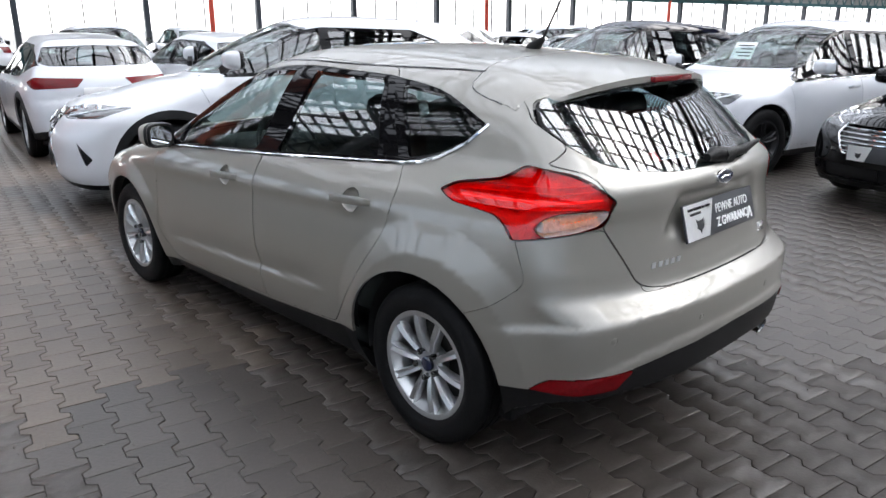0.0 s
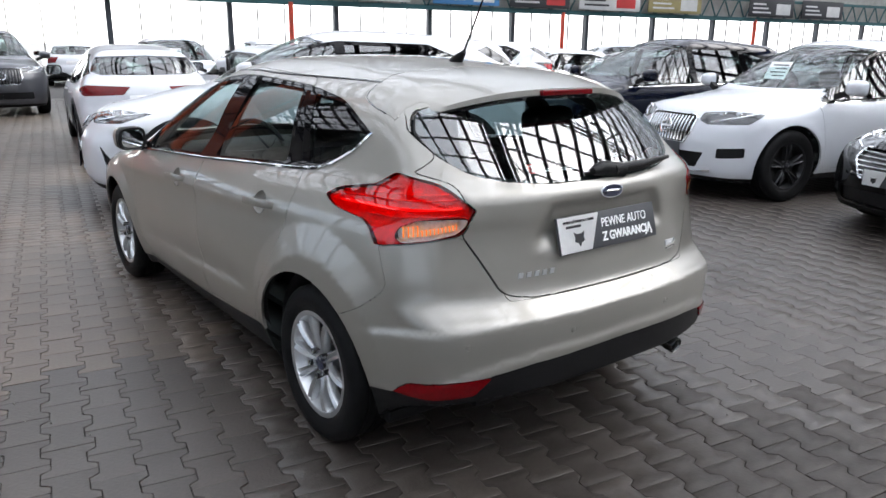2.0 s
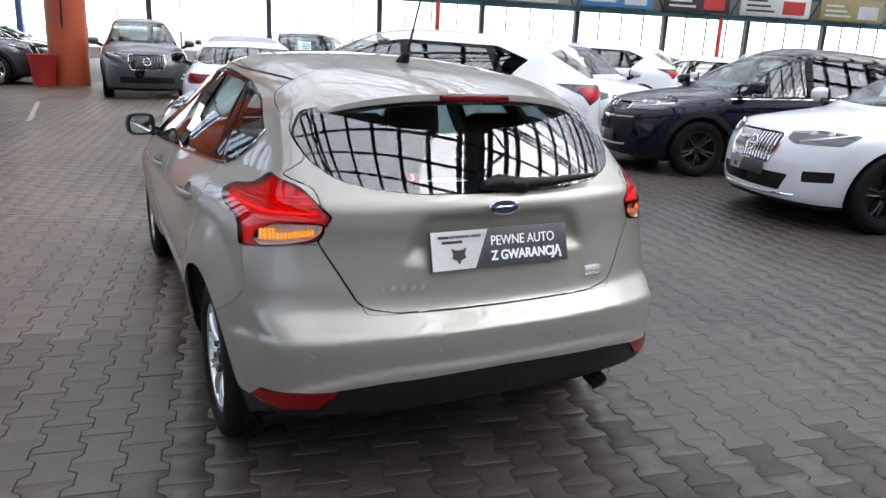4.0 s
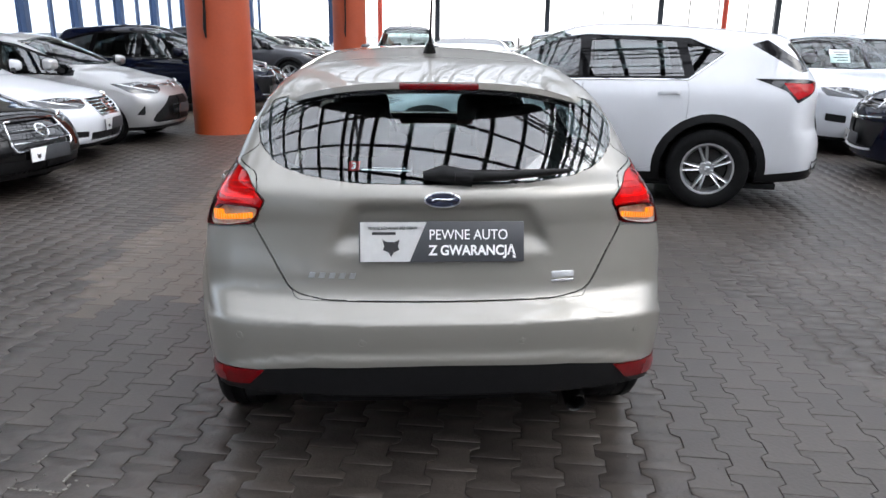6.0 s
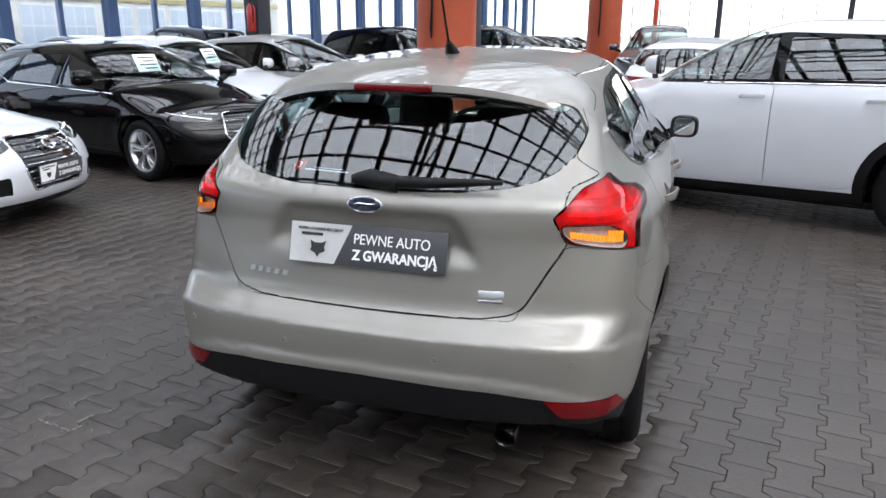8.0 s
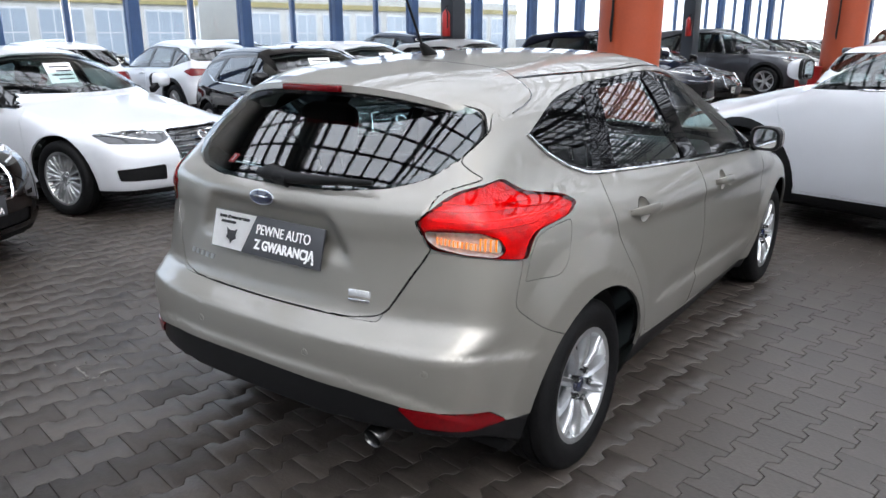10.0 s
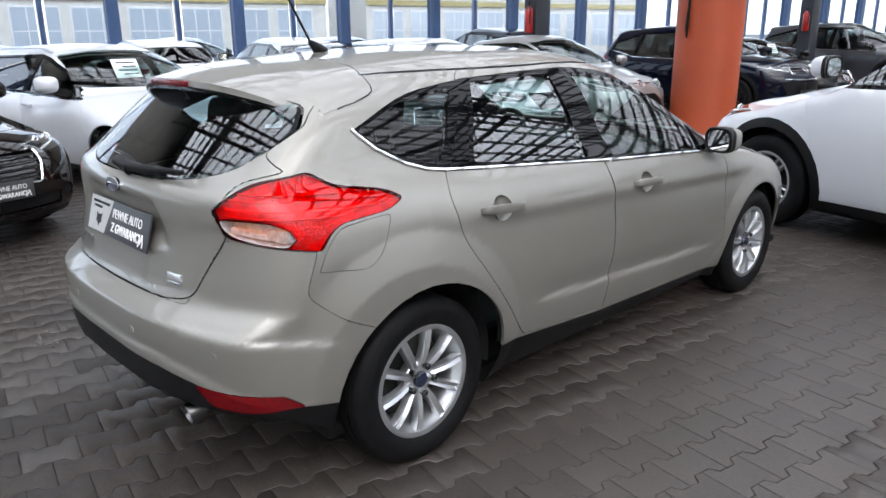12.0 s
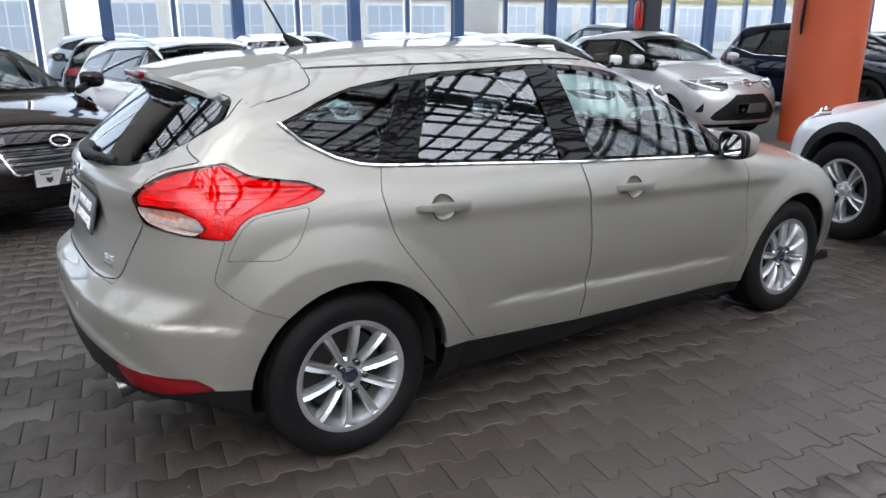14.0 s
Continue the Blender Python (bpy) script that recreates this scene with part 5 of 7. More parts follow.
    st = part("window_sticker", bm, M["ban_red"], gate_ob, "small red and white sticker")
    text_on(st, "numeral", "3", None, 0.036, M["card"], m=t @ pose(-0.010, -0.012, 0.0012))
    bm = bmesh.new()
    box(bm, (0.025, -0.016, 0), (0.19, -0.012, 0.001))
    box(bm, (0.06, -0.006, 0), (0.17, -0.004, 0.001))
    bmesh.ops.transform(bm, matrix=t, verts=bm.verts)
    part("sticker_line", bm, M["card"], st)
    # wiper
    bm = bmesh.new()
    tube(bm, [(0.10, -0.668, 1.092), (0.0, -0.655, 1.105), (-0.06, -0.66, 1.10)], [0.028, 0.030, 0.014], 10)
    tube(bm, [(0.04, -0.672, 1.10), (0.2, -0.672, 1.104), (0.42, -0.632, 1.112)], [0.022, 0.018, 0.008], 8)
    part("rear_wiper", bm, M["plastic"], gate_ob, smooth=60)
    # aerial
    bm = bmesh.new()
    z0 = 1.458
    tube(bm, [(0, 0.22, z0 - 0.002), (0, 0.19, z0 + 0.020), (0, 0.155, z0 + 0.048)], [0.030, 0.024, 0.010], 10)
    tube(bm, [(0, 0.16, z0 + 0.043), (0, 0.0, z0 + 0.33)], [0.0055, 0.0042], 6)
    part("aerial", bm, M["plastic"], car, smooth=60)
    # roof strips
    for sx in (1, -1):
        bm = bmesh.new()
        pts = []
        for y in np.linspace(0.0, 1.35, 14):
            x = sx * (0.525 + 0.03 * math.sin((y / 1.35) * math.pi))
            p, n = S.on((x, y, 2.0), (0, 0, -1))
            pts.append(p + n * 0.001)
        tube(bm, [p - Vector((0, 0, 0.002)) for p in pts], 0.0055, 6)
        part("roof_strip", bm, M["gloss"], car)
    # exhaust
    bm = bmesh.new()
    lathe(bm, [(-0.80, 0.032), (-0.805, 0.034), (-0.80, 0.036), (-0.71, 0.036), (-0.71, 0.028), (-0.795, 0.030), (-0.80, 0.032)], 20, "y")
    bmesh.ops.rotate(bm, verts=bm.verts, cent=(0, -0.7, 0), matrix=Matrix.Rotation(radians(14), 3, "X"))
    bmesh.ops.translate(bm, vec=(0.47, 0.075, 0.338), verts=bm.verts)
    part("exhaust", bm, M["steel_tip"], car, "bright exhaust tip")
    # parking sensors
    for x in (-0.665, -0.26, 0.26, 0.665):
        q, n = S.on((x, -2, 0.58), (0, 1, 0))
        bm = bmesh.new()
        lathe(bm, [(-0.004, 0.0135), (0.001, 0.013), (0.001, 0.0105), (-0.001, 0.0100), (0.001, 0.0095), (0.002, 0.0005)], 16)
        bmesh.ops.transform(bm, matrix=Matrix.Translation(q) @ n.to_track_quat("X", "Z").to_matrix().to_4x4(), verts=bm.verts)
        part("parking_sensor", bm, M[P], car)
    # badges
    q, n = S.on((0, -2, 1.030), (0, 1, 0))
    face = Matrix.Translation(q) @ n.to_track_quat("Z", "Y").to_matrix().to_4x4()
    em = new("emblem")
    em.parent = gate_ob
    for nm, rx, ry, d, mk in (("emblem_rim", 0.060, 0.026, 0.006, "chrome"), ("emblem_field", 0.054, 0.0215, 0.0075, "badge_blue")):
        bm = bmesh.new()
        r = lathe(bm, [(-0.004, 1.0), (d - 0.001, 1.0), (d, 0.96), (d + 0.0005, 0.0005)], 36, "z")
        bmesh.ops.transform(bm, matrix=face @ Matrix.Diagonal((rx, ry, 1, 1)), verts=bm.verts)
        part(nm, bm, M[mk], em)
    bm = bmesh.new()
    tube(bm, [face @ Vector((x, y, 0.009)) for x, y in ((-0.036, -0.002), (-0.02, 0.003), (0.02, 0.001), (0.036, 0.004))], [0.001, 0.003, 0.003, 0.001], 6)
    part("emblem_mark", bm, M["chrome"], em)
    for k in range(5):
        x0 = -0.435 + 0.033 * k
        q, n = S.on_many(np.array([(x0, -2, 0.770), (x0 + 0.018, -2, 0.770), (x0 + 0.024, -2, 0.787), (x0 + 0.006, -2, 0.787)]), (0, 1, 0))
        bm = bmesh.new()
        lo, hi = [bm.verts.new(v) for v in q], [bm.verts.new(v) for v in q + n * 0.003]
        bm.faces.new(hi)
        for j in range(4):
            bm.faces.new((lo[j], lo[(j + 1) % 4], hi[(j + 1) % 4], hi[j]))
        part("model_badge", bm, M["alloy"], gate_ob, smooth=0)
    for dz, w, mk in ((0.0, 0.078, "led"), (-0.021, 0.078, "chrome")):
        q, n = S.on((0.405, -2, 0.775 + dz), (0, 1, 0))
        bm = bmesh.new()
        box(bm, (-w / 2, -0.010 if dz == 0 else -0.005, -0.001), (w / 2, 0.011 if dz == 0 else 0.004, 0.003), 0.001)
        bmesh.ops.transform(bm, matrix=Matrix.Translation(q) @ n.to_track_quat("Z", "Y").to_matrix().to_4x4(), verts=bm.verts)
        part("trim_badge", bm, M[mk], gate_ob)
    plate(gate_ob, pose(0.0, -0.706, 0.893, 74.5, 0, 0), True)
    return car


def car_field_top(x, y):
    """The height of the roof skin."""
    z = np.linspace(1.7, 1.1, 200)
    f = car_field(HATCH)(np.full(200, x), np.full(200, y), z)
    return z[int(np.argmax(f < 0))]


def text_on(parent, name, words, p, size, mat, shell=None, slant=0.0, stretch=1.0, m=None, align="LEFT", width=0.0, bold=0.0):
    cu = bpy.data.curves.new(name, "FONT")
    cu.body, cu.size, cu.extrude, cu.shear, cu.align_x, cu.offset = words, size, 0.0012, slant, align, bold
    tmp = new(name, cu)
    bpy.context.view_layer.update()
    me = bpy.data.meshes.new_from_object(tmp.evaluated_get(bpy.context.evaluated_depsgraph_get()))
    bpy.data.objects.remove(tmp)
    bpy.data.curves.remove(cu)
    if width:
        stretch = width / max(v.co.x for v in me.vertices)
    for v in me.vertices:
        v.co.x *= stretch
    if shell is not None:
        co = np.array([v.co for v in me.vertices])
        q, n = shell.on_many(np.stack([p[0] + co[:, 0], np.full(len(co), p[1]), p[2] + co[:, 1]], 1), (0, 1, 0))
        for v, c in zip(me.vertices, q + n * (0.0015 + np.maximum(co[:, 2:], 0))):
            v.co = c
    else:
        me.transform(m)
    me.materials.clear()
    me.materials.append(mat)
    ob = new(name, me)
    ob.parent = parent
    return ob


def plate(parent, m, words):
    """A dealer's board: white slanted card with a mark, and a dark field with two lines of words."""
    pl = new("dealer_plate")
    pl.parent = parent
    pl.matrix_basis = m
    pl["label"] = "dealer board, white and dark grey"
    w, h = 0.268, 0.066
    bm = bmesh.new()
    box(bm, (-w, -h, -0.008), (w, h, 0.0), 0.002)
    part("board", bm, M["slate"], pl)
    bm = bmesh.new()
    vs = [bm.verts.new(c) for c in ((-w + 0.004, -h + 0.002, 0.001), (-0.105, -h + 0.002, 0.001), (-0.050, h - 0.002, 0.001), (-w + 0.004, h - 0.002, 0.001))]
    bm.faces.new(vs)
    bmesh.ops.solidify(bm, geom=bm.faces[:], thickness=0.002)
    part("white_field", bm, M["card"], pl, smooth=0)
    if words:
        text_on(pl, "lettering", "PEWNE AUTO", None, 0.047, M["card"], m=pose(-0.043, 0.007, 0.002), width=0.256)
        text_on(pl, "lettering", "Z GWARANCJĄ", None, 0.045, M["card"], m=pose(-0.043, -0.043, 0.002), width=0.284, bold=0.0012)
        text_on(pl, "lettering", "PEWNE UŻYWANE BEZ OBAW", None, 0.0135, M["ink"], m=pose(-0.238, 0.040, 0.0025), width=0.158)
        bm = bmesh.new()
        box(bm, (-0.226, 0.023, 0.0015), (-0.150, 0.032, 0.0025))
        part("bar", bm, M["ink"], pl)
    bm = bmesh.new()
    cx, cy = -0.165, -0.018
    pts = [(-0.028, 0.026), (-0.012, 0.018), (0.012, 0.018), (0.028, 0.026), (0.022, 0.004), (0.026, -0.008), (0.008, -0.016), (0.0, -0.030), (-0.008, -0.016), (-0.026, -0.008), (-0.022, 0.004)]
    bm.faces.new([bm.verts.new((cx + x, cy + y, 0.0022)) for x, y in pts])
    bmesh.ops.triangulate(bm, faces=bm.faces[:])
    part("mark", bm, M["ink"], pl, smooth=0)
    return pl


hero = hatchback()

# ---------------------------------------------------------------- the other cars
def car_shape(c):
    """Curves of a car body from a few sizes."""
    W, H, wb, ro, fo, b = c["W"] / 2, c["H"], c["wb"], c["ro"], c["fo"], c["belt"]
    cy, cz = c["cowl"]
    hy, hz = c["nose"]
    (by, bz), (ty, tz) = c["glass_low"], c["glass_top"]
    k = H / 1.48
    return dict(
        wb=wb, r=c["r"], arch=c["r"] + 0.05, flare=c.get("flare", 0.015), mid=wb * 0.42, cf=0.28, cr=0.20, k1=0.09, k2=0.12,
        sec=spline((0.16, 0.87 * W), (0.28, 0.93 * W), (0.40, 0.965 * W), (0.62, 0.99 * W), (b - 0.22, 0.985 * W), (b - 0.10, 0.955 * W), (b, 0.90 * W), (b + 0.08, 0.85 * W), (b + 0.6 * (H - b), 0.71 * W), (H - 0.07, 0.60 * W), (H + 0.1, 0.42 * W)),
        plan=spline((-ro, 0.86), (-ro + 0.35, 0.935), (-0.1, 0.98), (0.4, 1.0), (wb * 0.7, 0.995), (wb, 0.975), (wb + 0.45, 0.93), (wb + fo, 0.84)),
        zc=curve((-ro - 0.35, 0.2), (-ro, bz * 0.78), (by - 0.05, bz - 0.03), (by, bz), (ty, tz), (ty + 0.35, tz + 0.045 * k), (wb * 0.33, H), (cy - 0.95 * k, H - 0.045), (cy - 0.45 * k, H - 0.045 - 0.45 * (H - 0.045 - cz)), (cy, cz), (cy + 0.12, cz + 0.005 - 0.02),
                 (hy - 0.35, hz + 0.09), (hy, hz), (wb + fo - 0.02, hz - 0.16), (wb + fo + 0.25, 0.4)),
        crown=spline((-ro, 0.03), (0.0, 0.05), (wb * 0.5, 0.055), (cy - 0.3, 0.03), (cy + 0.3, 0.06), (hy, 0.06)),
        rear=curve((0.15, -ro + 0.10), (0.35, -ro + 0.015), (0.55, -ro), (0.68, -ro + 0.02), (0.75, -ro + 0.05), (bz - 0.12, -ro + 0.075), (bz, by - 0.01), (bz + 0.3, by + 0.2)),
        kr=curve((0.2, 0.12), (1.2, 0.13)),
        front=curve((0.15, wb + fo - 0.14), (0.32, wb + fo - 0.02), (0.55, wb + fo), (hz - 0.12, wb + fo - 0.02), (hz, wb + fo - 0.10), (hz + 0.2, hy - 0.1)),
        kf=curve((0.2, 0.18), (0.9, 0.24)),
        zb=curve((-ro, 0.30), (0.0, 0.22), (wb, 0.20), (wb + fo, 0.20)),
    )


def other_car(c, m, label):
    car = thing("car", m, label, "car", "parked cars")
    wb, r, ro, fo, b, H, W = c["wb"], c["r"], c["ro"], c["fo"], c["belt"], c["H"], c["W"] / 2
    cy, cz = c["cowl"]
    hy, hz = c["nose"]
    S = Shell(car_field(car_shape(c)), (-W - 0.1, -ro - 0.1, 0.12), (W + 0.1, wb + fo + 0.1, H + 0.1), c.get("h", 0.055))
    side = lambda q, n: abs(q.x) > 0.40 and abs(n.x) > 0.25
    P, G = c["paint"], M[c.get("glass", "privacy")]
    ar = r + c.get("gap", 0.055)
    bp, yb = c["pillar"], c["rear_edge"]
    bf = b - 0.045
    top = H - c.get("roof_drop", 0.155)
    fy = cy - 0.12
    # doors
    if c.get("doors", True):
        for nm, o in (("door_rear", [(yb, b - 0.01), (yb - 0.02, b - 0.2), (max(0.25, yb), 0.62), (ar + 0.10, 0.36), (bp, 0.32), (bp, b - 0.03)]), ("door_front", [(bp, b - 0.03), (bp, 0.32), (wb - ar - 0.06, 0.32), (wb - ar - 0.02, 0.6), (fy + 0.12, b - 0.05), (fy + 0.02, b - 0.04)])):
            S.cut(nm, fillet(o, 0.06), SIDE, side)
    # windows in a black surround
    we = c["window_end"]
    S.cut("surround", fillet([(we[0] - 0.03, we[1]), (yb, b - 0.015), (bp, b - 0.03), (fy + 0.04, bf - 0.015), (fy - 0.02, b + 0.10), (cy - 0.55, b + 0.62 * (top - b)), (cy - 0.98, top), (bp, top + 0.035), (yb, top + 0.01), (we[0] + 0.12, we[1] + 0.5 * (top - we[1]))], 0.03), SIDE, side)
    S.cut("pane_rear", fillet([(yb + 0.03, b + 0.015), (bp - 0.05, b), (bp - 0.05, top), (yb + 0.12, top - 0.02)], 0.02), SIDE, side)
    S.cut("pane_front", fillet([(bp + 0.05, b), (fy - 0.06, bf + 0.015), (fy - 0.07, b + 0.10), (cy - 0.60, b + 0.60 * (top - b)), (cy - 1.0, top - 0.03), (bp + 0.05, top)], 0.02), SIDE, side)
    S.cut("pane_quarter", fillet([(we[0], we[1] + 0.005), (yb - 0.06, b + 0.02), (yb + 0.03, top - 0.04), (we[0] + 0.13, we[1] + 0.42 * (top - we[1]))], 0.02), SIDE, side)
    ww = W * 0.80
    ws = [(0, cz + 0.02), (ww * 0.85, cz + 0.03), (ww, cz + 0.05), (W * 0.62, H - 0.115), (W * 0.3, H - 0.075), (0, H - 0.07)]
    S.cut("windscreen", fillet(ws + [(-x, z) for x, z in ws[-2:0:-1]], 0.03), END, lambda q, n: wb * 0.3 < q.y < cy + 0.2 and n.y > 0.12)
    gb, gt = c["glass_low"], c["glass_top"]
    rw = [(0, gb[1] + 0.015), (W * 0.62, gb[1] + 0.02), (W * 0.74, gb[1] + 0.06), (W * 0.64, gt[1] - 0.06), (0, gt[1] - 0.04)]
    S.cut("rear_window", fillet(rw + [(-x, z) for x, z in rw[-2:0:-1]], 0.03), END, lambda q, n: q.y < 0.3 and n.y < -0.05)
    # front: lamps, grille, lower intakes
    for sx in (1, -1):
        u = (Vector((sx * 0.6, -0.8, 0)), Vector((0, 0, 1)))
        pf = lambda x, y, z, sx=sx, u=u: (u[0].dot(Vector((sx * x, y, z))), z)
        hl = c["lamp"]
        yf = wb + fo
        S.cut("head_lamp", fillet([pf(x * W, yf + dy, z) for x, dy, z in hl], 0.02), u, lambda q, n, sx=sx: q.x * sx > 0.15 and q.y > wb + 0.1)
        for il in c.get("intake", ()):
            S.cut("intake", fillet([pf(x * W, yf + dy, z) for x, dy, z in il], 0.02), u, lambda q, n, sx=sx: q.x * sx > 0.15 and q.y > wb + 0.1)
    g = c["grille"]
    gp = [(x * W, z) for x, z in g]
    S.cut("grille", fillet(gp + [(-x, z) for x, z in gp[::-1]], 0.03), END, lambda q, n: q.y > wb + 0.2 and n.y > 0.1)
    for lo_g in c.get("lower", ()):
        gp = [(x * W, z) for x, z in lo_g]
        S.cut("intake", fillet(gp + [(-x, z) for x, z in gp[::-1]], 0.02), END, lambda q, n: q.y > wb + 0.2 and n.y > 0.1)
    # rear lamps
    for sx in (1, -1):
        u = (Vector((sx * 0.5, 0.866, 0)), Vector((0, 0, 1)))
        pr = lambda x, y, z, sx=sx, u=u: (u[0].dot(Vector((sx * x, y, z))), z)
        S.cut("tail_lamp", fillet([pr(x * W, -ro + dy, z) for x, dy, z in c["tail"]], 0.015), u, lambda q, n, sx=sx: q.x * sx > 0.2 and q.y < 0)
        if "tail_red" in c:
            S.cut("tail_red", [pr(x * W, -ro + dy, z) for x, dy, z in c["tail_red"]], u, lambda q, n, sx=sx: q.x * sx > 0.2 and q.y < 0)
    if "blade" in c:
        S.cut("blade", fillet(c["blade"], 0.01), SIDE, lambda q, n: abs(q.x) > 0.35 and q.y < 0, relabel=("body", "rear_window"))
    # cladding and openings
    clad = c.get("clad", 0)
    S.cut("cladding", [(-ro - 0.1, 0.1), (wb + fo + 0.2, 0.1), (wb + fo + 0.2, 0.26), (wb + ar, 0.25), (wb - ar, 0.27 + 0.3 * clad), (ar, 0.30 + 0.3 * clad), (-ar, 0.33), (-ro - 0.1, 0.42)], SIDE, lambda q, n: True)
    for wy in (0.0, wb):
        if clad:
            S.cut("cladding", [(wy + (ar + 0.075) * math.cos(a), r + (ar + 0.075) * math.sin(a)) for a in np.linspace(0, 2 * math.pi, 33)[:-1]], SIDE, lambda q, n: abs(q.x) > 0.45 and abs(n.x) > 0.3)
        S.cut("opening", [(wy + ar * math.cos(a), r + ar * math.sin(a)) for a in np.linspace(0, 2 * math.pi, 33)[:-1]], SIDE, lambda q, n: abs(q.x) > 0.45)
    S.panel("body", "body", M[P], car, flange=0.02)
    for sx in (1, -1):
        k = lambda q, sx=sx: q.x * sx > 0
        for nm, tag in (("rear_door", "door_rear"), ("front_door", "door_front")):
            d = S.panel(tag, nm, M[P], car, shrink=0.003, flange=0.02, keep=k)
            if d:
                add_handle(d, S, sx, (yb + 0.16) if tag == "door_rear" else bp + 0.16, b - 0.14, P)
        S.panel("surround", "window_surround", M["surround"], car, offset=-0.002, flange=0.02, keep=k)
        S.panel("pane_rear", "rear_door_window", G, car, offset=-0.006, keep=k, even=0)
        S.panel("pane_front", "front_door_window", G, car, offset=-0.006, keep=k, even=0)
        S.panel("pane_quarter", "quarter_window", G, car, offset=-0.006, keep=k, even=0)
        S.panel("head_lamp", "head_lamp", M["dark_lamp"], car, "clear head lamp", shrink=0.002, offset=0.002, flange=0.02, keep=k)
        S.panel("intake", "air_intake", M["plastic"], car, "black air intake", offset=-0.015, flange=-0.015, keep=k)
        for (x0, d0, z0), (x1, d1, z1), rad, mk, nm in ((hl[1], hl[3], 0.010, "led", "light_strip"), (hl[5], hl[4], 0.006, "chrome", "upper_trim")):
            line = []
            for t in np.linspace(0.06, 0.86, 9):
                z = z0 + (z1 - z0) * t + (0.020 if mk == "led" else -0.015)
                line.append((sx * (x0 + (x1 - x0) * t) * W + sx * 0.8 * 0.9, yf + d0 + (d1 - d0) * t + 0.6 * 0.9, z))
            q2, n2 = S.on_many(np.array(line), (-sx * 0.8, -0.6, 0))
            bm = bmesh.new()
            tube(bm, [Vector(v) for v in q2 + n2 * 0.002], rad, 6)
            part(nm, bm, M[mk], car)
        for t in (0.25, 0.52):
            x0, d0, z0 = hl[1][0] + (hl[3][0] - hl[1][0]) * t, hl[1][1] + (hl[3][1] - hl[1][1]) * t, 0.5 * (hl[0][2] + hl[4][2]) + 0.012
            q2, n2 = S.on((sx * x0 * W + sx * 0.72, yf + d0 + 0.54, z0), (-sx * 0.8, -0.6, 0))
            bm = bmesh.new()
            lathe(bm, [(-0.01, 0.036), (0.004, 0.034), (0.003, 0.026), (0.007, 0.016), (0.009, 0.0005)], 16)
            bmesh.ops.transform(bm, matrix=Matrix.Translation(q2) @ Vector((sx * 0.5, 0.866, 0)).to_track_quat("X", "Z").to_matrix().to_4x4(), verts=bm.verts)
            part("projector", bm, M["chrome"], car)
        S.panel("tail_red", "tail_lens", M["red"], car, "red lens", offset=0.003, keep=k)
        S.panel("tail_lamp", "tail_lamp", M["gloss" if "tail_red" in c else "dark_red"], car, "dark tail lamp" if "tail_red" in c else "red tail lamp", shrink=0.002, offset=0.003, flange=0.02, keep=k)
        add_mirror(car, sx, (W + 0.10, cy - 0.30, b + 0.10), (0.22, 0.15, 0.16), c.get("mirror", P))
    for sx in (1, -1):
        bm = bmesh.new()
        line = [(we[0] - 0.03, we[1]), (yb, b - 0.017), (0.5 * (yb + bp), b - 0.024), (bp, b - 0.032), (0.5 * (bp + fy), 0.5 * (b + bf) - 0.024), (fy + 0.03, bf - 0.017)]
        q, n = S.on_many(np.array([(sx * 1.6, y, z) for y, z in line]), (-sx, 0, 0))
        tube(bm, [Vector(c) for c in q + n * 0.001], 0.008, 6)
        part("window_strip", bm, M["chrome"], car)
    S.panel("blade", "pillar_blade", M["gloss"], car, "gloss black blade")
    for hw, z, rad, mk in c.get("strips", ()):
        bm = bmesh.new()
        q2, n2 = S.on_many(np.array([(W * hw * t, wb + fo + 1, z + 0.02 * t * t) for t in np.linspace(-1, 1, 13)]), (0, -1, 0))
        tube(bm, [Vector(v) for v in q2 + n2 * 0.004], rad, 6)
        part("bumper_strip", bm, M[mk], car, "bright metal strip")
    if "exhaust" in c:
        for sx in (1, -1):
            bm = bmesh.new()
            q2, n2 = S.on_many(np.array([(sx * W * x, -ro - 1, z) for x, z in c["exhaust"]]), (0, 1, 0))
            tube(bm, [Vector(v) for v in q2 + n2 * 0.006], 0.013, 6, True)
            part("exhaust_trim", bm, M["chrome"], car, "chrome exhaust trim")
    S.panel("windscreen", "windscreen", M["glass"], car, offset=-0.003, even=1)
    S.panel("rear_window", "rear_window", G, car, offset=-0.003, even=1)
    S.panel("cladding", "cladding", M["plastic"], car, "black plastic cladding", offset=-0.002)
    gr = S.panel("grille", "grille", M["gloss"], car, "black grille", offset=-0.02, flange=-0.02)
    # grille bars and rim
    gz = [z for _, z in g]
    lo_z, hi_z = min(gz), max(gz)
    half = lambda z: W * float(np.interp(z, [z2 for _, z2 in sorted(g, key=lambda t: t[1])], [x2 for x2, _ in sorted(g, key=lambda t: t[1])]))
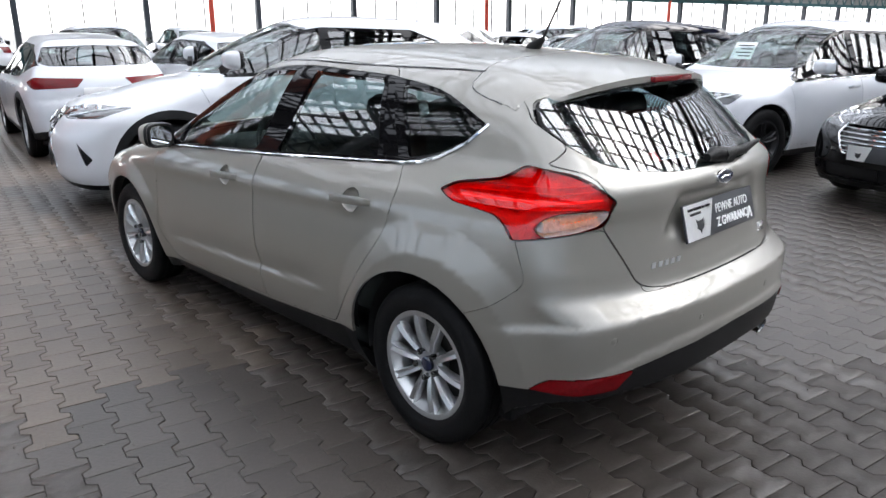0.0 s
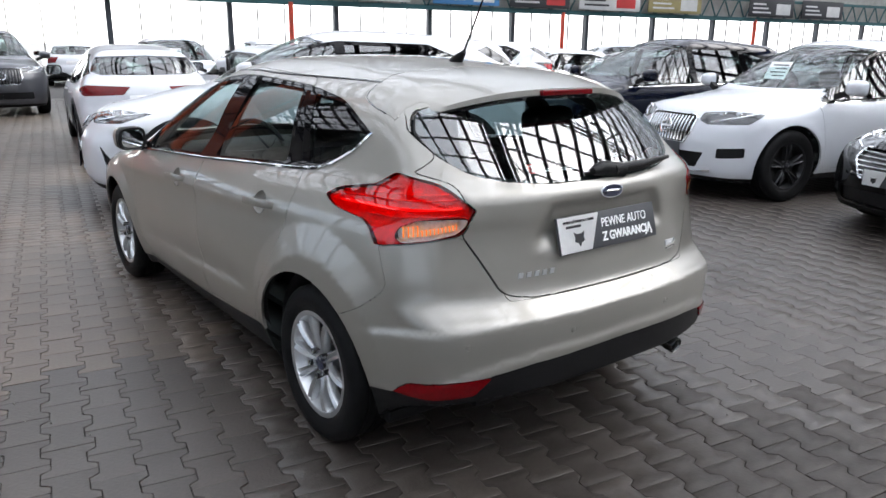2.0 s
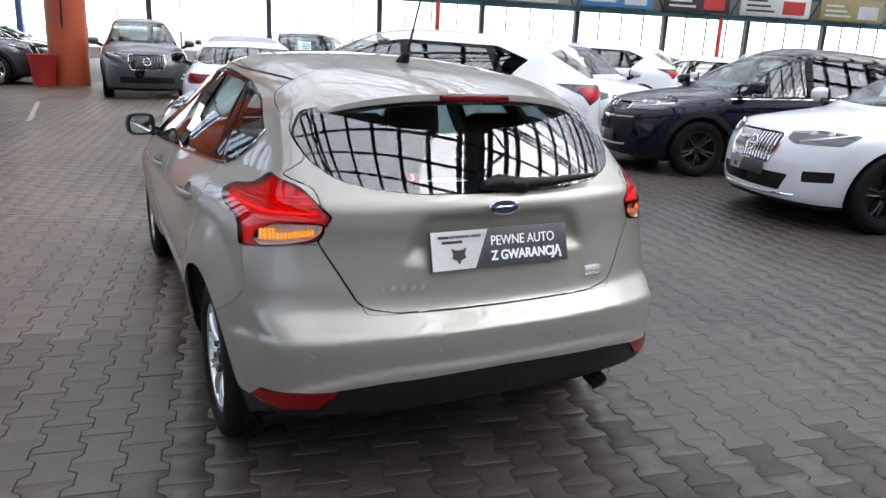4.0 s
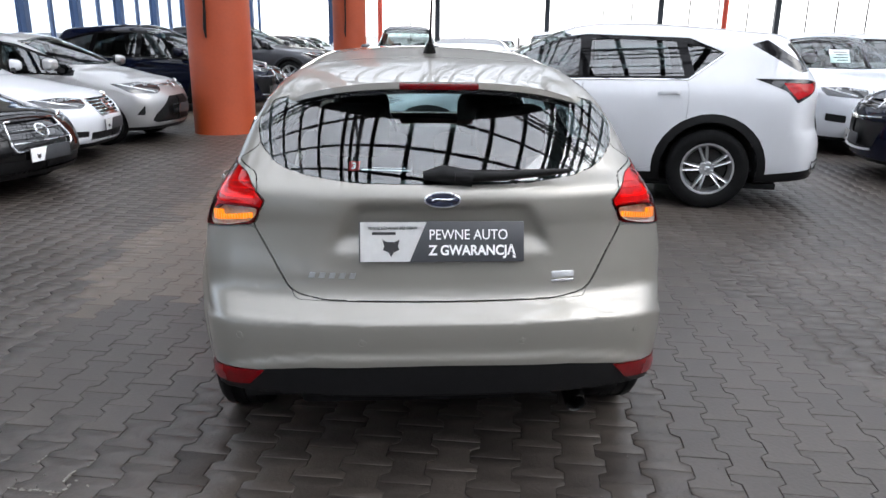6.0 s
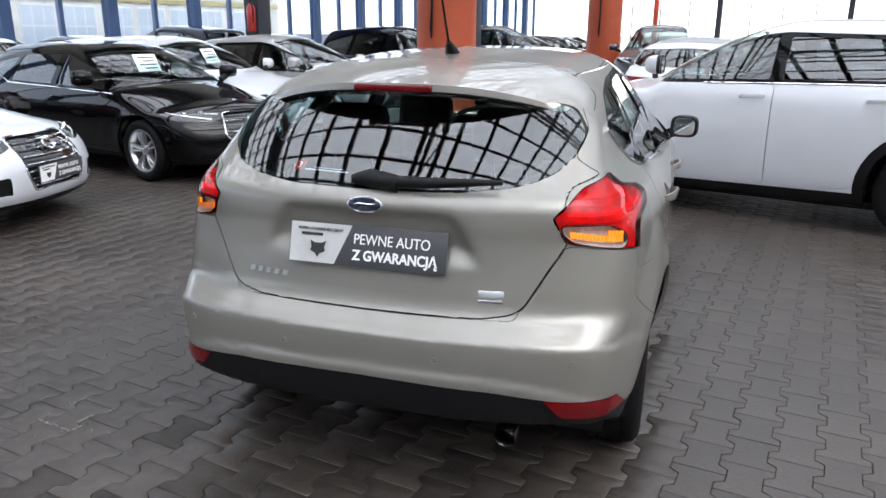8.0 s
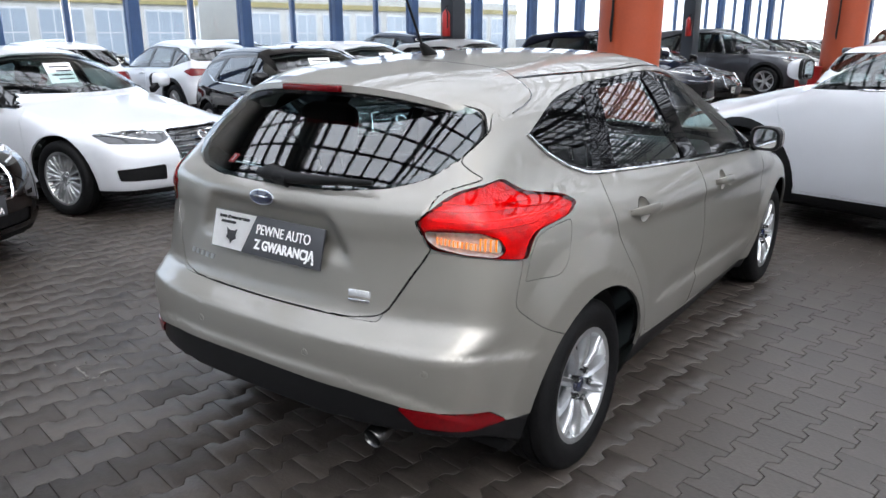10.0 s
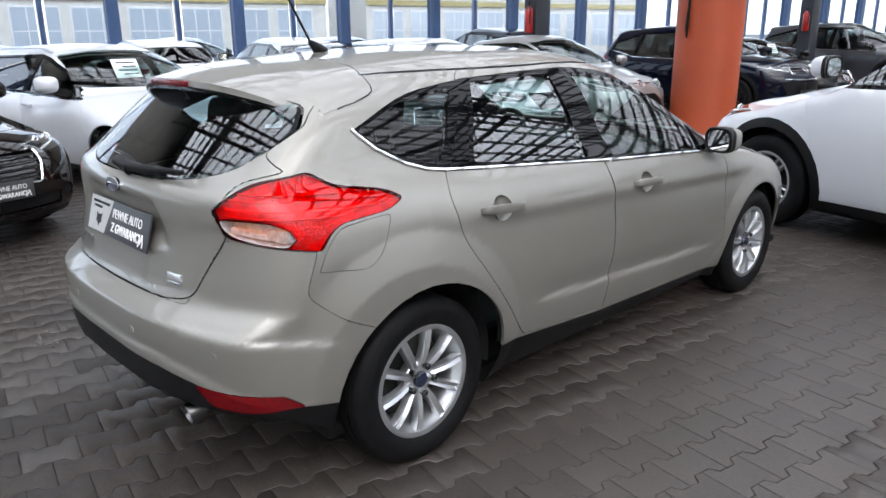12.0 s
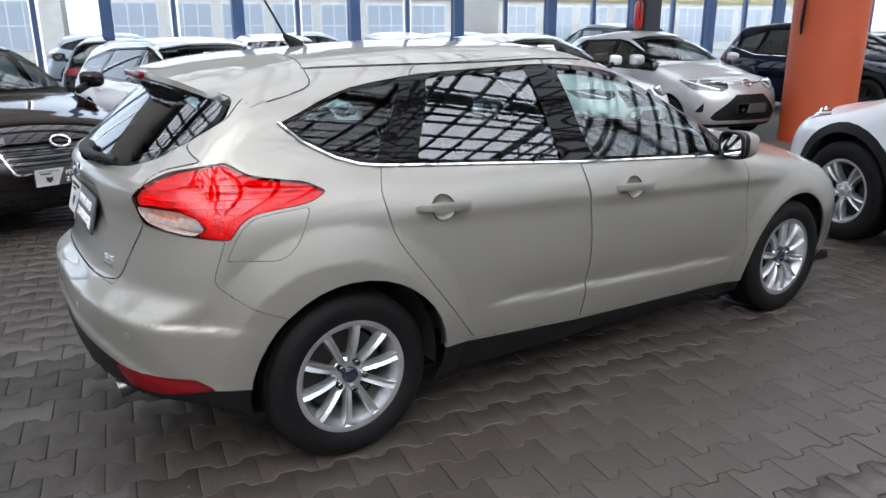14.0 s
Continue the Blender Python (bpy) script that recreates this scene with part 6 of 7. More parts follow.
    if gr:
        nb = c.get("bars", 6)
        if nb > 0:
            for q in range(nb):
                z = lo_z + (hi_z - lo_z) * (q + 0.7) / (nb + 0.4)
                hw = half(z) * 0.94
                bm = bmesh.new()
                tube(bm, [S.on((hw * t, wb + fo + 1, z), (0, -1, 0))[0] for t in np.linspace(-1, 1, 9)], 0.007, 5)
                part("grille_bar", bm, M[c.get("bar_mat", "dark_alloy")], gr)
        else:
            for q in range(-nb):
                x = W * 0.9 * max(gx for gx, _ in g) * (2 * (q + 0.5) / -nb - 1)
                bm = bmesh.new()
                tube(bm, [S.on((x, wb + fo + 1, z), (0, -1, 0))[0] for z in np.linspace(lo_z + 0.02, hi_z - 0.02, 5)], 0.008, 5)
                part("grille_bar", bm, M[c.get("bar_mat", "dark_alloy")], gr)
        bm = bmesh.new()
        loop = fillet([(x * W, z) for x, z in g] + [(-x * W, z) for x, z in g[::-1]], 0.03)
        tube(bm, [S.on((x, wb + fo + 1, z), (0, -1, 0))[0] for x, z in loop], 0.010, 6, True)
        part("grille_rim", bm, M["chrome"], gr, "chrome rim")
        q, n = S.on((0, wb + fo + 1, c.get("mark_z", hi_z - 0.10)), (0, -1, 0))
        bm = bmesh.new()
        t = Matrix.Translation(q + n * 0.012) @ n.to_track_quat("Z", "Y").to_matrix().to_4x4()
        rr = c.get("mark", 0.06)
        tube(bm, [t @ Vector((rr * math.cos(a), rr * math.sin(a) * c.get("mark_flat", 1.0), 0)) for a in np.linspace(0, 2 * math.pi, 25)[:-1]], 0.009, 6, True)
        beam(bm, t @ Vector((-rr, 0, 0)), t @ Vector((rr, 0, 0)), 0.014)
        part("emblem", bm, M["chrome"], gr, "chrome emblem")
    zp = c.get("plate_z", 0.45)
    q, n = S.on((0, wb + fo + 1, zp), (0, -1, 0))
    if c.get("plate", True):
        plate(car, pose(0, q.y + 0.016, zp, 90, 0, 180), c.get("plate_words", False))
    q, n = S.on((0, -ro - 1, 0.82), (0, 1, 0))
    bm = bmesh.new()
    box(bm, (-0.26, q.y - 0.008, 0.765), (0.26, q.y + 0.004, 0.875), 0.003)
    part("rear_board", bm, M["card"], car)
    for sx in (1, -1):
        for wy in (0.0, wb):
            bm = bmesh.new()
            lathe(bm, [(sx * (W - 0.42), 0.0005), (sx * (W - 0.42), ar - 0.005), (sx * (W - 0.10), ar)], 32)
            bmesh.ops.translate(bm, vec=(0, wy, r), verts=bm.verts)
            bmesh.ops.delete(bm, geom=[v for v in bm.verts if v.co.z < 0.27], context="VERTS")
            part("wheel_housing", bm, M["liner"], car)
    bm = bmesh.new()
    box(bm, (-W * 0.80, -ro + 0.42, 0.18), (W * 0.80, wb + fo - 0.5, 0.24), 0.01)
    part("underside", bm, M["plastic"], car)
    S.panel(["body", "door_front", "door_rear", "surround", "tail_lamp"], "lining", M["liner"], car, offset=-0.04, keep=lambda q: q.y < wb and q.z > 0.4)
    S.panel("body", "headliner", M["headliner"], car, offset=-0.055, keep=lambda q: q.z > H - 0.13 and q.y < wb and abs(q.x) < W * 0.6)
    add_wheels(car, wb, W - 0.035, r, (r, c.get("rim", r - 0.11), 0.225, c.get("spokes", 5), c.get("wheel", "twin"), c.get("wheel_mat", "alloy")))
    add_cabin(car, wb, W * 0.82, cy - 0.08, b - 0.03, 0.36 if H > 1.55 else 0.30)
    if c.get("rails"):
        for sx in (1, -1):
            bm = bmesh.new()
            pts = [S.on((sx * W * 0.60, y, H + 0.5), (0, 0, -1))[0] + Vector((0, 0, 0.035)) for y in np.linspace(gt[0] + 0.35, cy - 1.05, 9)]
            pts[0].z -= 0.03
            pts[-1].z -= 0.03
            tube(bm, pts, 0.014, 6)
            part("roof_rail", bm, M[c["rails"]], car)
    return car


def sheet(car, c, side=0.25):
    """A printed paper behind the windscreen."""
    cy, cz = c["cowl"]
    bm = bmesh.new()
    box(bm, (-0.15, -0.001, -0.11), (0.15, 0.001, 0.11))
    p = part("price_sheet", bm, M["card"], car, "printed paper behind the windscreen")
    p.matrix_basis = pose(side, cy - 0.42, cz + 0.20, 30)
    for q in range(4):
        bm = bmesh.new()
        box(bm, (-0.12, 0.0012, 0.06 - 0.045 * q), (0.10 - 0.05 * (q % 2), 0.002, 0.075 - 0.045 * q))
        t = part("bar", bm, M["ink"], p)


SUV_TAIL = [(0.70, 0.02, 1.06), (0.72, 0.05, 0.96), (0.95, 0.25, 0.92), (1.0, 0.42, 1.02), (0.90, 0.25, 1.10)]
LAMP = [(0.52, -0.10, 0.76), (0.62, -0.12, 0.70), (0.90, -0.35, 0.72), (0.95, -0.55, 0.82), (0.75, -0.28, 0.83)]


def lamp(z0, z1, inner=0.50, reach=0.55):
    return [(inner, -0.08, z0 + 0.3 * (z1 - z0)), (inner + 0.1, -0.10, z0), (0.90, -0.35, z0 + 0.02), (0.97, -reach, z1 - 0.02), (0.75, -0.25, z1), (inner + 0.05, -0.10, z0 + 0.8 * (z1 - z0))]


SPEC = dict(
    crossover=dict(W=1.87, H=1.675, wb=2.66, ro=1.06, fo=0.96, r=0.37, belt=1.19, cowl=(2.42, 1.13), nose=(3.42, 0.90), glass_low=(-0.95, 1.24), glass_top=(-0.66, 1.56), pillar=1.18, rear_edge=0.24, window_end=(-0.05, 1.41), roof_drop=0.145,
               paint="pearl", clad=0.09, gap=0.065, lamp=lamp(0.80, 0.92, 0.42, 0.58), grille=[(0.32, 0.36), (0.22, 0.62), (0.36, 0.88)], bars=7, intake=[[(0.72, -0.2, 0.62), (0.80, -0.25, 0.42), (0.86, -0.3, 0.48)]],
               tail=[(0.70, 0.10, 1.165), (0.80, 0.14, 1.09), (0.89, 0.36, 0.985), (0.925, 0.44, 1.09), (1.0, 0.66, 1.195), (0.85, 0.25, 1.195)], tail_red=[(0.735, 0.10, 1.155), (0.83, 0.18, 1.08), (0.89, 0.36, 1.02), (0.91, 0.42, 1.09), (0.91, 0.46, 1.16)], wheel="twin", spokes=5, rim=0.235, h=0.045, blade=[(-0.30, 1.49), (-0.44, 1.53), (-0.84, 1.265), (-0.72, 1.25)], exhaust=[(0.52, 0.45), (0.80, 0.45), (0.76, 0.37), (0.52, 0.36)]),
    family_suv=dict(W=1.90, H=1.66, wb=2.865, ro=0.95, fo=0.88, r=0.37, belt=1.06, cowl=(2.52, 1.10), nose=(3.58, 0.93), glass_low=(-0.78, 1.15), glass_top=(-0.42, 1.55), pillar=1.28, rear_edge=0.22, window_end=(-0.50, 1.16),
                   paint="white", lamp=lamp(0.78, 0.92, 0.46, 0.5), grille=[(0.30, 0.58), (0.36, 0.70), (0.36, 0.84), (0.32, 0.87)], bars=-14, bar_mat="chrome", mark=0.075, mark_z=0.73,
                   intake=[[(0.66, -0.15, 0.55), (0.66, -0.15, 0.45), (0.90, -0.32, 0.47), (0.90, -0.32, 0.57)]], lower=[[(0.46, 0.34), (0.54, 0.50)]], strips=[(0.62, 0.30, 0.010, "chrome")], plate_z=0.52, tail=SUV_TAIL, wheel="twin", spokes=5, wheel_mat="dark_alloy", rim=0.245, mirror="white"),
    navy_suv=dict(W=1.845, H=1.68, wb=2.66, ro=0.98, fo=0.93, r=0.36, belt=1.07, cowl=(2.38, 1.12), nose=(3.38, 0.94), glass_low=(-0.80, 1.17), glass_top=(-0.45, 1.57), pillar=1.18, rear_edge=0.22, window_end=(-0.50, 1.20),
                  paint="navy", clad=0.09, lamp=lamp(0.82, 0.94, 0.40, 0.6), grille=[(0.42, 0.80), (0.40, 0.90)], bars=2, mark_z=0.86, strips=[(0.60, 0.70, 0.012, "chrome"), (0.52, 0.34, 0.014, "alloy")], lower=[[(0.54, 0.38), (0.68, 0.67)]], intake=[[(0.72, -0.2, 0.62), (0.74, -0.2, 0.5), (0.88, -0.35, 0.52)]], tail=SUV_TAIL,
                  wheel="twin", spokes=5, wheel_mat="dark_alloy", rim=0.235),
    compact_suv=dict(W=1.80, H=1.50, wb=2.70, ro=0.85, fo=0.87, r=0.345, belt=1.0, cowl=(2.40, 1.03), nose=(3.38, 0.84), glass_low=(-0.62, 1.10), glass_top=(-0.28, 1.40), pillar=1.15, rear_edge=0.20, window_end=(-0.40, 1.13), roof_drop=0.15,
                     paint="white", clad=0.06, lamp=lamp(0.70, 0.83), grille=[(0.40, 0.60), (0.46, 0.76)], bars=2, bar_mat="chrome", mark=0.08, mark_z=0.68, tail=[(0.45, 0.02, 0.98), (0.48, 0.02, 0.88), (0.90, 0.22, 0.86), (1.0, 0.42, 0.94), (0.92, 0.25, 1.0)], lower=[[(0.6, 0.32), (0.6, 0.48)]]),
    wagon=dict(W=1.874, H=1.46, wb=2.912, ro=1.10, fo=0.91, r=0.335, belt=0.98, cowl=(2.45, 1.0), nose=(3.58, 0.78), glass_low=(-0.92, 1.05), glass_top=(-0.62, 1.36), pillar=1.25, rear_edge=0.20, window_end=(-0.62, 1.06), roof_drop=0.14,
              paint="white", lamp=lamp(0.64, 0.755, 0.46, 0.5), grille=[(0.30, 0.34), (0.36, 0.48), (0.36, 0.72), (0.32, 0.75)], bars=7, bar_mat="chrome", mark=0.05, mark_z=0.66, intake=[[(0.50, -0.08, 0.47), (0.50, -0.08, 0.33), (0.85, -0.3, 0.34), (0.88, -0.3, 0.44)]],
              tail=[(0.55, 0.02, 0.95), (0.55, 0.02, 0.86), (0.92, 0.22, 0.84), (1.0, 0.40, 0.93), (0.9, 0.22, 0.97)], wheel="twin", spokes=10, rim=0.235, rails="alloy", plate_words=True, plate_z=0.46, mirror="white"),
    compact_hatch=dict(W=1.796, H=1.43, wb=2.729, ro=0.83, fo=0.86, r=0.325, belt=0.96, cowl=(2.35, 0.99), nose=(3.40, 0.75), glass_low=(-0.62, 1.06), glass_top=(-0.30, 1.36), pillar=1.15, rear_edge=0.20, window_end=(-0.36, 1.10), roof_drop=0.14,
              paint="black", lamp=lamp(0.64, 0.745, 0.48, 0.55), grille=[(0.40, 0.46), (0.44, 0.52), (0.36, 0.72)], bars=2, bar_mat="chrome", mark=0.07, mark_z=0.62, lower=[[(0.72, 0.26), (0.70, 0.38)]], tail=[(0.45, 0.02, 0.94), (0.48, 0.02, 0.86), (0.92, 0.2, 0.84), (1.0, 0.4, 0.92), (0.9, 0.2, 0.96)],
              wheel="twin", spokes=5, rim=0.225, plate_z=0.42),
    estate=dict(W=1.865, H=1.48, wb=2.776, ro=0.93, fo=0.93, r=0.33, belt=0.98, cowl=(2.36, 1.02), nose=(3.48, 0.80), glass_low=(-0.76, 1.06), glass_top=(-0.46, 1.40), pillar=1.18, rear_edge=0.20, window_end=(-0.55, 1.08), roof_drop=0.14,
                paint="white", lamp=lamp(0.66, 0.79, 0.50, 0.55), grille=[(0.26, 0.56), (0.34, 0.66), (0.34, 0.76)], bars=5, bar_mat="chrome", mark=0.07, mark_z=0.67, intake=[[(0.55, -0.08, 0.40), (0.57, -0.08, 0.33), (0.86, -0.3, 0.34), (0.88, -0.3, 0.42)]], lower=[[(0.5, 0.28), (0.5, 0.38)]],
                tail=[(0.78, 0.02, 1.0), (0.78, 0.05, 0.8), (0.95, 0.25, 0.78), (0.98, 0.3, 1.0)], plate_z=0.45, mirror="white"),
    small=dict(W=1.695, H=1.51, wb=2.51, ro=0.64, fo=0.79, r=0.30, belt=1.0, cowl=(2.25, 1.05), nose=(3.10, 0.86), glass_low=(-0.50, 1.10), glass_top=(-0.28, 1.40), pillar=1.02, rear_edge=0.15, window_end=(-0.22, 1.10),
               paint="silver", lamp=lamp(0.70, 0.86, 0.46, 0.6), grille=[(0.20, 0.80), (0.46, 0.82)], bars=1, mark=0.06, mark_z=0.80, lower=[[(0.30, 0.66), (0.66, 0.42), (0.72, 0.34), (0.62, 0.30)]], intake=[[(0.80, -0.2, 0.56), (0.82, -0.2, 0.42), (0.9, -0.3, 0.42)]], tail=SUV_TAIL, plate_z=0.47),
    saloon=dict(W=1.86, H=1.46, wb=2.829, ro=1.10, fo=0.97, r=0.335, belt=0.97, cowl=(2.40, 1.0), nose=(3.56, 0.80), glass_low=(-0.80, 1.07), glass_top=(-0.25, 1.36), pillar=1.2, rear_edge=0.2, window_end=(-0.45, 1.06), roof_drop=0.14,
                paint="brown", lamp=lamp(0.68, 0.79, 0.52, 0.6), grille=[(0.40, 0.50), (0.46, 0.64), (0.46, 0.72)], bars=5, mark=0.07, mark_z=0.71, mark_flat=0.8, lower=[[(0.6, 0.30), (0.6, 0.40)]], intake=[[(0.66, -0.1, 0.46), (0.68, -0.1, 0.34), (0.9, -0.3, 0.34)]], tail=SUV_TAIL, plate_words=True, plate_z=0.47),
    executive=dict(W=1.852, H=1.48, wb=2.85, ro=1.07, fo=0.95, r=0.335, belt=0.98, cowl=(2.42, 1.02), nose=(3.56, 0.82), glass_low=(-0.80, 1.07), glass_top=(-0.25, 1.38), pillar=1.2, rear_edge=0.2, window_end=(-0.45, 1.06), roof_drop=0.14,
              paint="black", lamp=lamp(0.70, 0.86, 0.50, 0.6), grille=[(0.36, 0.50), (0.50, 0.66), (0.46, 0.74)], bars=6, bar_mat="chrome", mark=0.07, mark_flat=0.5, mark_z=0.79, intake=[[(0.70, -0.12, 0.42), (0.72, -0.12, 0.33), (0.9, -0.3, 0.35)]], lower=[[(0.6, 0.28), (0.6, 0.40)]], tail=SUV_TAIL, plate_z=0.52),
    big_suv=dict(W=1.92, H=1.77, wb=2.984, ro=1.09, fo=0.88, r=0.38, belt=1.12, cowl=(2.60, 1.18), nose=(3.70, 1.02), glass_low=(-0.95, 1.22), glass_top=(-0.75, 1.65), pillar=1.3, rear_edge=0.25, window_end=(-0.75, 1.20),
                 paint="graphite", clad=0.06, lamp=lamp(0.88, 1.02, 0.46, 0.5), grille=[(0.34, 0.66), (0.40, 0.80), (0.38, 0.98)], bars=-12, mark=0.08, mark_z=0.83, lower=[[(0.6, 0.36), (0.6, 0.50)]], tail=SUV_TAIL, plate_z=0.58),
)


def at(x, y, heading):
    return pose(x, y, 0, 0, 0, heading - 90)


CARS = {}
for key, place, label in (
    ("crossover", (3.0, 4.44, 163.5), "pearl white crossover with black wheel-arch cladding"),
    ("family_suv", (8.33, 1.52, 165.5), "white family SUV with a slatted chrome grille"),
    ("navy_suv", (8.67, 4.27, 161.5), "dark blue SUV with black cladding and dark wheels"),
    ("compact_suv", (0.95, 8.25, 81), "white compact crossover seen from behind"),
    ("wagon", (-7.65, 1.33, 9.6), "white estate car with a large barred grille and price papers"),
    ("compact_hatch", (-6.9, 5.2, -15), "glossy black compact hatchback with a star-shaped emblem field"),
    ("estate", (-7.32, 6.57, -1.6), "white estate car with a chrome-barred grille"),
    ("small", (-6.55, 8.7, -7.8), "small silver hatchback with a black lower grille"),
    ("saloon", (-6.86, -1.43, 16), "dark brown saloon car with a chrome wing grille line"),
    ("executive", (8.0, -1.0, 165), "black saloon car with a chrome-barred grille"),
    ("big_suv", (0.30, 18.9, 268), "graphite grey large SUV facing the aisle"),
):
    CARS[key] = other_car(SPEC[key], at(*place), label)
for key, sd in (("family_suv", 0.1), ("wagon", 0.1), ("compact_hatch", 0.1), ("estate", 0.2), ("saloon", 0.1)):
    sheet(CARS[key], SPEC[key], sd)
# cars further off, like those near by
for key, x, y, heading in (
    ("navy_suv", -6.15, 13.1, -8), ("compact_hatch", -6.2, 15.3, -8), ("big_suv", -5.9, 20.6, -10), ("small", -5.6, 23.5, -10), ("saloon", -5.3, 26.5, -10), ("wagon", -5.0, 29.5, -10),
    ("compact_suv", 3.9, 9.6, 88), ("family_suv", 6.9, 10.2, 265), ("crossover", 9.8, 10.6, 160), ("wagon", 12.6, 8.0, 166), ("compact_suv", 13.2, 11.2, 166),
    ("family_suv", 4.2, 17.5, 262), ("compact_suv", 7.2, 17.0, 262), ("crossover", 10.2, 16.6, 262), ("wagon", 13.2, 16.2, 262), ("estate", 16.2, 15.6, 262), ("crossover", 19.2, 15.0, 262), ("family_suv", 22.2, 14.4, 262), ("compact_suv", 25.4, 14.0, 262), ("wagon", 28.5, 13.4, 262),
    ("estate", 4.0, 27, 82), ("crossover", 7.5, 26.5, 82), ("family_suv", 11, 26, 82), ("wagon", 14.5, 25.4, 82), ("compact_suv", 18, 24.8, 82), ("crossover", 21.5, 24.2, 82), ("estate", 25, 23.6, 82), ("family_suv", 29, 22.8, 82),
    ("estate", -10.6, 4.2, 170), ("compact_hatch", -10.9, 1.4, 170), ("family_suv", -11.2, -1.6, 170), ("compact_suv", -10.4, 7.0, 170), ("saloon", -10.0, 9.8, 170), ("navy_suv", -9.6, 12.6, 170),
    ("compact_suv", -19.5, 2.0, 80), ("small", -19.0, 7.5, 80), ("family_suv", -20.0, -4.5, 80), ("estate", -18.5, 13.0, 80),
):
    copy_thing(CARS[key], at(x, y, heading))

# ---------------------------------------------------------------- interlocking pavers
M["paver"] = material("worn_concrete_paver", (0.0455, 0.0378, 0.0322), spec=0.45, rough=0.42, grain=0.14, grain_scale=45, stain=0.30, stain_scale=0.8, bump=0.16, bump_scale=70, island=0.13)
M["lane"] = material("pale_brown_paver", (0.084, 0.066, 0.0515), spec=0.45, rough=0.44, grain=0.14, grain_scale=45, stain=0.30, stain_scale=0.8, bump=0.16, bump_scale=70, island=0.16)
M["dark_patch"] = material("darker_paver", (0.034, 0.0284, 0.0245), spec=0.25, rough=0.50, grain=0.14, grain_scale=45, stain=0.30, stain_scale=0.8, bump=0.16, bump_scale=70, island=0.13)
M["joint"] = material("sand_joint", (0.022, 0.0195, 0.017), rough=0.9, grain=0.3)
bm = bmesh.new()
bmesh.ops.create_grid(bm, x_segments=2, y_segments=2, size=13)
floor = mesh_object("floor", bm, M["joint"])
floor.matrix_world = HALL @ pose(0.5, 6.5, -0.008)
tagged(floor, "floor of grey-brown interlocking concrete pavers", "floor", kind="structure")
PL, PW, PA, GAP = 0.2045, 0.158, 0.017, 0.0016


def paver_ring(inset):
    """The outline of one paver, waisted in the middle."""
    h, e, t = PL / 2 - GAP - inset, PW / 2 + PA - GAP - inset, PW / 2 - PA - GAP - inset
    a, b = PL * 0.31 + inset * 0.4, PL * 0.20 + inset * 0.4
    r = [(e, -h), (e, -a), (t, -b), (t, b), (e, a), (e, h)]
    return np.array(r + [(-x, y) for x, y in r[::-1]])


RINGS = np.concatenate([np.c_[paver_ring(0.0), np.full(12, -0.009)], np.c_[paver_ring(0.0), np.full(12, -0.0014)], np.c_[paver_ring(0.0022), np.zeros(12)]])
QUADS = [[o + k, o + (k + 1) % 12, o + 12 + (k + 1) % 12, o + 12 + k] for o in (0, 12) for k in range(12)] + [list(range(24, 36))]
single = bpy.data.meshes.new("paver")
single.from_pydata(RINGS.tolist(), [], QUADS)
single.materials.append(M["paver"])
rng = np.random.default_rng(4)
spots = []
for i in range(-76, 78):
    for j in range(-50, 100):
        spots.append((i * PW, (j + 0.5 * (i % 2)) * PL))
spots = np.array(spots)
lift, tip = rng.normal(0, 0.0006, len(spots)), rng.normal(0, 0.0007, (len(spots), 2))
# the pavers beside the hatchback stand singly, the rest are one sheet
world_xy = spots @ np.array([[math.cos(radians(-10)), math.sin(radians(-10))], [-math.sin(radians(-10)), math.cos(radians(-10))]])
near = (world_xy[:, 0] > -1.95) & (world_xy[:, 0] < -0.98) & (world_xy[:, 1] > -0.2) & (world_xy[:, 1] < 3.8)
near |= (world_xy[:, 0] > 0.98) & (world_xy[:, 0] < 1.95) & (world_xy[:, 1] > -1.0) & (world_xy[:, 1] < 4.2)
pick = np.flatnonzero(near)[:300]
# a lane of paler brown pavers runs along the aisle
pale = single.copy()
pale.materials.clear()
pale.materials.append(M["lane"])
edge = 0.07 * np.sin(2.1 * world_xy[:, 1]) + 0.05 * np.sin(4.3 * world_xy[:, 0] + 1.0) + rng.normal(0, 0.06, len(spots))
in_lane = (world_xy[:, 0] > np.where(world_xy[:, 1] > 11.0, -6.0, -2.05) + edge) & (world_xy[:, 0] < np.where(world_xy[:, 1] > 6.5, 0.9, -0.72)) & (world_xy[:, 1] > 0.9 + 5 * edge)
# a ragged-edged patch of darker, duller pavers at the hatchback's rear
in_dark = (world_xy[:, 1] < -0.3 + 5 * edge) & (world_xy[:, 1] > -2.3 + 6 * edge) & (world_xy[:, 0] > -0.85 + 6 * edge) & (world_xy[:, 0] < 1.6 + 4 * edge) & ~in_lane
for k in pick:
    ob = new("paver", pale if in_lane[k] else single)
    ob.parent = floor
    ob.matrix_world = HALL @ pose(*spots[k], min(lift[k], 0.002), math.degrees(tip[k, 0]), math.degrees(tip[k, 1]), 0)
left_over = np.ones(len(spots), bool)
left_over[pick] = False
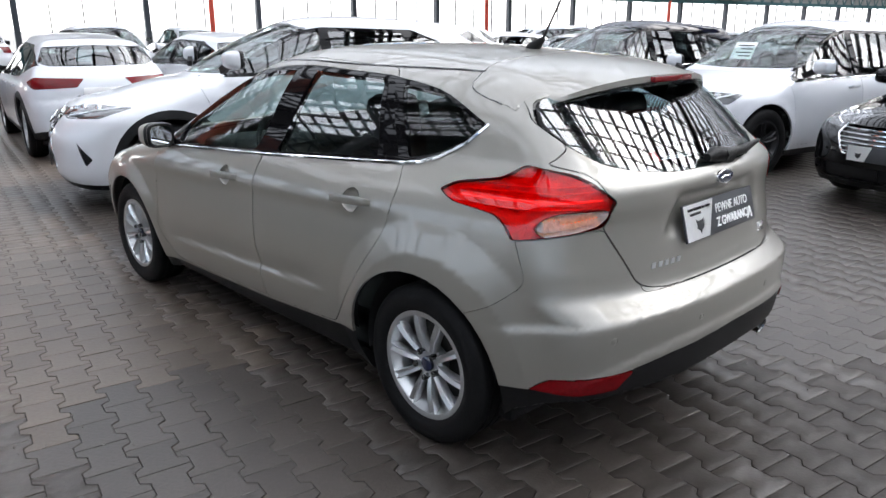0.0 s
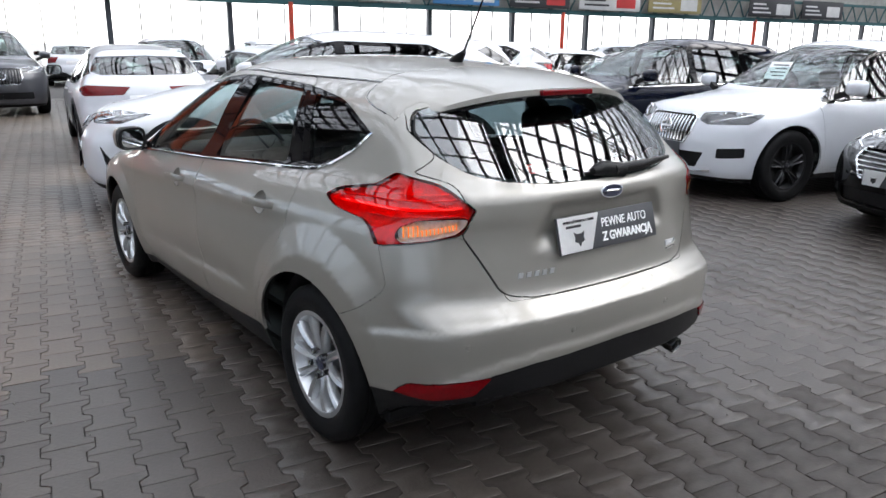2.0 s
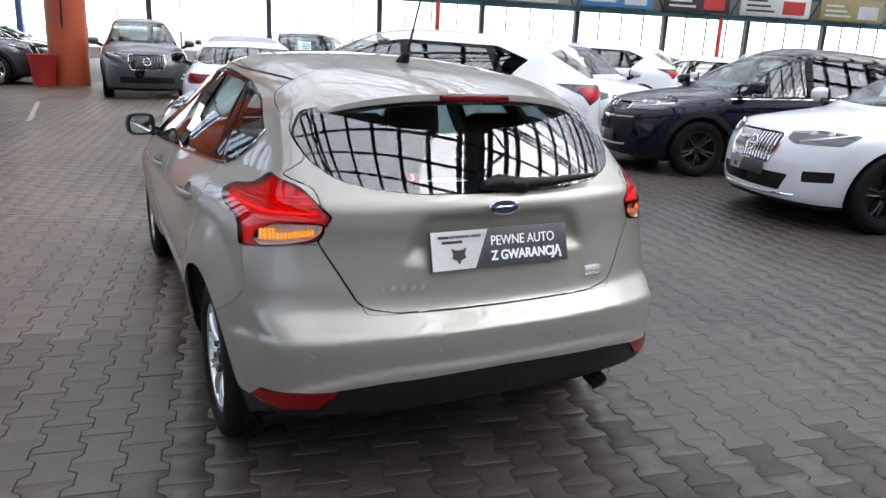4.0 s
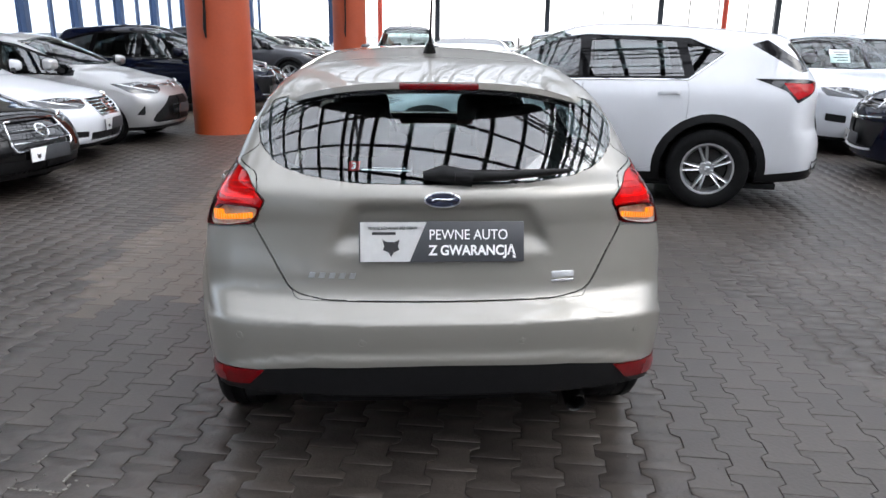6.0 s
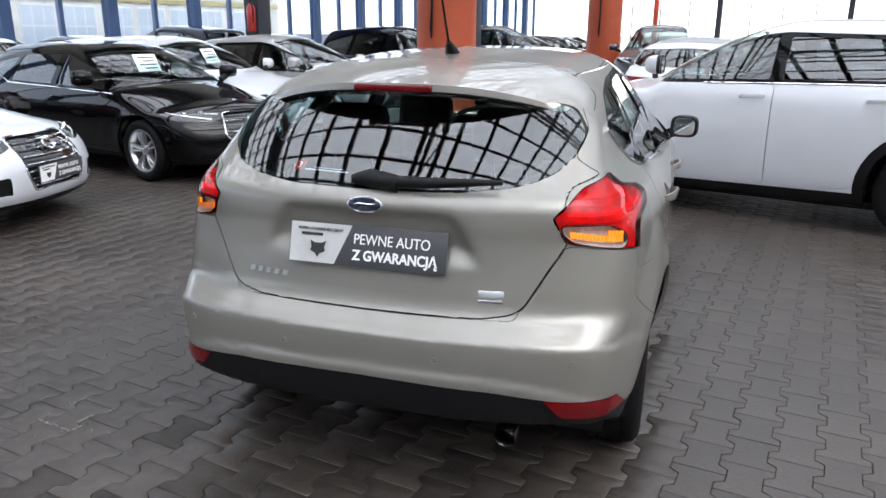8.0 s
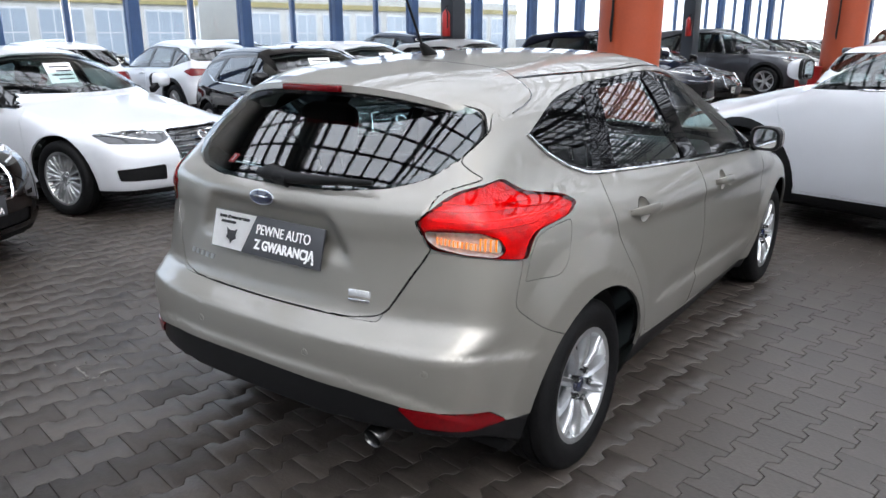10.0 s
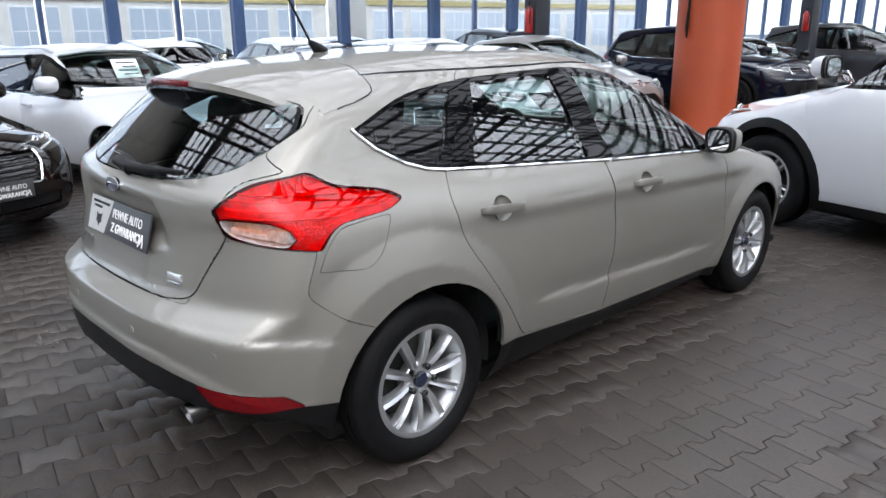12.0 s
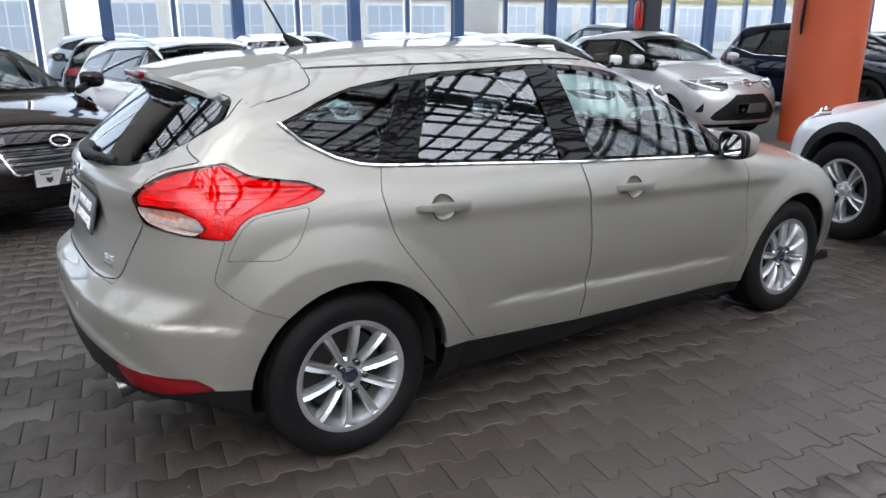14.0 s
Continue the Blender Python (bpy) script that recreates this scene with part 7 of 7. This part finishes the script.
for mask, mat_key, words in ((~in_lane & ~in_dark, "paver", "dark grey interlocking concrete pavers"), (in_dark, "dark_patch", "darker interlocking concrete pavers"), (in_lane, "lane", "paler brown interlocking concrete pavers")):
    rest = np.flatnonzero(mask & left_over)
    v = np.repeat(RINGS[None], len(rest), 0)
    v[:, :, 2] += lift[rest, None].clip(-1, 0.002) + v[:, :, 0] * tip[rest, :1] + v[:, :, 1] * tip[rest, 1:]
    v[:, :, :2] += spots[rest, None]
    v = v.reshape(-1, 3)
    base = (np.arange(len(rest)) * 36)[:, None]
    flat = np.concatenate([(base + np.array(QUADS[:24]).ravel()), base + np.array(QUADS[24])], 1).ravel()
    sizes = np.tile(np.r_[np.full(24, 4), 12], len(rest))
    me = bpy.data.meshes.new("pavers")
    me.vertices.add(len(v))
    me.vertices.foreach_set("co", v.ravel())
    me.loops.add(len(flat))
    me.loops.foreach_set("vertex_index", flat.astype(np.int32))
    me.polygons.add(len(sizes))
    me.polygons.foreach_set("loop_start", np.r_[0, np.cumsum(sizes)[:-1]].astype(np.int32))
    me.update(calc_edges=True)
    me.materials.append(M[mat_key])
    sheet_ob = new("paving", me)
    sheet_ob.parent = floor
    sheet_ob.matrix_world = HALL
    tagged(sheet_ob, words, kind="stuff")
# pale chips in a joint, and crumbs
bm = bmesh.new()
for cx, cy, n in ((-1.38, -0.66, 26), (0.9, -0.75, 10), (-1.7, 0.9, 16), (1.6, 1.2, 12), (2.2, 0.4, 8)):
    for _ in range(n):
        x, y, s = cx + rng.normal(0, 0.22), cy + rng.normal(0, 0.22), rng.uniform(0.002, 0.006)
        bmesh.ops.create_cube(bm, size=1, matrix=pose(x, y, 0.004, rng.uniform(0, 90), rng.uniform(0, 90), rng.uniform(0, 90)) @ Matrix.Diagonal((s * 2, s, s * 0.6, 1)))
# dry mortar along the joints of one paver
spot = spots[np.argmin(((world_xy - np.array([-1.38, -0.66])) ** 2).sum(1))]
loop = paver_ring(-0.003)
for k in (0, 1, 2, 4, 6, 7, 10, 11):
    a, b = loop[k] + spot, loop[(k + 1) % 12] + spot
    for t in np.linspace(0.05, 0.95, max(2, int(np.linalg.norm(b - a) / 0.012))):
        if rng.random() < 0.75:
            p = HALL @ Vector((*(a + (b - a) * t + rng.normal(0, 0.002, 2)), 0.001))
            s = rng.uniform(0.5, 1.2)
            bmesh.ops.create_cube(bm, size=1, matrix=pose(*p, rng.uniform(-8, 8), rng.uniform(-8, 8), rng.uniform(0, 90)) @ Matrix.Diagonal((0.013 * s, 0.008 * s, 0.004, 1)))
M["chip"] = material("pale_chips", (0.17, 0.16, 0.145), rough=0.8)
tagged(mesh_object("crumbs", bm, M["chip"]), "pale crumbs scattered on the pavers", "litter", kind="stuff")

# painted lines of the bays
M["line"] = material("worn_floor_paint", (0.20, 0.18, 0.155), rough=0.7, grain=0.2, stain=0.3, stain_scale=6)
bm = bmesh.new()
box(bm, (-1.35, 12.36, 0.0035), (2.2, 12.46, 0.0055))
tagged(mesh_object("floor_line", bm, M["line"]), "worn pale painted line on the floor", "marking", kind="structure")
bm = bmesh.new()
box(bm, (-2.05, 11.0, 0.0035), (-1.96, 14.6, 0.0055), 0, pose(0, 0, 0, 0, 0, 0))
tagged(mesh_object("floor_line", bm, M["line"]), "worn pale painted line on the floor", "marking", kind="structure")
